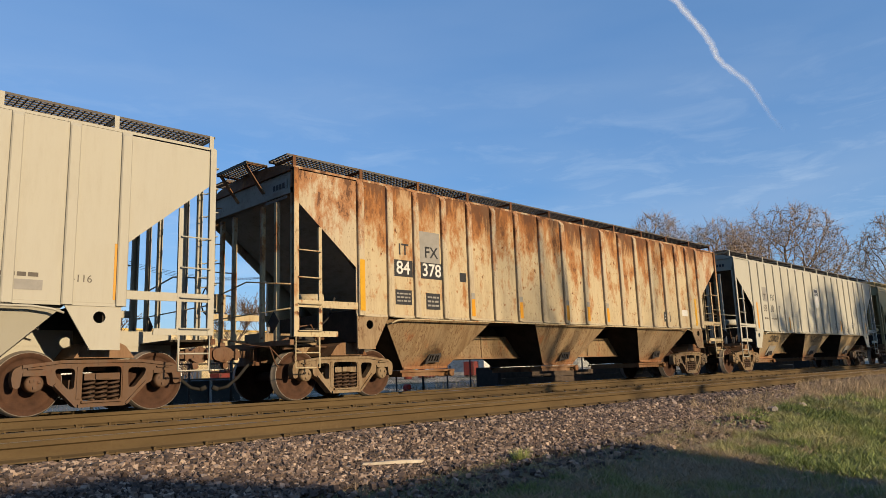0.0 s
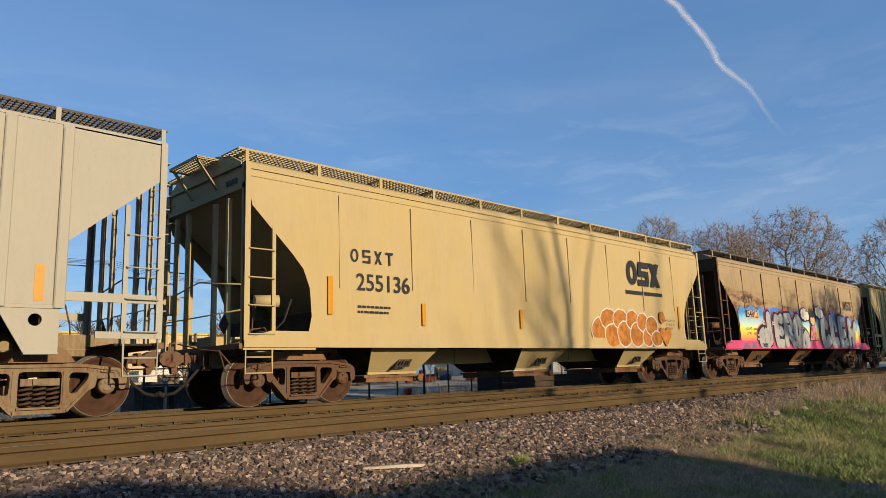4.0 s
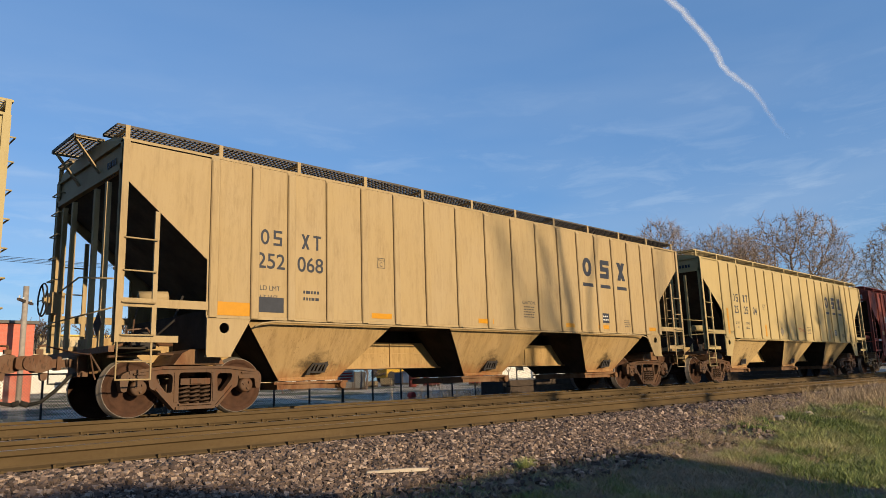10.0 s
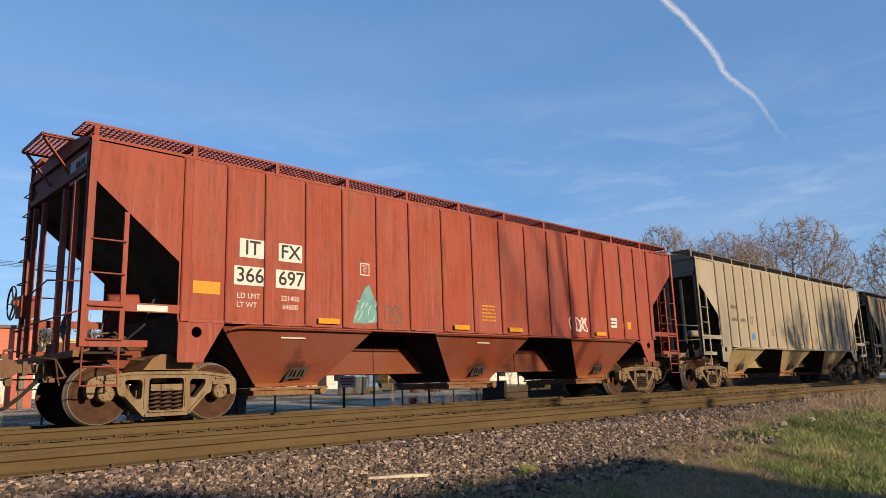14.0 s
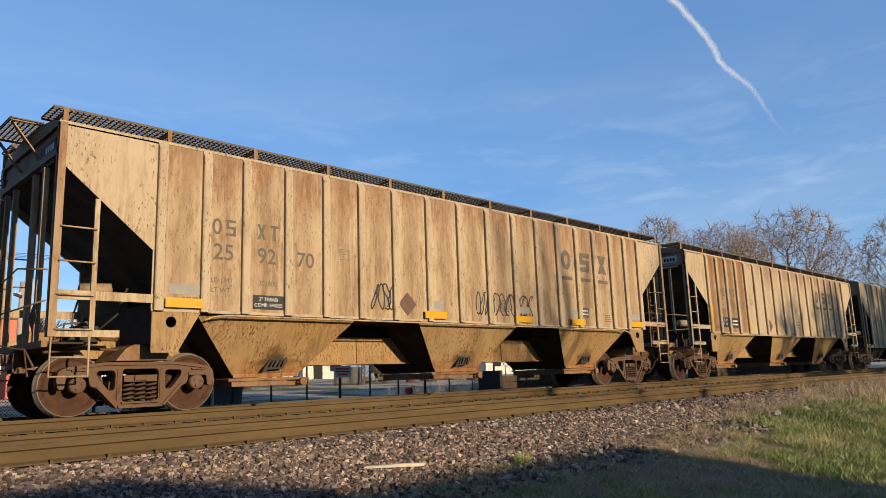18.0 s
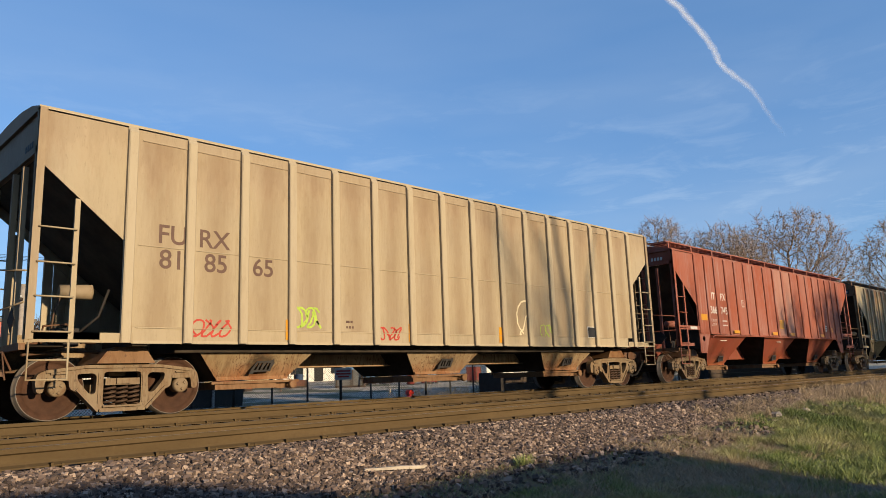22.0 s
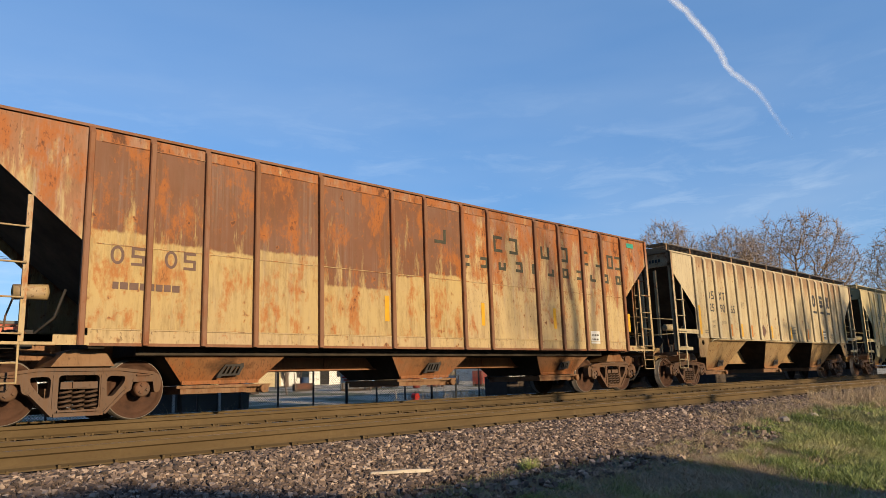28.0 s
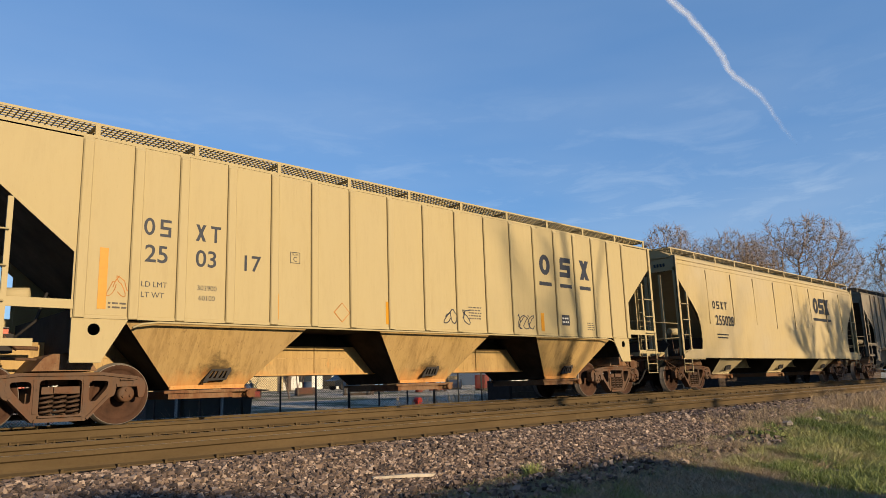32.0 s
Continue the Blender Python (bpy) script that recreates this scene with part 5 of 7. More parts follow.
def standard_marks(car, ink, pairs, strips, strip_mat=AMBER, logo_x=12.1, logo_z=3.26, tone=None, tall=True, initials=True, data=True):
    """The usual set: initials, number in groups, load limits, plate square, diamond placard, owner's mark and reflector strips."""
    if initials:
        blocks(car, 2.56, 2.95, 2, 0.17, 0.27, ink, 0.25)
        blocks(car, 3.38, 2.95, 2, 0.17, 0.27, ink, 0.25, 2)
    for body, x in zip(pairs, (2.56, 3.36, 4.14)):
        letters(car, body, x, 2.52, 0.27, ink)
    if data:
        letters(car, "LD LMT", 2.54, 2.06, 0.085, ink), letters(car, "LT WT", 2.52, 1.90, 0.085, ink)
        if car not in (c5, c7, c17, c16, c10):
            bars(car, 3.38, 1.98, 0.34, 0.24, 2, ink)
    b = Build()
    for x0, x1, z0, z1 in ((-0.10, 0.10, 0.09, 0.10), (-0.10, 0.10, -0.10, -0.09), (-0.10, -0.09, -0.10, 0.10), (0.09, 0.10, -0.10, 0.10)):
        b.box(x0, x1, -0.001, 0.001, z0, z1)
    put("stencil_square", b, ink, car, pose(5.0, FACE, 2.72))
    letters(car, "PLATE", 5.0, 2.775, 0.036, ink), letters(car, "C", 5.0, 2.69, 0.085, ink)
    bars(car, 9.55, 1.95, 0.40, 0.30, 5, tone or FADED)
    bars(car, 13.9, 1.80, 0.30, 0.22, 4, tone or FADED)
    bars(car, 2.02, 1.72, 0.26, 0.12, 2, tone or FADED)
    if logo_x:
        logo(car, logo_x, logo_z, 0.51, ink, 0.83)
    if strips:
        if tall:
            stripes(car, [1.80], strip_mat, 1.66, 2.55)
        stripes(car, strips, strip_mat, 1.62, 2.06)
    plate(car, 12.82, 1.92, 0.34, 0.26, ink, "label_plate")
    bars(car, 12.82, 1.92, 0.26, 0.18, 2, WHITE, "small_print", FACE - 0.004)


# first two cars
stripes(c0, [1.80, 15.61], AMBER, 1.62, 2.45)
bars(c0, 14.35, 1.92, 0.5, 0.13, 1, FADED), plate(c0, 14.37, 1.78, 0.5, 0.14, GREYPATCH)
letters(c0, "-116", 15.12, 1.90, 0.11, FADED)
letters(c1, "IT", 2.62, 2.90, 0.24, BLACKPAINT), letters(c1, "FX", 3.40, 2.90, 0.24, BLACKPAINT)
plate(c1, 3.32, 3.02, 0.66, 0.66, GREYPATCH, "faded_patch", FACE + 0.002)
for body, x, w in (("84", 2.60, 0.52), ("378", 3.40, 0.62)):
    plate(c1, x, 2.52, w, 0.34, BLACKPAINT, "number_panel"), letters(c1, body, x, 2.52, 0.27, WHITE, FACE - 0.004)
plate(c1, 2.60, 1.93, 0.44, 0.30, BLACKPAINT, "label_plate"), bars(c1, 2.60, 1.93, 0.36, 0.22, 3, GREYPATCH, "small_print", FACE - 0.004)
plate(c1, 3.42, 1.88, 0.40, 0.34, BLACKPAINT, "label_plate"), bars(c1, 3.42, 1.88, 0.32, 0.26, 3, GREYPATCH, "small_print", FACE - 0.004)
stripes(c1, [1.50], YELLOW, 1.62, 2.60, 0.12, ON_RIB), stripes(c1, [4.58, 6.25, 8.12, 9.05, 9.98], AMBER, 1.60, 1.98, 0.11, ON_RIB), stripes(c1, [4.58, 6.25, 8.12, 9.05, 9.98], GREYPATCH, 1.981, 2.11, 0.11, ON_RIB), plate(c1, 4.35, 2.45, 0.2, 0.2, BLACKPAINT)
stripes(c1, [15.35], YELLOW, 1.62, 2.5), plate(c1, 14.5, 2.0, 0.5, 0.2, WHITE, "label_plate"), plate(c1, 13.4, 1.85, 0.4, 0.3, BLACKPAINT, "label_plate")
bars(c1, 13.4, 1.85, 0.3, 0.2, 2, WHITE, "small_print", FACE - 0.004)
end_number(c1, BLACKPAINT, GREYPATCH)
# off-white car with the shield
letters(c2, "IT", 2.58, 2.83, 0.25, BLACKPAINT), letters(c2, "FX", 3.38, 2.83, 0.25, BLACKPAINT)
plate(c2, 2.58, 2.95, 0.62, 0.55, GREYPATCH, "faded_patch", FACE + 0.002)
letters(c2, "68", 2.58, 2.40, 0.27, FADED), letters(c2, "20", 3.25, 2.40, 0.27, BLACKPAINT), letters(c2, "7", 4.02, 2.40, 0.27, FADED)
bars(c2, 2.58, 2.02, 0.5, 0.14, 1, FADED), bars(c2, 3.4, 2.02, 0.5, 0.14, 1, FADED)
stripes(c2, [1.80, 5.0, 8.1, 11.5, 15.4], AMBER, 1.62, 2.12), stripes(c2, [1.80], AMBER, 2.12, 2.60)
shield = [(-0.30, 0.30), (-0.33, -0.28), (-0.20, -0.42), (0, -0.50), (0.20, -0.42), (0.33, -0.28), (0.30, 0.30), (0.15, 0.40), (0, 0.34), (-0.15, 0.40)]
outline(c2, [(8.48 + x, 3.10 + z) for x, z in shield][::-1], WHITE, "shield_badge", FACE)
outline(c2, [(8.48 + x, 3.10 + z) for x, z in [(-0.29, 0.06), (-0.28, 0.29), (-0.15, 0.38), (0, 0.32), (0.15, 0.38), (0.28, 0.29), (0.29, 0.06)]], NAVY, "shield_badge", FACE - 0.002)
bars(c2, 8.48, 3.25, 0.42, 0.16, 2, WHITE, "small_print", FACE - 0.005)
plate(c2, 13.4, 1.95, 0.42, 0.30, NAVY, "label_plate"), bars(c2, 13.4, 1.95, 0.32, 0.2, 2, WHITE, "small_print", FACE - 0.004)
scrawl(c2, 10.9, 1.85, 0.6, 0.30, FADED, 3, 4, 0.02), scrawl(c2, 11.7, 1.82, 0.5, 0.34, FADED, 4, 3, 0.02), scrawl(c2, 12.5, 1.75, 0.5, 0.25, FADED, 5, 3, 0.02)
end_number(c2, NAVY)
for x, w, s in ((3.76, 0.9, 1), (8.55, 1.4, 2)):
    g = scrawl(c2, 0, 0, w, 0.26, BLACKPAINT, 40 + s, 6, 0.028)
    g.matrix_basis = pose(x, -1.345, 1.26, 29, 0, 0) @ pose(0, -FACE, 0)
for x in (3.9, 8.65, 13.45):
    put("bolted_plate", Build().prism([(-0.36, -0.2), (0.26, -0.2), (0.40, 0.2), (-0.30, 0.2)][::-1], -0.012, 0.0), GREYPATCH, c2, pose(x, -1.075, 0.82, 29, 0, 0))


def smooth_marks(car, body, ink, logo_x=11.95, logo_z=3.2, big=0.74):
    blocks(car, 2.72, 2.74, 4, 0.19, 0.26, ink, 0.29)
    letters(car, body, 3.0, 2.22, 0.33, ink, FACE - 0.058)
    bars(car, 2.75, 1.72, 0.8, 0.2, 2, ink, y=FACE - 0.058)
    if logo_x:
        y = FACE - 0.045
        logo(car, logo_x + 0.1, logo_z, big, ink, 0.65, under=False)
        plate(car, logo_x + 0.75, logo_z - 0.58, 2.1, 0.11, ink, "owner_mark", y)


smooth_marks(c3, "255136", BLACKPAINT, 12.25, 3.18, 0.72)
stripes(c3, [1.72, 14.98], AMBER, 1.60, 2.3, 0.11), stripes(c3, [4.05, 7.2], AMBER, 1.45, 1.9, 0.10)
letters(c3, "EXW 10-8 H 14-9", 14.35, 1.84, 0.062, NAVY, FACE - 0.058), letters(c3, "EX    8-0 H 3-8", 14.35, 1.72, 0.062, NAVY, FACE - 0.058), letters(c3, "CU FT 4600", 14.28, 1.60, 0.062, NAVY, FACE - 0.058), end_number(c3, NAVY)
for i, (x, z, rx, rz) in enumerate(((10.55, 1.45, 0.42, 0.38), (10.95, 1.80, 0.40, 0.28), (11.15, 1.35, 0.42, 0.32), (11.55, 1.80, 0.38, 0.28), (11.72, 1.40, 0.36, 0.36), (12.15, 1.80, 0.32, 0.28), (12.36, 1.38, 0.36, 0.34), (12.70, 1.75, 0.30, 0.26), (12.95, 1.32, 0.30, 0.26), (13.20, 1.65, 0.34, 0.28), (13.45, 1.28, 0.32, 0.22))):
    outline(c3, blob(x, z, rx + 0.03, rz + 0.03, i), WHITE, "graffiti_outline", FACE - 0.045 - 0.004 * i)
    outline(c3, blob(x, z, rx - 0.01, rz - 0.01, i), ORANGE, "graffiti_fill", FACE - 0.047 - 0.004 * i)
outline(c3, [(13.62, 1.50), (13.66, 1.36), (13.98, 1.04), (14.28, 1.34), (14.32, 1.52), (14.22, 1.64), (14.08, 1.62), (13.97, 1.52), (13.86, 1.62), (13.72, 1.62)][::-1], ORANGE, "graffiti_fill", FACE - 0.094)
outline(c3, blob(13.82, 1.92, 0.17, 0.18, 9), ORANGE, "graffiti_fill", FACE - 0.096)
# mural car
def brush(car, paths, w, mat, name, y):
    """Sprayed strokes: flat ribbons with round ends and joints, each a hair above the last."""
    b = Build()
    lift = 0
    for path in paths:
        for (ax, az), (bx, bz) in zip(path, path[1:]):
            d = math.hypot(bx - ax, bz - az) or 1
            nx, nz = -(bz - az) / d * w / 2, (bx - ax) / d * w / 2
            lift += 0.0002
            b.poly([(ax + nx, y - lift, az + nz), (bx + nx, y - lift, bz + nz), (bx - nx, y - lift, bz - nz), (ax - nx, y - lift, az - nz)])
        for px, pz in path:
            lift += 0.0002
            b.poly([(px + w / 2 * math.cos(0.5236 * i), y - lift, pz + w / 2 * math.sin(0.5236 * i)) for i in range(12)])
    return tagged(put(name, b, mat, car), kind="stuff")


def clipped(paths, low=1.09):
    return [[(x, max(z, low)) for x, z in p] for p in paths]


ridge = [(1.36, 1.02), (1.36, 1.9), (1.30, 2.30), (1.54, 2.56), (2.03, 2.44), (2.55, 2.60), (3.09, 2.43), (3.29, 2.60), (3.78, 2.48), (4.64, 2.60), (5.15, 2.62), (5.5, 2.42), (6.36, 2.53), (6.83, 2.44), (7.63, 2.68), (8.27, 2.54), (9.0, 2.50), (10.32, 2.58), (10.7, 2.47), (11.54, 2.72), (11.9, 2.50), (12.9, 2.48), (13.62, 2.62), (14.05, 2.52), (14.6, 2.40), (15.14, 2.50), (15.45, 2.1), (15.4, 1.02)]
outline(c4, ridge[::-1], MURAL, "mural_background", FACE - 0.048, "rainbow band from pink to blue")
outline(c4, [(0.0, 1.0), (0.0, 1.12), (0.5, 1.29), (1.4, 1.29), (1.4, 1.0)], PINK, "mural_background", FACE - 0.062)
outline(c4, [(15.4, 1.0), (15.4, 1.29), (16.2, 1.29), (16.7, 1.12), (16.7, 1.0)], PINK, "mural_background", FACE - 0.062)
outline(c4, [(1.4, 1.0), (15.4, 1.0), (15.4, 1.285), (1.4, 1.285)][::-1], PINK, "mural_background", FACE - 0.0605)
for hx in (1.75, 2.45, 15.0):
    outline(c4, [(hx - 0.38, 1.03), (hx - 0.2, 1.12), (hx, 1.24), (hx + 0.2, 1.10), (hx + 0.36, 1.03)][::-1], plain("slate_spray_paint", (0.10, 0.16, 0.22), 0.6), "mural_hill", FACE - 0.0635)
# the silver letters, as fat brush strokes: pink halo, black edge, silver fill, black inner cuts and white glints
STROKES = [
    (0.44, [[(3.90, 2.20), (3.92, 1.63), (3.97, 1.37), (3.69, 1.16)], [(3.66, 1.55), (3.34, 1.60), (3.10, 1.50), (3.08, 1.15), (3.6, 1.14)]], [[(3.5, 1.86), (3.42, 1.78)]]),
    (0.42, [[(5.20, 2.18), (4.91, 2.06), (4.64, 2.14), (4.60, 1.52), (4.67, 1.16), (5.14, 1.13)], [(4.66, 1.80), (5.10, 1.68)]], [[(4.88, 1.96), (5.2, 1.9)], [(4.85, 1.42), (5.25, 1.42)]]),
    (0.44, [[(5.62, 2.20), (5.60, 1.10)], [(5.62, 2.18), (6.02, 2.22), (6.16, 2.0), (6.0, 1.74), (5.66, 1.70)], [(5.96, 1.62), (6.36, 1.12)]], [[(5.84, 1.98), (6.0, 1.98)], [(5.83, 1.20), (5.86, 1.36)]]),
    (0.46, [[(6.95, 2.20), (6.66, 2.0), (6.60, 1.46), (6.76, 1.16), (7.06, 1.16), (7.24, 1.52), (7.20, 2.03), (6.95, 2.20)], [(7.40, 1.44), (7.66, 1.58), (7.90, 1.46), (7.94, 1.12), (7.3, 1.12)]], [[(6.93, 1.92), (6.91, 1.56)], [(7.42, 1.64), (7.62, 1.78)], [(7.56, 1.20), (7.62, 1.30)]]),
    (0.52, [[(10.42, 2.08), (10.22, 2.22), (9.98, 2.10), (9.88, 1.61), (10.0, 1.18), (10.44, 1.14), (10.66, 1.40)]], [[(10.25, 1.86), (10.22, 1.42)]]),
    (0.52, [[(11.13, 2.30), (11.21, 1.18), (11.75, 1.14)]], [[(11.55, 1.5), (11.50, 2.0)]]),
    (0.50, [[(12.94, 2.22), (12.30, 2.28), (12.38, 1.18), (13.05, 1.14)], [(12.36, 1.76), (12.86, 1.70)]], [[(12.66, 1.98), (12.95, 1.97)], [(12.66, 1.46), (12.95, 1.45)]]),
    (0.42, [[(13.70, 2.26), (13.50, 1.16)], [(14.60, 2.14), (14.06, 1.16)], [(13.66, 1.75), (14.36, 1.78)]], [[(14.0, 2.0), (14.1, 1.92)], [(13.78, 1.42), (13.86, 1.52)]])]
for i, (w, paths, cuts) in enumerate(STROKES):
    y = FACE - 0.067 - 0.001 * i
    low = 1.03 + w / 2
    halo = clipped(paths, low + 0.11)
    brush(c4, halo, w + 0.25, PINK, "graffiti_outline", y), brush(c4, halo, w + 0.18, BLACKPAINT, "graffiti_outline", y - 0.009)
for i, (w, paths, cuts) in enumerate(STROKES):
    y = FACE - 0.091 - 0.001 * i
    low = 1.03 + w / 2
    brush(c4, clipped(paths, low), w, SILVER, "graffiti_fill", y), brush(c4, cuts, 0.09, BLACKPAINT, "graffiti_outline", y - 0.007)
    rr = random.Random(900 + i)
    drips = [[(px + rr.uniform(-0.1, 0.1), pz), (px + rr.uniform(-0.1, 0.1), pz - rr.uniform(0.12, 0.4))] for p in paths for px, pz in p[1:2]]
    brush(c4, clipped(drips, 1.06), 0.018, BLACKPAINT, "graffiti_drip", y - 0.009)
    brush(c4, [[(px - w * 0.30, pz + 0.02), (qx - w * 0.30, qz + 0.1)] for p in paths[:1] for (px, pz), (qx, qz) in [p[:2]]], 0.03, WHITE, "graffiti_stripe", y - 0.010)
for x0, z0 in ((3.45, 2.02), (3.45, 1.92), (4.36, 2.02), (4.36, 1.94), (5.48, 1.42), (5.5, 1.3), (6.45, 1.82), (6.45, 1.72), (7.5, 1.84), (2.85, 1.5), (2.85, 1.35)):
    plate(c4, x0, z0, 0.24, 0.045, WHITE, "graffiti_stripe", FACE - 0.0893, 4)
scrawl(c4, 3.35, 1.13, 0.4, 0.14, BLACKPAINT, 77, 3, 0.022).location.y -= 0.112
for cx, cz, s in ((7.82, 2.42, 5), (9.62, 2.58, 8)):
    for k, (mat, g, d) in enumerate(((BLACKPAINT, 0.045, 0.0), (WHITE, 0.0, 0.006))):
        for j, (dx, dz, r) in enumerate(((-0.27, 0.02, 0.20), (0.0, -0.03, 0.23), (0.30, -0.04, 0.19), (-0.05, 0.08, 0.2))):
            outline(c4, blob(cx + dx, cz + dz, r + g, r + g, s + j, 18, 0.02), mat, "painted_cloud", FACE - 0.108 - d - 0.0008 * j)
# between the words: a pink spotted trapezoid, a tan oval and black spikes
TANSPRAY = plain("tan_spray_paint", (0.55, 0.36, 0.20), 0.6)
outline(c4, [(8.22, 1.33), (9.11, 1.33), (8.95, 2.0), (8.50, 2.0)][::-1], BLACKPAINT, "graffiti_outline", FACE - 0.099), outline(c4, [(8.26, 1.36), (9.07, 1.36), (8.92, 1.97), (8.53, 1.97)][::-1], plain("rose_spray_paint", (0.62, 0.24, 0.26), 0.6), "graffiti_fill", FACE - 0.102)
for px, pz in ((8.46, 1.50), (8.80, 1.46), (8.62, 1.62), (8.86, 1.66), (8.58, 1.82)):
    outline(c4, blob(px, pz, 0.05, 0.06, int(px * 50), 10), RED, "graffiti_fill", FACE - 0.105)
outline(c4, blob(8.74, 2.22, 0.30, 0.25, 3, 18, 0.02), BLACKPAINT, "graffiti_outline", FACE - 0.099), outline(c4, blob(8.74, 2.21, 0.27, 0.22, 3, 18, 0.02), TANSPRAY, "graffiti_fill", FACE - 0.102)
outline(c4, [(8.42, 2.28), (8.34, 2.70), (8.52, 2.52), (8.58, 2.78), (8.68, 2.56), (8.76, 2.88), (8.84, 2.56), (8.96, 2.76), (8.98, 2.52), (9.2, 2.68), (9.06, 2.28), (8.9, 2.36), (8.74, 2.30), (8.58, 2.36)], BLACKPAINT, "graffiti_fill", FACE - 0.105)
blocks(c4, 2.25, 2.80, 4, 0.20, 0.26, FADED, 0.26)
plate(c4, 2.62, 2.26, 1.0, 0.30, TANSPRAY, "number_panel", FACE - 0.056), letters(c4, "254812", 2.48, 2.26, 0.27, BLACKPAINT, FACE - 0.062)
letters(c4, "LD LMT", 2.12, 1.72, 0.11, FADED, FACE - 0.062), letters(c4, "LT WT", 2.10, 1.55, 0.11, FADED, FACE - 0.062), letters(c4, "6370", 2.68, 1.55, 0.11, FADED, FACE - 0.062), bars(c4, 2.68, 1.72, 0.34, 0.10, 1, FADED, y=FACE - 0.062)
for q in list(c4.children):
    if q.name.startswith("initial_bar"):
        q.location.y -= 0.058
logo(c4, 13.55, 3.05, 0.44, FADED, 0.42, under=False)
for q in list(c3.children) + list(c4.children):
    if q.name.startswith(("owner_mark", "initial_bar", "reflector_strip", "lettering")) and q.location.y > FACE - 0.03:
        q.location.y -= 0.058
end_number(c4, FADED)
# tan cars
standard_marks(c5, NAVY, ("25", "92", "93"), [6.0, 7.9, 11.0, 12.55], logo_x=12.05), end_number(c5, NAVY)
letters(c5, "201600", 3.38, 2.06, 0.085, NAVY), letters(c5, "61400", 3.38, 1.90, 0.085, NAVY)
standard_marks(c6, NAVY, ("252", "068", ""), None, logo_x=12.1), end_number(c6, NAVY)
for x in (1.86, 5.0, 8.0, 11.1, 12.7, 15.2):
    plate(c6, x, 1.68, 0.5 if x > 2 else 0.6, 0.10 if x > 2 else 0.22, AMBER, "reflector_strip", FACE - 0.001)
plate(c6, 2.56, 1.78, 0.0 + 0.5, 0.26, NAVY, "label_plate", FACE - 0.002)
standard_marks(c7, NAVY, ("25", "25", "04"), [5.0, 7.35, 11.0, 12.2], logo_x=12.1), end_number(c7, NAVY)
letters(c7, "202500", 3.38, 2.06, 0.085, NAVY), letters(c7, "60500", 3.38, 1.90, 0.085, NAVY)
plate(c7, 6.55, 1.84, 0.26, 0.26, NAVY, "placard", FACE, 45), plate(c7, 6.55, 1.84, 0.23, 0.23, p, "placard", FACE - 0.003, 45)
scrawl(c7, 8.6, 1.95, 0.8, 0.14, RED, 12, 4, 0.014)


def red_marks(car, pairs, panels):
    for (body, x), z in zip((("IT", 2.66), ("FX", 3.40)), (2.80, 2.80)):
        if panels:
            plate(car, x, z, 0.48, 0.32, WHITE, "number_panel")
        letters(car, body, x, z, 0.25, BLACKPAINT if panels else WHITE, FACE - 0.004)
    for body, x in zip(pairs, (2.62, 3.42)):
        if panels:
            plate(car, x, 2.33, 0.62, 0.32, WHITE, "number_panel")
        letters(car, body, x, 2.33, 0.25, BLACKPAINT if panels else WHITE, FACE - 0.004)
    letters(car, "LD LMT", 2.60, 1.99, 0.09, WHITE), letters(car, "LT WT", 2.57, 1.84, 0.09, WHITE)
    letters(car, "221400", 3.40, 1.99, 0.09, WHITE) if panels else bars(car, 3.40, 1.99, 0.36, 0.09, 1, WHITE)
    letters(car, "64600", 3.40, 1.84, 0.09, WHITE) if panels else bars(car, 3.40, 1.84, 0.36, 0.09, 1, WHITE)
    plate(car, 1.86, 2.08, 0.46, 0.20, AMBER, "reflector_strip")
    for x in (4.18, 7.62, 9.4, 12.9):
        plate(car, x, 1.63, 0.46, 0.10, AMBER, "reflector_strip", FACE - 0.06)
    plate(car, 8.55, 2.0, 0.44, 0.36, AMBER, "label_plate", FACE + 0.001) if not panels else bars(car, 8.55, 1.98, 0.44, 0.40, 5, AMBER)
    plate(car, 13.6, 1.95, 0.36, 0.26, WHITE, "label_plate"), bars(car, 13.6, 1.95, 0.28, 0.18, 2, BLACKPAINT, "small_print", FACE - 0.004)
    plate(car, 14.3, 1.9, 0.4, 0.2, AMBER, "label_plate")
    plate(car, 5.05, 2.66, 0.22, 0.24, WHITE, "stencil_square"), plate(car, 5.05, 2.66, 0.18, 0.20, p13 if car is c13 else p8, "stencil_square", FACE - 0.003)
    letters(car, "C", 5.05, 2.64, 0.08, WHITE, FACE - 0.006), letters(car, "PLATE", 5.05, 2.72, 0.032, WHITE, FACE - 0.006)
    plate(car, 1.0, 1.70, 0.46, 0.09, WHITE, "label_plate", -HALF - 0.032)
    for x, z, w, h in ((3.6, 1.33, 0.5, 0.03), (8.55, 1.33, 0.4, 0.03)):
        put("small_print", Build().box(-w / 2, w / 2, -0.004, 0, -h / 2, h / 2), WHITE, car, pose(x, -1.36, z, -35, 0, 0))
    end_number(car, BLACKPAINT if panels else WHITE, WHITE if panels else None)


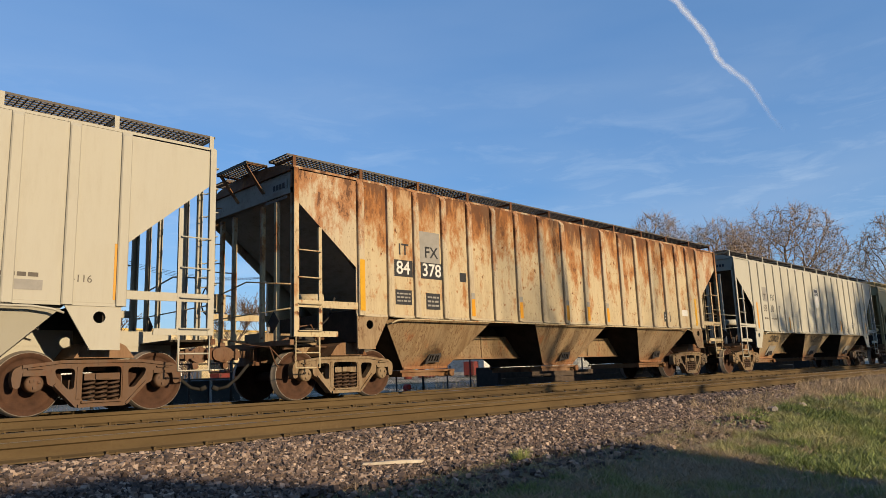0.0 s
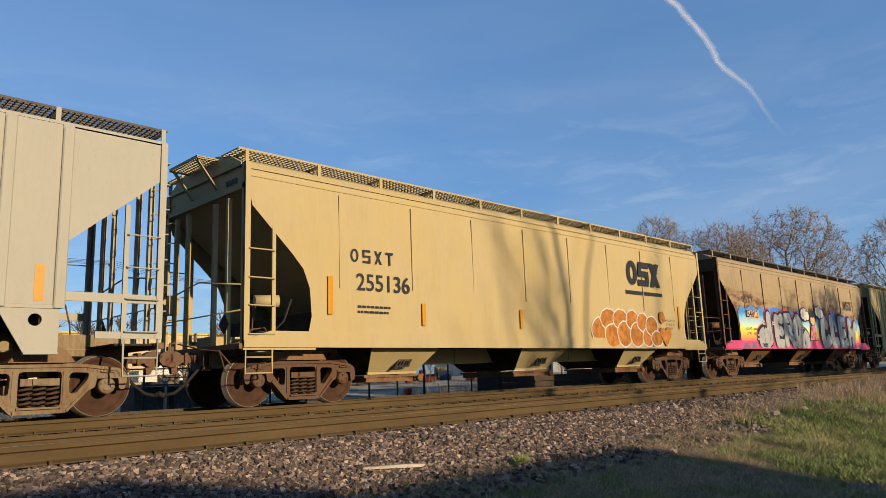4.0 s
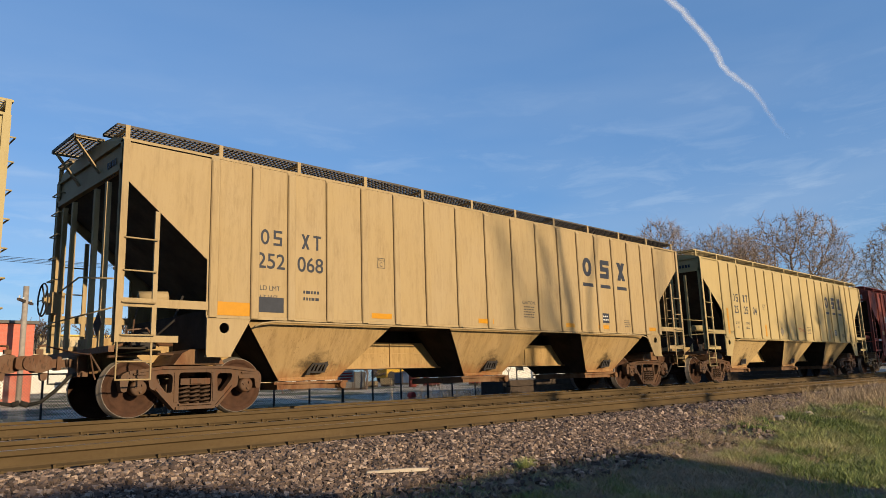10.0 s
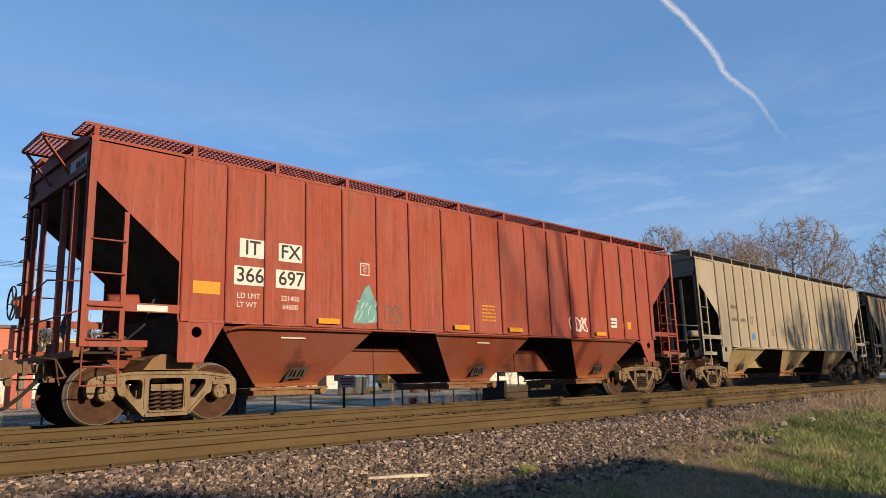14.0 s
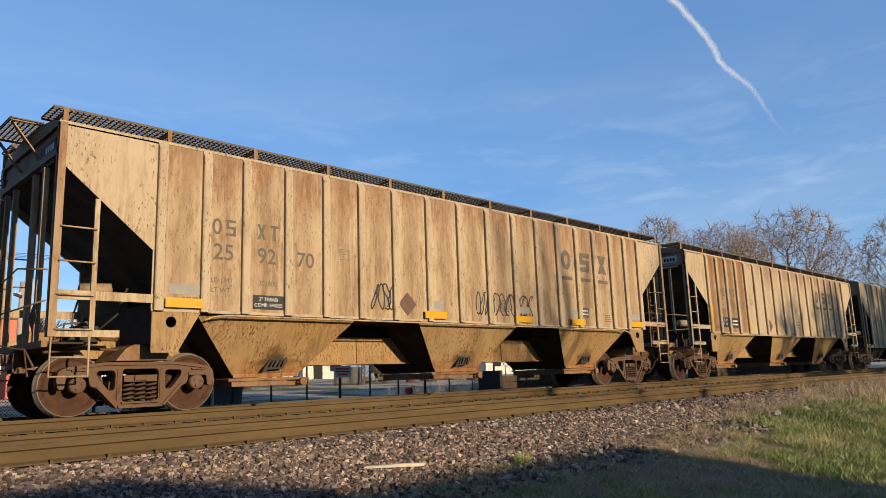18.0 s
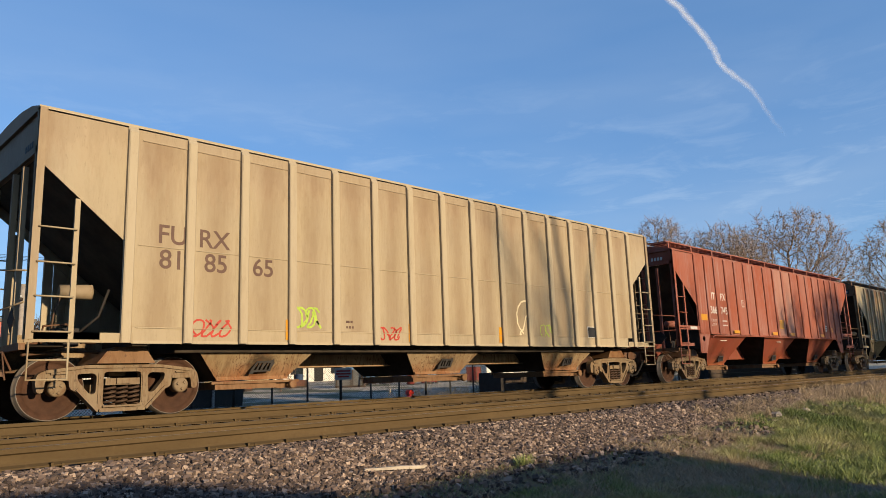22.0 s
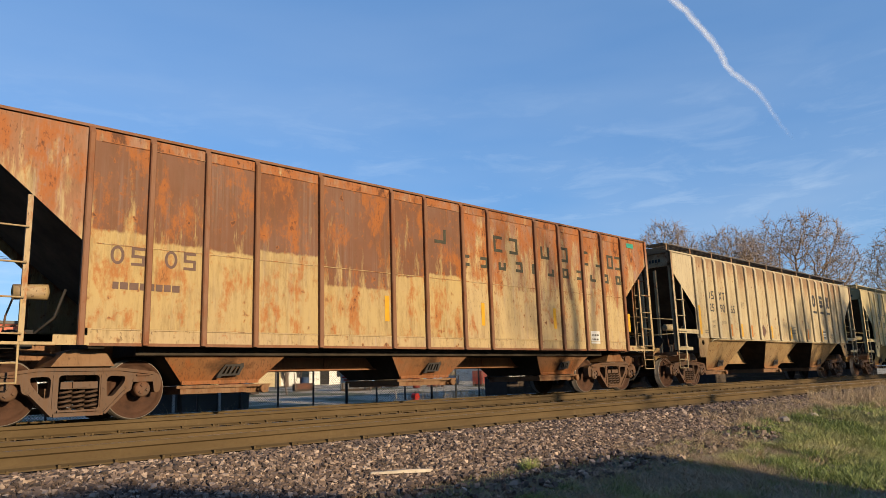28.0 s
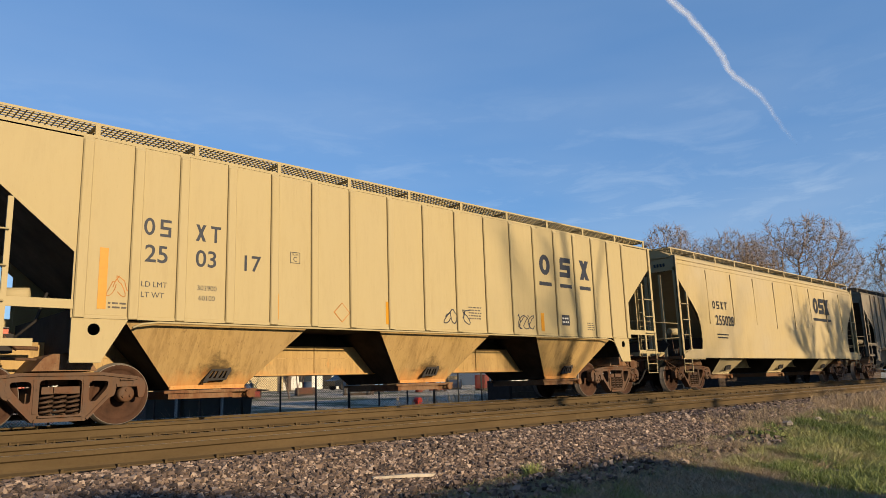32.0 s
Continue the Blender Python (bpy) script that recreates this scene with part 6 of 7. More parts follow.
p8, p13 = c8.children[0].material_slots[0].material, c13.children[0].material_slots[0].material
red_marks(c8, ("366", "697"), True)
outline(c8, [(4.75, 1.62), (5.10, 1.62), (5.35, 1.66), (5.30, 2.05), (5.15, 2.38), (5.05, 2.30), (4.85, 1.95)], TEAL, "graffiti_fill", FACE)
scrawl(c8, 5.05, 1.85, 0.5, 0.4, WHITE, 21, 3, 0.012), scrawl(c8, 5.75, 1.82, 0.45, 0.34, FADED, 22, 3, 0.02), scrawl(c8, 11.95, 1.85, 0.75, 0.34, WHITE, 23, 5, 0.035)
red_marks(c13, ("366", "745"), False)
letters(c9, "27", 4.05, 2.36, 0.29, FADED), bars(c9, 2.6, 2.80, 0.5, 0.26, 1, FADED), bars(c9, 2.6, 2.36, 0.5, 0.26, 1, FADED), bars(c9, 3.3, 2.36, 0.45, 0.26, 1, FADED)
stripes(c9, [4.55, 7.1, 9.75, 12.2, 15.5], AMBER, 1.48, 1.92), plate(c9, 12.65, 1.82, 0.4, 0.26, NAVY, "label_plate"), bars(c9, 12.65, 1.82, 0.3, 0.18, 2, WHITE, "small_print", FACE - 0.004)
outline(c9, blob(4.05, 1.80, 0.22, 0.12, 4, 14, 0.3), BLUE, "graffiti_fill"), scrawl(c9, 7.6, 2.1, 0.4, 0.45, FADED, 31, 2, 0.016), scrawl(c9, 10.3, 1.7, 0.5, 0.22, FADED, 32, 3, 0.02)
bars(c9, 8.7, 1.6, 0.5, 0.08, 1, FADED), bars(c9, 5.9, 2.0, 0.3, 0.3, 4, FADED)
letters(c10, "201800", 3.38, 2.06, 0.085, FADED), letters(c16, "201700", 3.38, 2.06, 0.085, FADED)
standard_marks(c10, FADED, ("25", "92", "70"), None, logo_x=12.1)
for x in (1.9, 7.3, 10.2, 12.4, 15.3):
    plate(c10, x, 1.66, 0.62, 0.15, YELLOW, "reflector_strip", FACE - 0.07)
    plate(c10, x + 0.02, 1.88, 0.5, 0.16, GREYPATCH, "faded_patch")
plate(c10, 3.4, 1.74, 0.60, 0.24, BLACKPAINT, "label_plate"), letters(c10, "2\" TREAD", 3.4, 1.79, 0.062, WHITE, FACE - 0.004), letters(c10, "COMP. SHOES", 3.4, 1.69, 0.062, WHITE, FACE - 0.004)
plate(c10, 6.57, 1.86, 0.34, 0.34, BROWN, "placard", FACE, 45)
for x, w, s in ((5.95, 0.6, 51), (8.9, 0.6, 52), (9.6, 0.7, 53), (10.3, 0.6, 54)):
    scrawl(c10, x, 1.98, w, 0.5, BLACKPAINT, s, 4, 0.03)
end_number(c10, WHITE, BLACKPAINT)
standard_marks(c11, FADED, ("", "96", "13"), None, YELLOW, logo_x=12.15, data=False), stripes(c11, [1.52], YELLOW, 1.62, 2.45, 0.13, ON_RIB), stripes(c11, [4.58, 7.18, 11.72], YELLOW, 1.60, 2.02, 0.12, ON_RIB), end_number(c11, BLACKPAINT, WHITE)
letters(c11, "25", 2.56, 2.52, 0.27, GREYPATCH)
for x in (2.62, 3.42):
    plate(c11, x, 1.90, 0.50, 0.34, BLACKPAINT, "label_plate")
letters(c11, "LD LMT", 2.62, 1.97, 0.085, WHITE, FACE - 0.004), letters(c11, "LT WT", 2.62, 1.83, 0.085, WHITE, FACE - 0.004), bars(c11, 3.42, 1.90, 0.40, 0.24, 2, WHITE, "small_print", FACE - 0.004)
plate(c11, 6.56, 1.86, 0.34, 0.34, BROWN, "placard", FACE, 45)
letters(c12, "FU", 1.97, 2.74, 0.30, BROWN), letters(c12, "RX", 2.66, 2.74, 0.30, BROWN)
for body, x in (("81", 1.97), ("85", 2.70), ("65", 3.56)):
    letters(c12, body, x, 2.35, 0.30, BROWN)
stripes(c12, [1.34, 4.06, 6.9, 9.65, 15.4], AMBER, 1.15, 1.5, 0.11)
scrawl(c12, 2.65, 1.32, 0.6, 0.26, RED, 61, 4, 0.03), scrawl(c12, 6.35, 1.30, 0.55, 0.24, RED, 62, 4, 0.03), scrawl(c12, 4.45, 1.55, 0.55, 0.35, LIME, 63, 4, 0.035)
scrawl(c12, 10.5, 1.75, 0.35, 0.8, plain("cream_spray_paint", (0.62, 0.52, 0.34), 0.6), 64, 1, 0.04), scrawl(c12, 11.4, 1.45, 0.5, 0.3, LIME, 65, 3, 0.02)
plate(c12, 13.3, 1.45, 0.36, 0.30, WHITE, "label_plate"), plate(c12, 13.3, 1.45, 0.32, 0.26, BLACKPAINT, "label_plate", FACE - 0.003), bars(c12, 5.4, 1.45, 0.2, 0.2, 2, BROWN)
end_number(c12, BLACKPAINT)
letters(c6, "CAUTION:", 9.55, 2.17, 0.075, NAVY)
standard_marks(c14, BROWN, ("25", "95", "93"), None, YELLOW, logo_x=12.2), stripes(c14, [1.52, 15.62], YELLOW, 1.62, 2.42, 0.13, ON_RIB), stripes(c14, [4.58, 7.18, 9.98, 12.55], YELLOW, 1.60, 2.02, 0.12, ON_RIB), end_number(c14, WHITE, NAVY)
plate(c14, 6.65, 1.86, 0.34, 0.34, BROWN, "placard", FACE, 45)
TEAL = plain("teal_paint_patch", (0.03, 0.22, 0.16), 0.6)
OLIVE = plain("dark_olive_lettering", (0.045, 0.042, 0.026), 0.7, 0, 0.3, 10, 0)
def olive_mark(x, z, w, h, k):
    """One worn capital as two or three plain strokes."""
    b = Build().box(-w / 2, w / 2, -0.002, 0.002, -h / 2, -h / 2 + 0.07)
    if k % 3:
        b.box(-w / 2, w / 2, -0.002, 0.002, h / 2 - 0.07, h / 2)
    if k % 2:
        b.box(-w / 2, -w / 2 + 0.075, -0.002, 0.002, -h / 2 + 0.07, h / 2 - 0.07)
    if k % 4 != 1:
        b.box(w / 2 - 0.075, w / 2, -0.002, 0.002, -h / 2 + 0.07, h / 2 - 0.07)
    put("initial_bar", b, OLIVE, c15, pose(x, FACE, z))


for k, (x, w) in enumerate(((8.35, 0.34), (10.2, 0.3), (10.75, 0.3), (11.95, 0.34), (12.75, 0.3), (13.65, 0.3), (14.3, 0.3), (14.85, 0.3), (15.25, 0.3))):
    olive_mark(x, 3.50, w, 0.38, k)
for i in range(11):
    olive_mark(9.1 + i * 0.61, 3.02, 0.25, 0.25, i + 1)
plate(c15, 15.95, 4.08, 0.36, 0.13, TEAL, "paint_patch", FACE - 0.002)
stripes(c15, [6.85, 9.6, 12.2, 15.6], YELLOW, 1.6, 2.1, 0.11)
blocks(c15, 1.9, 2.4, 2, 0.2, 0.28, BROWN, 0.3), blocks(c15, 2.7, 2.4, 2, 0.2, 0.28, BROWN, 0.3), bars(c15, 2.2, 1.95, 1.0, 0.24, 1, BROWN)
plate(c15, 13.9, 1.42, 0.4, 0.32, WHITE, "label_plate"), bars(c15, 13.9, 1.42, 0.3, 0.22, 2, FADED, "small_print", FACE - 0.004), end_number(c15, WHITE)
standard_marks(c16, BLACKPAINT, ("25", "90", "65"), None, YELLOW, logo_x=12.15), stripes(c16, [1.52, 15.62], YELLOW, 1.62, 2.55, 0.13, ON_RIB), stripes(c16, [4.58, 7.18, 9.05, 12.55], YELLOW, 1.60, 2.05, 0.12, ON_RIB), stripes(c16, [3.77, 5.40, 10.87], ORANGE, 1.60, 2.02, 0.11, ON_RIB), end_number(c16, BLACKPAINT)
plate(c16, 6.60, 1.86, 0.34, 0.34, BROWN, "placard", FACE, 45)
plate(c16, 12.95, 1.84, 0.52, 0.42, GREYPATCH, "faded_patch", FACE - 0.006), plate(c16, 12.95, 1.84, 0.40, 0.30, BLACKPAINT, "label_plate", FACE - 0.009), bars(c16, 12.95, 1.84, 0.30, 0.2, 2, WHITE, "small_print", FACE - 0.012)
standard_marks(c17, NAVY, ("25", "03", "17"), [4.62, 7.1, 11.9], AMBER, logo_x=12.1, data=True), end_number(c17, NAVY)
letters(c17, "303900", 3.38, 2.06, 0.08, NAVY), letters(c17, "60100", 3.38, 1.90, 0.08, NAVY)
scrawl(c17, 9.0, 1.85, 0.75, 0.30, NAVY, 71, 4, 0.022), scrawl(c17, 11.2, 1.82, 0.7, 0.32, NAVY, 72, 4, 0.022), scrawl(c17, 2.0, 2.0, 0.25, 0.3, ORANGE, 73, 2, 0.012)
plate(c17, 6.0, 1.80, 0.26, 0.26, ORANGE, "placard", FACE, 45), plate(c17, 6.0, 1.80, 0.23, 0.23, c17.children[0].material_slots[0].material, "placard", FACE - 0.003, 45)
smooth_marks(c18, "255028", BLACKPAINT, 11.6, 3.2, 0.66)
end_number(c18, NAVY), end_number(c19, FADED)
for q in list(c18.children):
    if q.name.startswith(("owner_mark", "initial_bar")) and q.location.y > FACE - 0.03:
        q.location.y -= 0.058


# ---- beyond the far track: fence, lot and buildings ----
WIRE = plain("galvanised_wire", (0.07, 0.07, 0.07), 0.5, 0.4, 0.1, 5, 0)
POSTM = plain("black_fence_post", (0.03, 0.03, 0.03), 0.6)
fence = tagged(empty("chain_link_fence", pose(0, 7.0, 0)), "low chain-link fence with black posts beside the gravel lot", "fence")
TOP, FOOT = 0.88, -0.62
for i in range(16):
    x = 2.69 + i * 3.81
    put("post", Build().lathe([(0.045, FOOT - 0.1), (0.045, TOP + 0.12), (0.01, TOP + 0.15)], 10), POSTM, fence, pose(x, 0, 0, 90, 0, 0))
for i in range(45):
    x = 3.96 + i * 1.27
    if i % 3 != 2:
        put("line_post", Build().box(-0.022, 0.022, -0.022, 0.022, FOOT - 0.05, TOP), POSTM, fence, pose(x, 0.02, 0))
put("top_rail", Build().tube([(0, 0, TOP), (60, 0, TOP)], 0.02, 6), POSTM, fence)
b = Build()
h, s = TOP - FOOT, 0.075
for k in range(int(58 / s)):
    for d in (-1, 1):
        x0 = k * s + (h if d < 0 else 0)
        n = len(b.v)
        x1 = x0 + d * h
        b.v += [(x0 - 0.006, 0.0, FOOT), (x0 + 0.006, 0.0, FOOT), (x1 + 0.006, 0.004 * d, TOP), (x1 - 0.006, 0.004 * d, TOP)]
        b.face((n, n + 1, n + 2, n + 3))
tagged(put("wire_mesh", b, WIRE, fence), kind="stuff")
sign = tagged(empty("warning_sign", pose(14.18, 6.93, 0.65)), "white warning sign with red print wired to the fence", "sign")
put("board", Build().box(-0.34, 0.34, -0.006, 0.006, -0.19, 0.19), WHITE, sign)
for i, (w, z) in enumerate(((0.56, 0.09), (0.60, 0.0), (0.44, -0.09))):
    put("print_bar", Build().box(-w / 2, w / 2, -0.009, -0.006, z - 0.025, z + 0.025), RED, sign)


def prop(name, label, category, x, y, parts, turn=0.0, group=""):
    """A thing built of parts: (name, Build, material)."""
    z = ground_z(x, y)
    ob = tagged(empty(name, pose(x, y, z, 0, 0, turn)), label, category, group)
    for nm, bb, mat in parts:
        put(nm, bb, mat, ob)
    return ob


DUMP = plain("dark_green_grey_steel", (0.05, 0.055, 0.055), 0.7)
for x, w in ((9.1, 1.1), (10.35, 1.2), (11.55, 1.1)):
    body = Build().prism([(-w / 2 + 0.06, 0.08), (w / 2 - 0.06, 0.08), (w / 2, 0.95), (-w / 2, 0.95)][::-1], -0.55, 0.55).box(-w / 2 - 0.03, w / 2 + 0.03, -0.58, 0.58, 0.92, 0.98)
    prop("dumpster", "dark steel dumpster with a raised lid behind the fence", "dumpster", x, 10.2, [("bin", body, DUMP), ("lid", Build().box(-w / 2, w / 2, -0.62, 0.60, 0.985, 1.02, 0, Euler((radians(4), 0, 0)).to_matrix()), DUMP)] + [("foot", Build().lathe([(0.06, -0.03), (0.06, 0.03)], 10).box(-0.03, 0.03, -0.03, 0.03, 0.05, 0.1), DARK)], 0, "dumpsters")
prop("stacked_boards", "stack of weathered boards lying on the dumpsters", "lumber", 10.6, 9.5, [("board", Build().box(-1.8, 1.6, -0.10, 0.10, 1.04, 1.08), TIE), ("board", Build().box(-0.6, 2.1, 0.12, 0.30, 1.04, 1.09), GRATE), ("upright", Build().box(-1.2, -1.13, -0.05, 0.02, 0.0, 1.1), WHITE), ("upright", Build().box(0.3, 0.37, -0.05, 0.02, 0.0, 1.1), WHITE)])
HYD = plain("red_hydrant_paint", (0.55, 0.03, 0.02), 0.5)
prop("fire_hydrant", "red fire hydrant standing behind the fence", "fire hydrant", 18.2, 8.2, [("barrel", Build().box(-0.08, 0.08, -0.08, 0.08, 0, 0.5).box(-0.12, 0.12, -0.12, 0.12, 0.45, 0.52), HYD), ("bonnet", Build().prism(arc_pts(0, 0.52, 0.11, 0, 180, 8), -0.11, 0.11), HYD), ("outlet", Build().box(-0.19, 0.19, -0.05, 0.05, 0.30, 0.40), HYD)])
for tx, top in ((27.0, 4), (44.0, 5), (60.0, 5)):
    prop("tie_stack", "long dark stack of railway ties beside the fence", "railway ties", tx, 6.0, [("tie_layer", Build().box(-6.5, 6.5, -0.5, 0.5, 0.0 + 0.24 * i, 0.22 + 0.24 * i), TIE) for i in range(top)] + [("end_post", Build().box(-6.7, -6.55, -0.55, 0.55, 0, 1.15), DARK)])


def brick_wall_mat():
    mat, n, l, b = nodes_of("red_painted_brick")
    t = n.new("ShaderNodeTexBrick")
    v = mapped(n, l, (1, 1, 1))
    sw = n.new("ShaderNodeSeparateXYZ")
    cb = n.new("ShaderNodeCombineXYZ")
    l.new(v, sw.inputs[0])
    l.new(calc(n, l, "ADD", sw.outputs["X"], sw.outputs["Y"]), cb.inputs["X"])
    l.new(sw.outputs["Z"], cb.inputs["Y"])
    l.new(cb.outputs[0], t.inputs["Vector"])
    t.inputs["Scale"].default_value = 4.0
    t.inputs["Color1"].default_value, t.inputs["Color2"].default_value, t.inputs["Mortar"].default_value = (0.42, 0.10, 0.06, 1), (0.36, 0.085, 0.05, 1), (0.30, 0.14, 0.10, 1)
    l.new(t.outputs["Color"], b.inputs["Base Color"])
    b.inputs["Roughness"].default_value = 0.85
    return mat


BRICK = brick_wall_mat()
STUCCO = plain("tan_stucco", (0.50, 0.40, 0.24), 0.9)
WHITEW = plain("white_siding", (0.72, 0.70, 0.64), 0.7)
GLASS = plain("dark_window_glass", (0.02, 0.025, 0.03), 0.1, 0, 0.1, 5, 0)
ROOFM = plain("grey_shingle", (0.12, 0.11, 0.10), 0.9)
FASCIA = plain("yellow_fascia", (0.62, 0.40, 0.08), 0.6)


def building(name, label, x, y, w, dpt, h, wall, openings, roof="flat", trim=WHITEW, fascia=None):
    z = ground_z(x + w / 2, y)
    ob = tagged(empty(name, pose(x, y, z - 0.3)), label, "building")
    put("wall", Build().box(0, w, 0, dpt, 0, h + 0.3), wall, ob)
    if roof == "flat":
        put("roof", Build().box(-0.15, w + 0.15, -0.15, dpt + 0.15, h + 0.305, h + 0.45), fascia or ROOFM, ob)
    else:
        put("roof", Build().loft([[(xx, -0.5, h + 0.25), (xx, dpt / 2, h + 0.3 + dpt * 0.24), (xx, dpt + 0.5, h + 0.25), (xx, dpt + 0.5, h + 0.1), (xx, dpt / 2, h + 0.15 + dpt * 0.24), (xx, -0.5, h + 0.1)] for xx in (-0.4, w + 0.4)], 0, False), ROOFM, ob)
        put("gable", Build().poly([(0.01, 0, h + 0.2), (0.01, dpt, h + 0.2), (0.01, dpt / 2, h + 0.2 + dpt * 0.24)]).poly([(w - 0.01, 0, h + 0.2), (w - 0.01, dpt / 2, h + 0.2 + dpt * 0.24), (w - 0.01, dpt, h + 0.2)]), wall, ob)
    for (ox, oz, ow, oh, kind) in openings:
        f = put(kind, Build().box(ox - ow / 2 - 0.08, ox + ow / 2 + 0.08, -0.05, 0.01, oz - 0.08, oz).box(ox - ow / 2 - 0.08, ox + ow / 2 + 0.08, -0.05, 0.01, oz + oh, oz + oh + 0.08).box(ox - ow / 2 - 0.08, ox - ow / 2, -0.05, 0.01, oz, oz + oh).box(ox + ow / 2, ox + ow / 2 + 0.08, -0.05, 0.01, oz, oz + oh), trim, ob)
        put("pane" if kind == "window" else "leaf", Build().box(ox - ow / 2, ox + ow / 2, -0.02, -0.005, oz, oz + oh), GLASS if kind == "window" else trim, f)
    return ob


building("brick_building", "low red-painted brick building with a pale door", -2.0, 28, 12.4, 9, 3.9, BRICK, [(10.6, 0.6, 1.0, 2.1, "door"), (6.0, 1.3, 1.4, 1.2, "window"), (2.5, 1.3, 1.4, 1.2, "window")])
building("stucco_building", "long tan stucco building with a yellow fascia", 15.0, 52, 24.0, 10, 4.6, STUCCO, [(3.0, 0.4, 2.6, 2.6, "door"), (8.5, 1.3, 1.6, 1.2, "window"), (13.0, 0.4, 2.6, 2.6, "door"), (18, 1.3, 1.6, 1.2, "window")], fascia=FASCIA)
building("white_house", "white clapboard house with dark windows behind bare trees", 37.5, 54, 12.0, 9, 3.0, WHITEW, [(2.5, 1.2, 1.0, 1.3, "window"), (5.4, 1.2, 1.4, 1.3, "window"), (8.2, 0.4, 1.0, 2.1, "door"), (10.4, 1.2, 1.0, 1.3, "window")], roof="gable", trim=DARK)
building("far_white_house", "small white house seen far along the track", 60.0, 42, 9.0, 8, 2.6, WHITEW, [(2, 1.2, 1.2, 1.0, "window"), (5.5, 1.2, 1.2, 1.0, "window")], roof="gable", trim=WHITEW)
building("grey_house", "grey house beyond the lot", 78.0, 46, 12.0, 8, 3.0, plain("grey_siding", (0.35, 0.35, 0.34), 0.8), [(3, 1.2, 1.2, 1.2, "window"), (8, 1.2, 1.2, 1.2, "window")], roof="gable")

CARP = {"black": plain("black_car_paint", (0.012, 0.013, 0.016), 0.2, 0, 0.1, 5, 0), "red": plain("red_truck_paint", (0.45, 0.02, 0.02), 0.3, 0, 0.1, 5, 0), "yellow": plain("yellow_machine_paint", (0.50, 0.30, 0.03), 0.5)}


def wheel_build(x, y, r):
    bb = Build()
    rings = [[(x + q * math.cos(6.283 * i / 16), yy, r + q * math.sin(6.283 * i / 16)) for i in range(16)] for q, yy in ((r * 0.5, y - 0.11), (r, y - 0.10), (r, y + 0.10), (r * 0.5, y + 0.11))]
    return bb.loft(rings)


def parked(name, label, x, y, paint_m, body, cab, wheels, r, turn=0, extra=()):
    parts = [("body", body, paint_m), ("cab", cab, GLASS)] + [("wheel", wheel_build(wx, wy, r), DARK) for wx in wheels for wy in (-0.75, 0.75)] + list(extra)
    return prop(name, label, "vehicle", x, y, parts, turn)


sedan = Build().prism([(-2.2, 0.35), (2.2, 0.35), (2.25, 0.75), (1.5, 0.90), (0.9, 0.95), (-1.6, 0.98), (-2.2, 0.85)][::-1], -0.85, 0.85)
glass = Build().prism([(-1.7, 0.96), (1.0, 0.94), (0.4, 1.42), (-1.0, 1.45)][::-1], -0.75, 0.75)
DRIVEN = []
BLACKX, REDX, BLACK2X = 16.73, 15.49, 19.26
DRIVEN.append((parked("driven_car", "black hatchback driving along the road beyond the lot", 0, 41, CARP["black"], sedan, glass, (-1.35, 1.4), 0.32), BLACKX, 23.0))
pick = Build().prism([(-2.6, 0.45), (2.6, 0.45), (2.6, 1.0), (1.2, 1.1), (0.9, 1.7), (-0.5, 1.75), (-0.6, 1.1), (-2.6, 1.05)][::-1], -0.95, 0.95)
DRIVEN.append((parked("pickup_truck", "red pickup truck driving along the road beyond the lot", 0, 41, CARP["red"], pick, Build().box(-0.3, 0.9, -0.97, 0.97, 1.15, 1.6), (-1.6, 1.7), 0.4), REDX, 16.5))
DRIVEN.append((parked("driven_car", "black hatchback driving along the road beyond the lot", 0, 41, CARP["black"], sedan, glass, (-1.35, 1.4), 0.32), BLACK2X, 28.5))
load = Build().box(-1.6, 0.6, -0.8, 0.8, 0.5, 1.3).bar((0.5, -0.4, 1.2), (2.0, -0.4, 0.5), 0.2, 0.25).bar((0.5, 0.4, 1.2), (2.0, 0.4, 0.5), 0.2, 0.25).box(1.9, 2.5, -1.0, 1.0, 0.1, 0.7)
parked("wheel_loader", "yellow wheel loader standing on the lot", 46.5, 42.5, CARP["yellow"], load, Build().box(-0.9, 0.3, -0.6, 0.6, 1.3, 2.2), (-1.0, 0.6), 0.55)
CRATES = [plain("crate_" + nm, c, 0.7) for nm, c in (("red", (0.20, 0.04, 0.03)), ("blue", (0.05, 0.08, 0.15)), ("tan", (0.26, 0.20, 0.12)), ("grey", (0.12, 0.12, 0.12)), ("rust", (0.12, 0.05, 0.03)))]
rnd = random.Random(77)
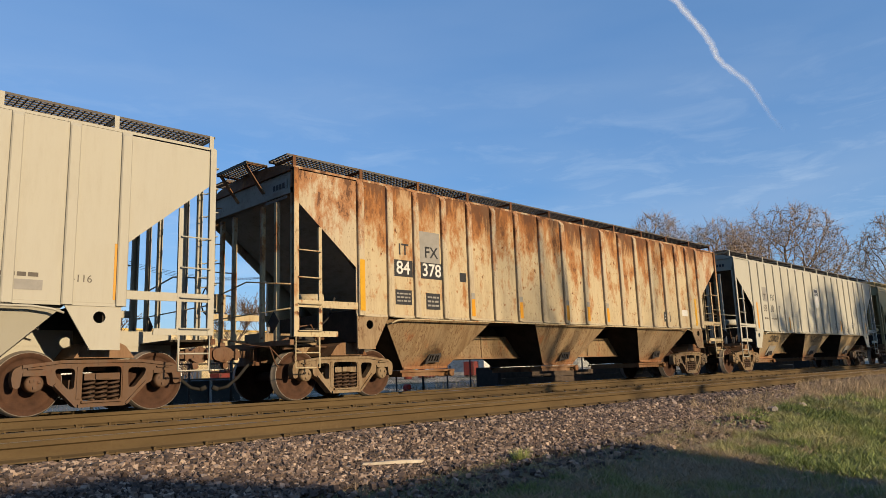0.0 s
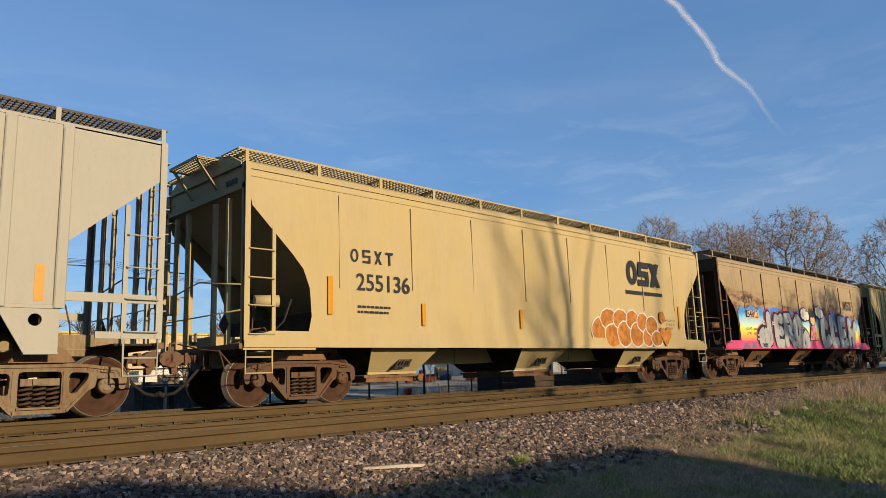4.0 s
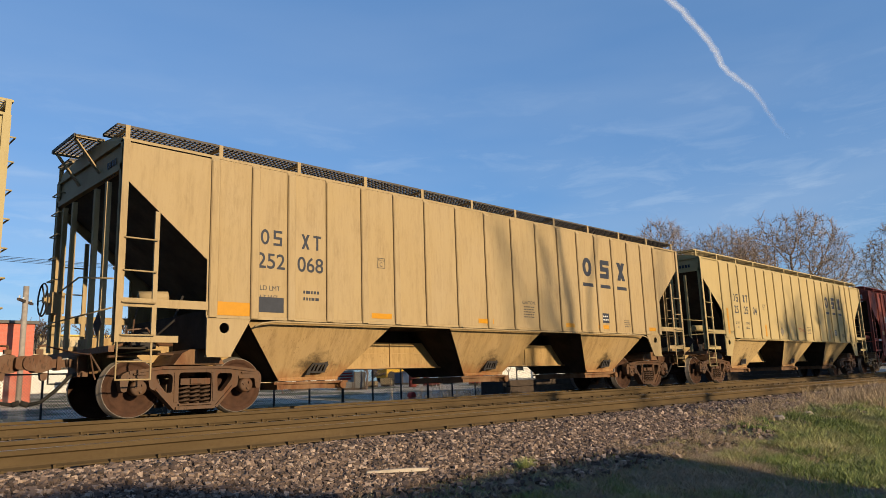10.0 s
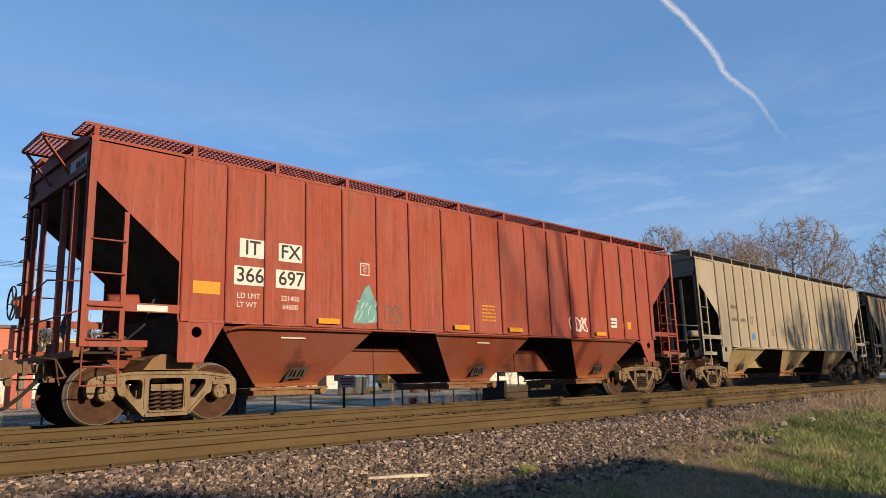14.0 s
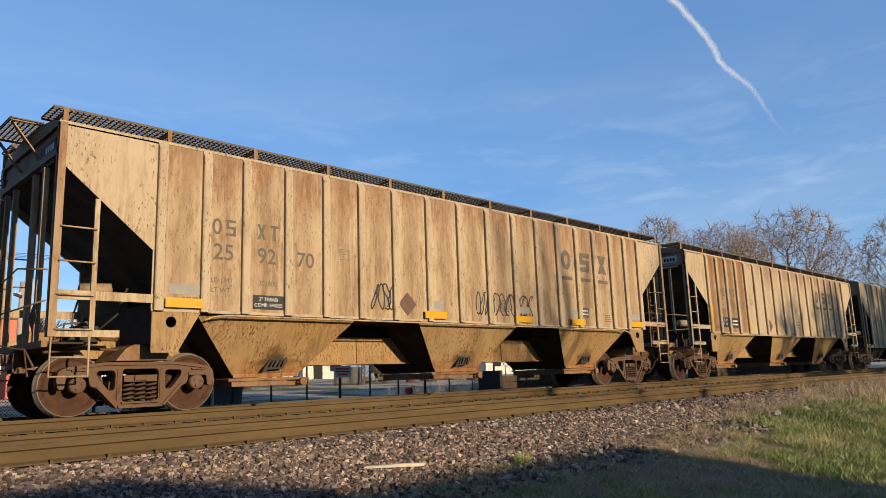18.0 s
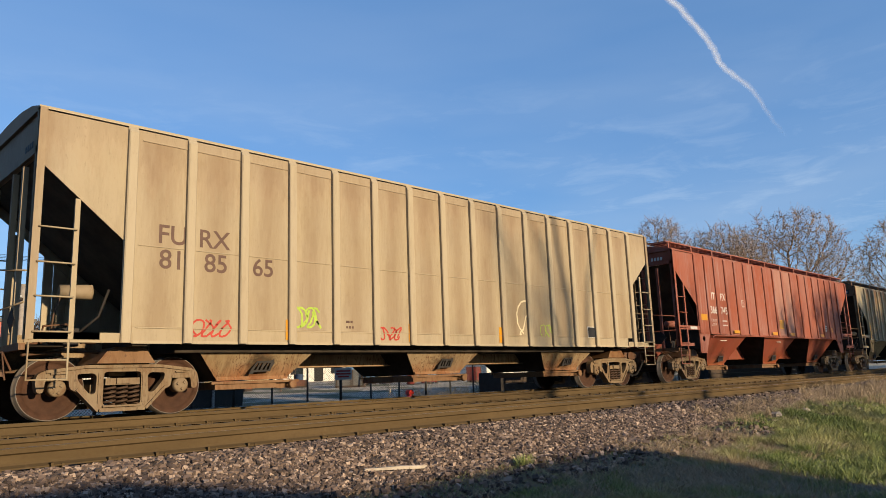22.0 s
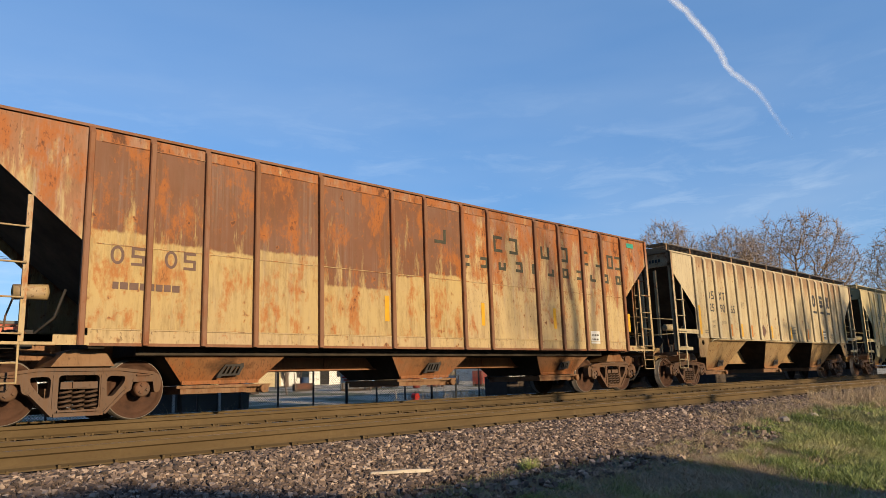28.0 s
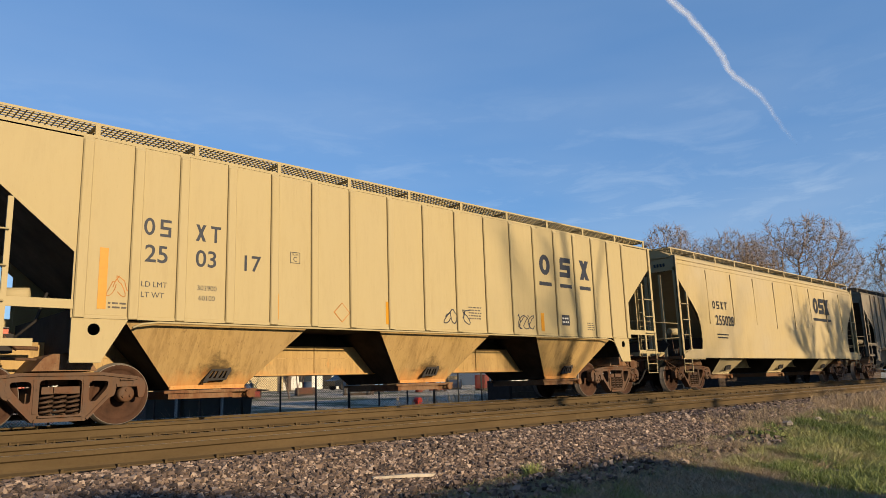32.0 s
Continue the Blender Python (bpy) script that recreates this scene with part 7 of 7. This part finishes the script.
for i in range(26):
    x, y, w, h = rnd.uniform(17, 44), rnd.uniform(27, 34), rnd.uniform(0.5, 1.3), rnd.uniform(0.4, 1.2)
    m = CRATES[i % 5]
    if i % 3:
        bits = [("panel", Build().box(-w / 2, w / 2, -0.4, 0.4, 0.12, h), m)] + [("skid", Build().box(-w / 2, w / 2, k - 0.06, k + 0.06, 0.0, 0.12), TIE) for k in (-0.32, 0.0, 0.32)] + [("batten", Build().box(k * w * 0.42 - 0.04, k * w * 0.42 + 0.04, -0.425, -0.4, 0.12, h), TIE) for k in (-1, 1)]
        prop("crate", ("red", "blue", "tan", "grey", "rust-brown")[i % 5] + " crate on skids among clutter on the lot", "crate", x, y, bits, rnd.uniform(-40, 40), "clutter on the lot")
    else:
        prop("oil_drum", ("red", "blue", "tan", "grey", "rust-brown")[i % 5] + " steel drum standing on the lot", "drum", x, y, [("drum_body", Build().lathe([(0.28, 0), (0.29, 0.02), (0.28, 0.3), (0.295, 0.31), (0.28, 0.33), (0.28, 0.86), (0.29, 0.88)], 14).upright(), m)], 0, "clutter on the lot")
prop("white_trailer", "low white flatbed trailer on the lot", "trailer", 18.2, 45.0, [("bed", Build().box(-1.6, 1.6, -0.9, 0.9, 0.45, 0.85), WHITEW), ("rail", Build().box(-1.6, 1.6, -0.92, -0.88, 0.85, 1.1), WHITEW)] + [("wheel", wheel_build(wx, wy, 0.3), DARK) for wx in (-0.5, 0.3) for wy in (-0.8, 0.8)])
prop("white_trailer", "white box trailer beside the stucco building", "trailer", 24.5, 46.0, [("box", Build().box(-1.8, 1.8, -1.0, 1.0, 0.4, 1.3), WHITEW)] + [("wheel", wheel_build(wx, wy, 0.3), DARK) for wx in (-0.5, 0.3) for wy in (-0.8, 0.8)])
for x, y, hgt in ((9.4, 26, 5.6), (16.4, 34, 8.5), (31.0, 39.5, 9.0), (58, 30, 9.0)):
    prop("utility_pole", "weathered wooden utility pole with a crossarm", "utility pole", x, y, [("pole", Build().tube([(0, 0, -0.3), (0, 0, hgt)], 0.13, 8), plain("weathered_pole", (0.30, 0.26, 0.22), 0.9)), ("crossarm", Build().box(-1.1, 1.1, -0.05, 0.05, hgt - 0.8, hgt - 0.68), TIE)] + [("insulator", Build().box(k - 0.03, k + 0.03, -0.03, 0.03, hgt - 0.68, hgt - 0.55), WHITE) for k in (-0.9, -0.3, 0.3, 0.9)], 60)
wires = tagged(empty("overhead_wires"), "thin sagging overhead wires between the poles", "wires")
for k in range(4):
    for (ax, ay, az), (bx, by, bz) in (((16.4, 34, 8.2), (31.0, 39.5, 8.7)), ((31.0, 39.5, 8.7), (58, 30, 8.6)), ((-14, 24, 8.0), (16.4, 34, 8.2))):
        off = (k - 1.5) * 0.5
        put("wire", Build().tube([(ax + (bx - ax) * u, ay + off + (by - ay) * u, az - 2.4 * u * (1 - u) + (bz - az) * u) for u in [i / 8 for i in range(9)]], 0.012, 4), DARK, wires)

# ---- bare trees ----
BARK = plain("bare_twig_bark", (0.16, 0.115, 0.09), 0.9, 0, 0.3)


def bare_tree(x, y, hgt, spread, seed, depth=6, trunk=0.28, label="leafless tree with a wide spray of fine twigs", twig=0.012, lean=0.0, bark=None, wide=0.0):
    """Tapered trunk that forks again and again into limbs and twigs."""
    rnd = random.Random(seed)
    wood, fine = Build(), Build()

    def grow(p, d, length, r, k):
        pts, rad = [p], [r]
        q, dirn = p.copy(), d.copy()
        n = 3 if k > 1 else 2
        for i in range(n):
            dirn = (dirn + Vector((rnd.uniform(-0.2, 0.2), rnd.uniform(-0.2, 0.2), rnd.uniform(-0.06, 0.14)))).normalized()
            q = q + dirn * (length / n)
            pts.append(q.copy()), rad.append(max(twig, r * (1 - 0.5 * (i + 1) / n)))
        (wood if k > depth - 3 else fine).tube(pts, rad, 6 if k > depth - 3 else 3)
        if k == 0 or (wide and k < depth - 1 and (q.x ** 2 + q.y ** 2) / wide ** 2 + ((q.z - 0.56 * hgt) / (0.44 * hgt)) ** 2 > 1.0):
            return
        kids = (6 if k == depth else 3) if wide else (3 if k > 2 else 4)
        for j in range(kids):
            a = rnd.uniform(0, 6.283)
            tilt = rnd.uniform(0.35, 1.3 if wide and k > depth - 2 else 0.85) * spread
            side = Vector((math.cos(a), math.sin(a), 0))
            nd = (dirn + side * tilt + Vector((0, 0, 0.0 if wide and k < depth - 2 else 0.12))).normalized()
            at = pts[-1] if j < 2 else pts[-2]
            grow(at, nd, length * rnd.uniform(0.62, 0.84), max(twig, rad[-1] * rnd.uniform(0.5, 0.75)), k - 1)

    grow(Vector((0, 0, -0.3)), Vector((lean, 0, 1)).normalized(), hgt * 0.26, trunk, depth)
    top = max(v[2] for v in fine.v)
    sc = hgt / top
    out = wide / max(math.hypot(v[0], v[1]) for v in fine.v) if wide else sc
    ob = tagged(empty("bare_tree", pose(x, y, ground_z(x, y))), label, "tree", "bare trees")
    for nm, bb in (("trunk", wood), ("crown", fine)):
        bb.v = [(vx * out, vy * out, vz * sc) for vx, vy, vz in bb.v]
        put(nm, bb, bark or BARK, ob)
    return ob


def crowned_tree(x, y, hgt, wide, seed, bark, low=0.22, lean=0.0, label="tall leafless tree with a dense round crown of brown twigs"):
    """A tree that grows towards points strewn through its crown, with limbs as thick as what they carry and fine twigs on their ends."""
    rng = np.random.default_rng(seed)
    pull = []
    while len(pull) < 2600:
        p = rng.uniform(-1, 1, 3)
        if 0.12 < p @ p < 1.0 and noise.noise((p[0] * 1.9 + seed, p[1] * 1.9, p[2] * 1.9)) > -0.22:
            pull.append((p[0] * wide + lean * hgt * p[2] * 0.3, p[1] * wide, hgt * (low + 1) / 2 + p[2] * hgt * (1 - low) / 2))
    pull = np.array(pull)
    d, reach, kill = hgt / 46, hgt / 3.2, hgt / 34
    nodes, up = [np.array((0.0, 0.0, -0.3))], [-1]
    while nodes[-1][2] < hgt * (low + 0.10):
        up.append(len(nodes) - 1)
        nodes.append(nodes[-1] + np.array((rng.normal(0, 0.12) * d + lean * d, rng.normal(0, 0.12) * d, d)))
    for _ in range(70):
        at = np.array(nodes)
        gap = np.linalg.norm(pull[:, None, :] - at[None, :, :], axis=2)
        who, how = gap.argmin(1), gap.min(1)
        ways = {}
        for i in np.nonzero((how < reach) & (how > kill))[0]:
            ways[who[i]] = ways.get(who[i], 0) + (pull[i] - at[who[i]]) / how[i]
        pull = pull[how > kill]
        if not ways or len(pull) == 0:
            break
        for i, w in ways.items():
            w = w / (np.linalg.norm(w) or 1) + rng.normal(0, 0.13, 3)
            up.append(int(i))
            nodes.append(at[i] + w / (np.linalg.norm(w) or 1) * d)
    load = [0.0] * len(nodes)
    for i in range(len(nodes) - 1, 0, -1):
        load[i] = load[i] or 1.0
        load[up[i]] += load[i]
    rad = [hgt * 0.0011 * max(1.0, q) ** 0.42 for q in load]
    wood, fine = Build(), Build()
    for i in range(1, len(nodes)):
        thick = rad[i] > hgt * 0.0030
        (wood if thick else fine).tube([nodes[up[i]], nodes[i]], [min(rad[up[i]], rad[i] * 1.5), rad[i]], 6 if thick else 3)
        if load[i] < 6:
            for _ in range(4):
                w = (nodes[i] - nodes[up[i]]) / d + rng.normal(0, 0.5, 3) + (0, 0, 0.12)
                w = w / np.linalg.norm(w) * d * rng.uniform(1.0, 3.2)
                mid = nodes[i] + w * 0.5 + rng.normal(0, 0.07, 3) * d
                fine.tube([nodes[i], mid, nodes[i] + w], [hgt * 0.0009, hgt * 0.0007, hgt * 0.0004], 3)
    ob = tagged(empty("bare_tree", pose(x, y, ground_z(x, y))), label, "tree", "bare trees")
    put("trunk", wood, bark, ob), put("crown", fine, bark, ob)
    return ob


# along the skyline
PALE = plain("pale_twig_bark", (0.26, 0.19, 0.135), 0.9, 0, 0.3)
for x, y, hgt, wide, seed, low in ((104, 24, 22.6, 8.8, 3, 0.24), (83, 24, 17.6, 5.6, 8, 0.3), (91, 26, 15.6, 5.0, 12, 0.3), (68.3, 24, 16.4, 3.3, 21, 0.5), (172, 24, 31, 9.5, 17, 0.2)):
    crowned_tree(x, y, hgt, wide, seed, PALE, low)
bare_tree(30.4, 44.5, 7, 0.9, 31, 5, 0.2), bare_tree(36, 46, 8, 0.9, 32, 5, 0.22), bare_tree(14.5, 48, 6, 1.0, 34, 5, 0.15), bare_tree(20, 46, 6.5, 1.0, 35, 5, 0.15)
for i in range(12):
    bare_tree(16.5 + i * 2.3 + (i % 3) * 0.5, 24.5 + (i * 37 % 11) * 0.9, 2.2 + (i * 29 % 7) * 0.35, 1.2, 300 + i, 4, 0.05, label="low leafless bush with tangled twigs on the lot", twig=0.012)
# behind the viewer: these throw the branch shadows on the cars
rnd = random.Random(12)
for i, x in enumerate((18.0, 21.5)):
    bare_tree(x + 1.3, rnd.uniform(-58, -50), rnd.uniform(17, 19), 0.9, 400 + i, 4, 0.14, twig=0.012)
for i in range(8):
    bare_tree(37.5 + 3.2 * i, rnd.uniform(-34, -28), rnd.uniform(12, 14), 1.0, 420 + i, 6, 0.2, twig=0.02, label="thick leafless tree behind the viewer")
rear = tagged(empty("bare_tree", pose(16.45, -38.0, ground_z(16.45, -38))), "slender crooked leafless tree behind the viewer", "tree", "bare trees")
put("trunk", Build().tube([(0.5, 0, -0.4), (0.35, 0, 4.0), (0.12, 0, 8.0), (-0.20, 0, 10.6), (-0.18, 0, 11.6), (-0.45, 0, 12.9), (-0.62, 0, 14.2), (-0.60, 0, 16.0)], [0.22, 0.18, 0.145, 0.125, 0.115, 0.10, 0.08, 0.04], 8), BARK, rear)
put("limb", Build().tube([(0.0, 0, 9.4), (0.55, 0.2, 10.6), (0.75, 0.3, 12.2), (1.25, 0.3, 13.6), (1.3, 0.4, 15.0)], [0.085, 0.07, 0.06, 0.045, 0.02], 6), BARK, rear)
put("limb", Build().tube([(-0.1, 0, 9.9), (-0.9, 0.2, 11.4), (-1.2, 0.3, 13.0), (-1.9, 0.3, 14.2)], [0.05, 0.045, 0.035, 0.015], 6), BARK, rear)
# the unseen house behind the viewer, its ridge set to shade the near verge
hz = ground_z(0, -27)
house = tagged(empty("rear_house", pose(-22, -33, hz)), "single-storey house with a low gabled roof behind the viewer", "building")
# unseen block, added only to shape the left part of that shadow's edge
put("dormer", Build().prism([(2.0, 4.4), (26.7, 4.4), (26.7, 5.12), (25.1, 5.52), (2.0, 5.52)], 5.2, 6.6), ROOFM, house)
put("wall", Build().box(0, 30.9, 0, 12, 0, 2.9), WHITEW, house)
put("roof", Build().loft([[(xx, -0.5, 2.75), (xx, 6, 5.15), (xx, 12.5, 2.75), (xx, 12.5, 2.6), (xx, 6, 5.0), (xx, -0.5, 2.6)] for xx in (-0.4, 31.35)], 0, False), ROOFM, house)

# ---- grass ----
def mat_grass(name, a, c, tip):
    mat, n, l, b = nodes_of(name)
    g = n.new("ShaderNodeNewGeometry")
    col = blend(n, l, g.outputs["Random Per Island"], a, c)
    col = blend(n, l, step(n, l, noise_node(n, l, mapped(n, l), 0.8, 3), 0.45, 0.7), col, tip)
    l.new(col, b.inputs["Base Color"])
    b.inputs["Roughness"].default_value = 0.7
    b.inputs["Subsurface Weight"].default_value = 0.0
    return mat


def blades(name, label, areas, mat, seed, category="grass"):
    rng = np.random.default_rng(seed)
    V, F, k = [], [], 0
    for (x0, x1, y0, y1, per, hgt, wid, bend) in areas:
        cnt = int((x1 - x0) * (y1 - y0) * per)
        for x, y in zip(rng.uniform(x0, x1, cnt), rng.uniform(y0, y1, cnt)):
            if noise.noise((x * 0.7, y * 0.7, seed)) + rng.uniform(-0.3, 0.3) < (-0.5 if hgt > 0.08 else -0.22):
                continue
            h, a, w = hgt * rng.uniform(0.45, 1.3) * max(0.35, 0.95 + 1.3 * noise.noise((x * 2.3, y * 2.3, seed + 5))), rng.uniform(0, 6.283), wid * rng.uniform(0.6, 1.3)
            dx, dy = math.cos(a), math.sin(a)
            bx, by = rng.normal(0, bend), rng.normal(0, bend)
            z = ground_z(x, y) - 0.02
            V += [(x - dx * w, y - dy * w, z), (x + dx * w, y + dy * w, z), (x + bx * h * 0.4 + dx * w * 0.7, y + by * h * 0.4 + dy * w * 0.7, z + h * 0.6), (x + bx * h * 0.4 - dx * w * 0.7, y + by * h * 0.4 - dy * w * 0.7, z + h * 0.6), (x + bx * h, y + by * h, z + h)]
            F += [(k, k + 1, k + 2, k + 3), (k + 3, k + 2, k + 4)]
            k += 5
    me = bpy.data.meshes.new(name)
    me.from_pydata(V, [], F)
    me.materials.append(mat)
    return tagged(new(name, me), label, category, kind="stuff")


GREEN = mat_grass("spring_grass", (0.020, 0.046, 0.007), (0.225, 0.265, 0.066), (0.285, 0.255, 0.11))
DRY = mat_grass("dry_grass", (0.12, 0.085, 0.050), (0.46, 0.345, 0.215), (0.26, 0.19, 0.115))
blades("lawn_grass", "short green spring grass on the verge", [(3.5, 9, -11.2, -7.6, 3000, 0.07, 0.003, 0.6), (9, 12, -11.5, -7.7, 3200, 0.10, 0.0055, 0.6), (9, 12, -7.7, -6.75, 700, 0.07, 0.0035, 0.6), (12, 16, -11.5, -6.85, 2800, 0.11, 0.0065, 0.6), (16, 24, -13, -6.9, 1800, 0.10, 0.006, 0.5), (24, 40, -13, -6.9, 700, 0.11, 0.009, 0.5)], GREEN, 3)
blades("verge_grass", "sparse tufts of green weeds at the foot of the ballast", [(2.5, 9, -7.6, -6.6, 900, 0.05, 0.003, 0.8)], GREEN, 6)
blades("dry_grass", "tall straw-coloured dead grass along the ballast edge", [(12, 18, -7.1, -6.0, 1300, 0.15, 0.003, 0.6), (18, 30, -7.6, -5.8, 800, 0.25, 0.0045, 0.45), (30, 60, -9, -5.7, 260, 0.34, 0.008, 0.4)], DRY, 9)
blades("dead_thatch", "flattened straw-coloured thatch between the ballast and the grass", [(2.5, 9, -9.2, -6.7, 1500, 0.05, 0.003, 1.8), (5, 9, -10.2, -7.4, 700, 0.09, 0.0035, 1.5), (8.5, 11.2, -8.7, -6.5, 2600, 0.09, 0.0032, 1.5), (12, 20, -9.5, -6.6, 350, 0.07, 0.004, 1.6)], DRY, 14)
blades("fence_weeds", "dry brown weeds standing along the fence", [(4, 20, 7.2, 9.6, 90, 0.34, 0.006, 0.4), (20, 60, 7.2, 12.0, 60, 0.55, 0.010, 0.4)], DRY, 23)
plk = tagged(put("wooden_plank", Build().prism([(-0.36, 0.0), (0.34, 0.0), (0.38, 0.03), (0.1, 0.035), (-0.34, 0.02)][::-1], -0.035, 0.035), plain("bleached_wood", (0.42, 0.36, 0.29), 0.9), None, pose(5.0, -6.33, ground_z(5, -6.33) + 0.04, 0, 3, -14)), "bleached splintered plank lying on the ballast", "plank")
def rock(r, seed):
    """A rough lump: a coarse ball with its corners pushed in and out."""
    rnd = random.Random(seed)
    b = Build()
    rings = []
    for k in range(1, 5):
        a = math.pi * k / 5
        rings.append([(r * math.sin(a) * math.cos(6.283 * i / 8) * rnd.uniform(0.75, 1.15), 0.7 * r * math.sin(a) * math.sin(6.283 * i / 8) * rnd.uniform(0.75, 1.15), 0.42 * r * math.cos(a) * rnd.uniform(0.8, 1.2)) for i in range(8)])
    return b.loft(rings[::-1], 0, False)


LIME_STONE = plain("pale_limestone", (0.34, 0.29, 0.235), 0.9)
for x, y, r in ((13.4, -7.05, 0.17), (13.9, -7.2, 0.10), (14.6, -7.15, 0.13), (6.6, -7.35, 0.06), (11.2, -7.0, 0.07), (12.1, -7.4, 0.06)):
    tagged(put("limestone_rock", rock(r, int(x * 10)), LIME_STONE, None, pose(x, y, ground_z(x, y) + r * 0.25, 0, 5, 20)), "pale broken limestone rock lying in the grass", "rock")
tuft = Build()
rnd = random.Random(8)
for i in range(260):
    a, h = rnd.uniform(0, 6.283), rnd.uniform(0.08, 0.17)
    q = rnd.uniform(0, 0.07)
    bx, by = q * math.cos(a), q * math.sin(a)
    tuft.poly([(bx - 0.004, by, 0), (bx + 0.004, by, 0), (bx * 2.4, by * 2.4, h)])
tagged(put("grass_tuft", tuft, GREEN, None, pose(6.55, -6.80, ground_z(6.55, -6.80))), "dark green grass tuft at the ballast foot", "grass")

# ---- the vapour trail, high and far ----
def mat_trail():
    mat, n, l, b = nodes_of("ice_cloud")
    v = mapped(n, l, (1, 1, 1), src="UV")
    f = noise_node(n, l, mapped(n, l, (28, 3.0, 1), src="UV"), 1.0, 6, 0.65)
    sep = n.new("ShaderNodeSeparateXYZ")
    l.new(v, sep.inputs[0])
    across = calc(n, l, "ABSOLUTE", calc(n, l, "SUBTRACT", sep.outputs["Y"], 0.5), 0)
    soft = step(n, l, calc(n, l, "ADD", across, calc(n, l, "MULTIPLY", f, 0.42)), 0.62, 0.22)
    fade = step(n, l, sep.outputs["X"], 0.82, 0.42)
    a = calc(n, l, "MULTIPLY", soft, calc(n, l, "ADD", calc(n, l, "MULTIPLY", fade, 0.72), 0.0))
    b.inputs["Base Color"].default_value = (0.9, 0.9, 0.92, 1)
    b.inputs["Roughness"].default_value = 1.0
    l.new(a, b.inputs["Alpha"])
    return mat


eye = Vector(EYE)
way = [Vector(p) for p in ((3400, 2000, 2560), (4190, 2000, 2463), (4743, 2000, 2339), (4986, 2000, 2194), (5481, 2000, 2151), (5832, 2000, 2002), (6342, 2000, 1842), (6700, 2000, 1740))]
fine = []
for i in range(len(way) - 1):
    for k in range(8):
        u = k / 8
        p0, p1, p2, p3 = way[max(i - 1, 0)], way[i], way[i + 1], way[min(i + 2, len(way) - 1)]
        fine.append(0.5 * ((2 * p1) + (-p0 + p2) * u + (2 * p0 - 5 * p1 + 4 * p2 - p3) * u * u + (-p0 + 3 * p1 - 3 * p2 + p3) * u ** 3))
b = Build()
for i, q in enumerate(fine):
    dq = (q - eye).normalized()
    t = (fine[min(i + 1, len(fine) - 1)] - fine[max(i - 1, 0)]).normalized()
    sd = dq.cross(t).normalized()
    wv = 22 * (1 - 0.6 * i / len(fine)) * (1 + 0.2 * noise.noise((i * 0.8, 0, 0)))
    c = eye + dq * 3000 + sd * 7 * noise.noise((i * 0.55, 3, 0))
    b.v += [tuple(c + sd * wv), tuple(c - sd * wv)]
for i in range(len(fine) - 1):
    b.face((2 * i, 2 * i + 1, 2 * i + 3, 2 * i + 2))
me = b.mesh("vapour_trail")
uv = me.uv_layers.new(name="UVMap")
for poly in me.polygons:
    for li in poly.loop_indices:
        vi = me.loops[li].vertex_index
        uv.data[li].uv = ((vi // 2) / (len(fine) - 1), vi % 2)
trail = put("vapour_trail", me, mat_trail())
tagged(trail, "white crooked vapour trail fading across the blue sky", "vapour trail", kind="structure")


# ---- what moves ----
def gone(t):
    """How far the train has run by t."""
    return 9.53 * t - 0.00375 * t * t


def motions():
    for car, x in CARS:
        walk(car, [(2.0 * i, pose(x - gone(2.0 * i), 0, 0)) for i in range(17)])
    steps = [2 * i / FPS for i in range(481)]
    turns = [-math.degrees(gone(t) / WHEEL_R) for t in steps]
    for w, x in WHEELS:
        walk(w, [(t, pose(x, 0, WHEEL_R, 0, a, 0)) for t, a in zip(steps, turns)])
    for car, x, t0 in DRIVEN:
        walk(car, [(2.0 * i, pose(x + 5.7 * (2.0 * i - t0), 41, ground_z(x, 41))) for i in range(17)])


motions()
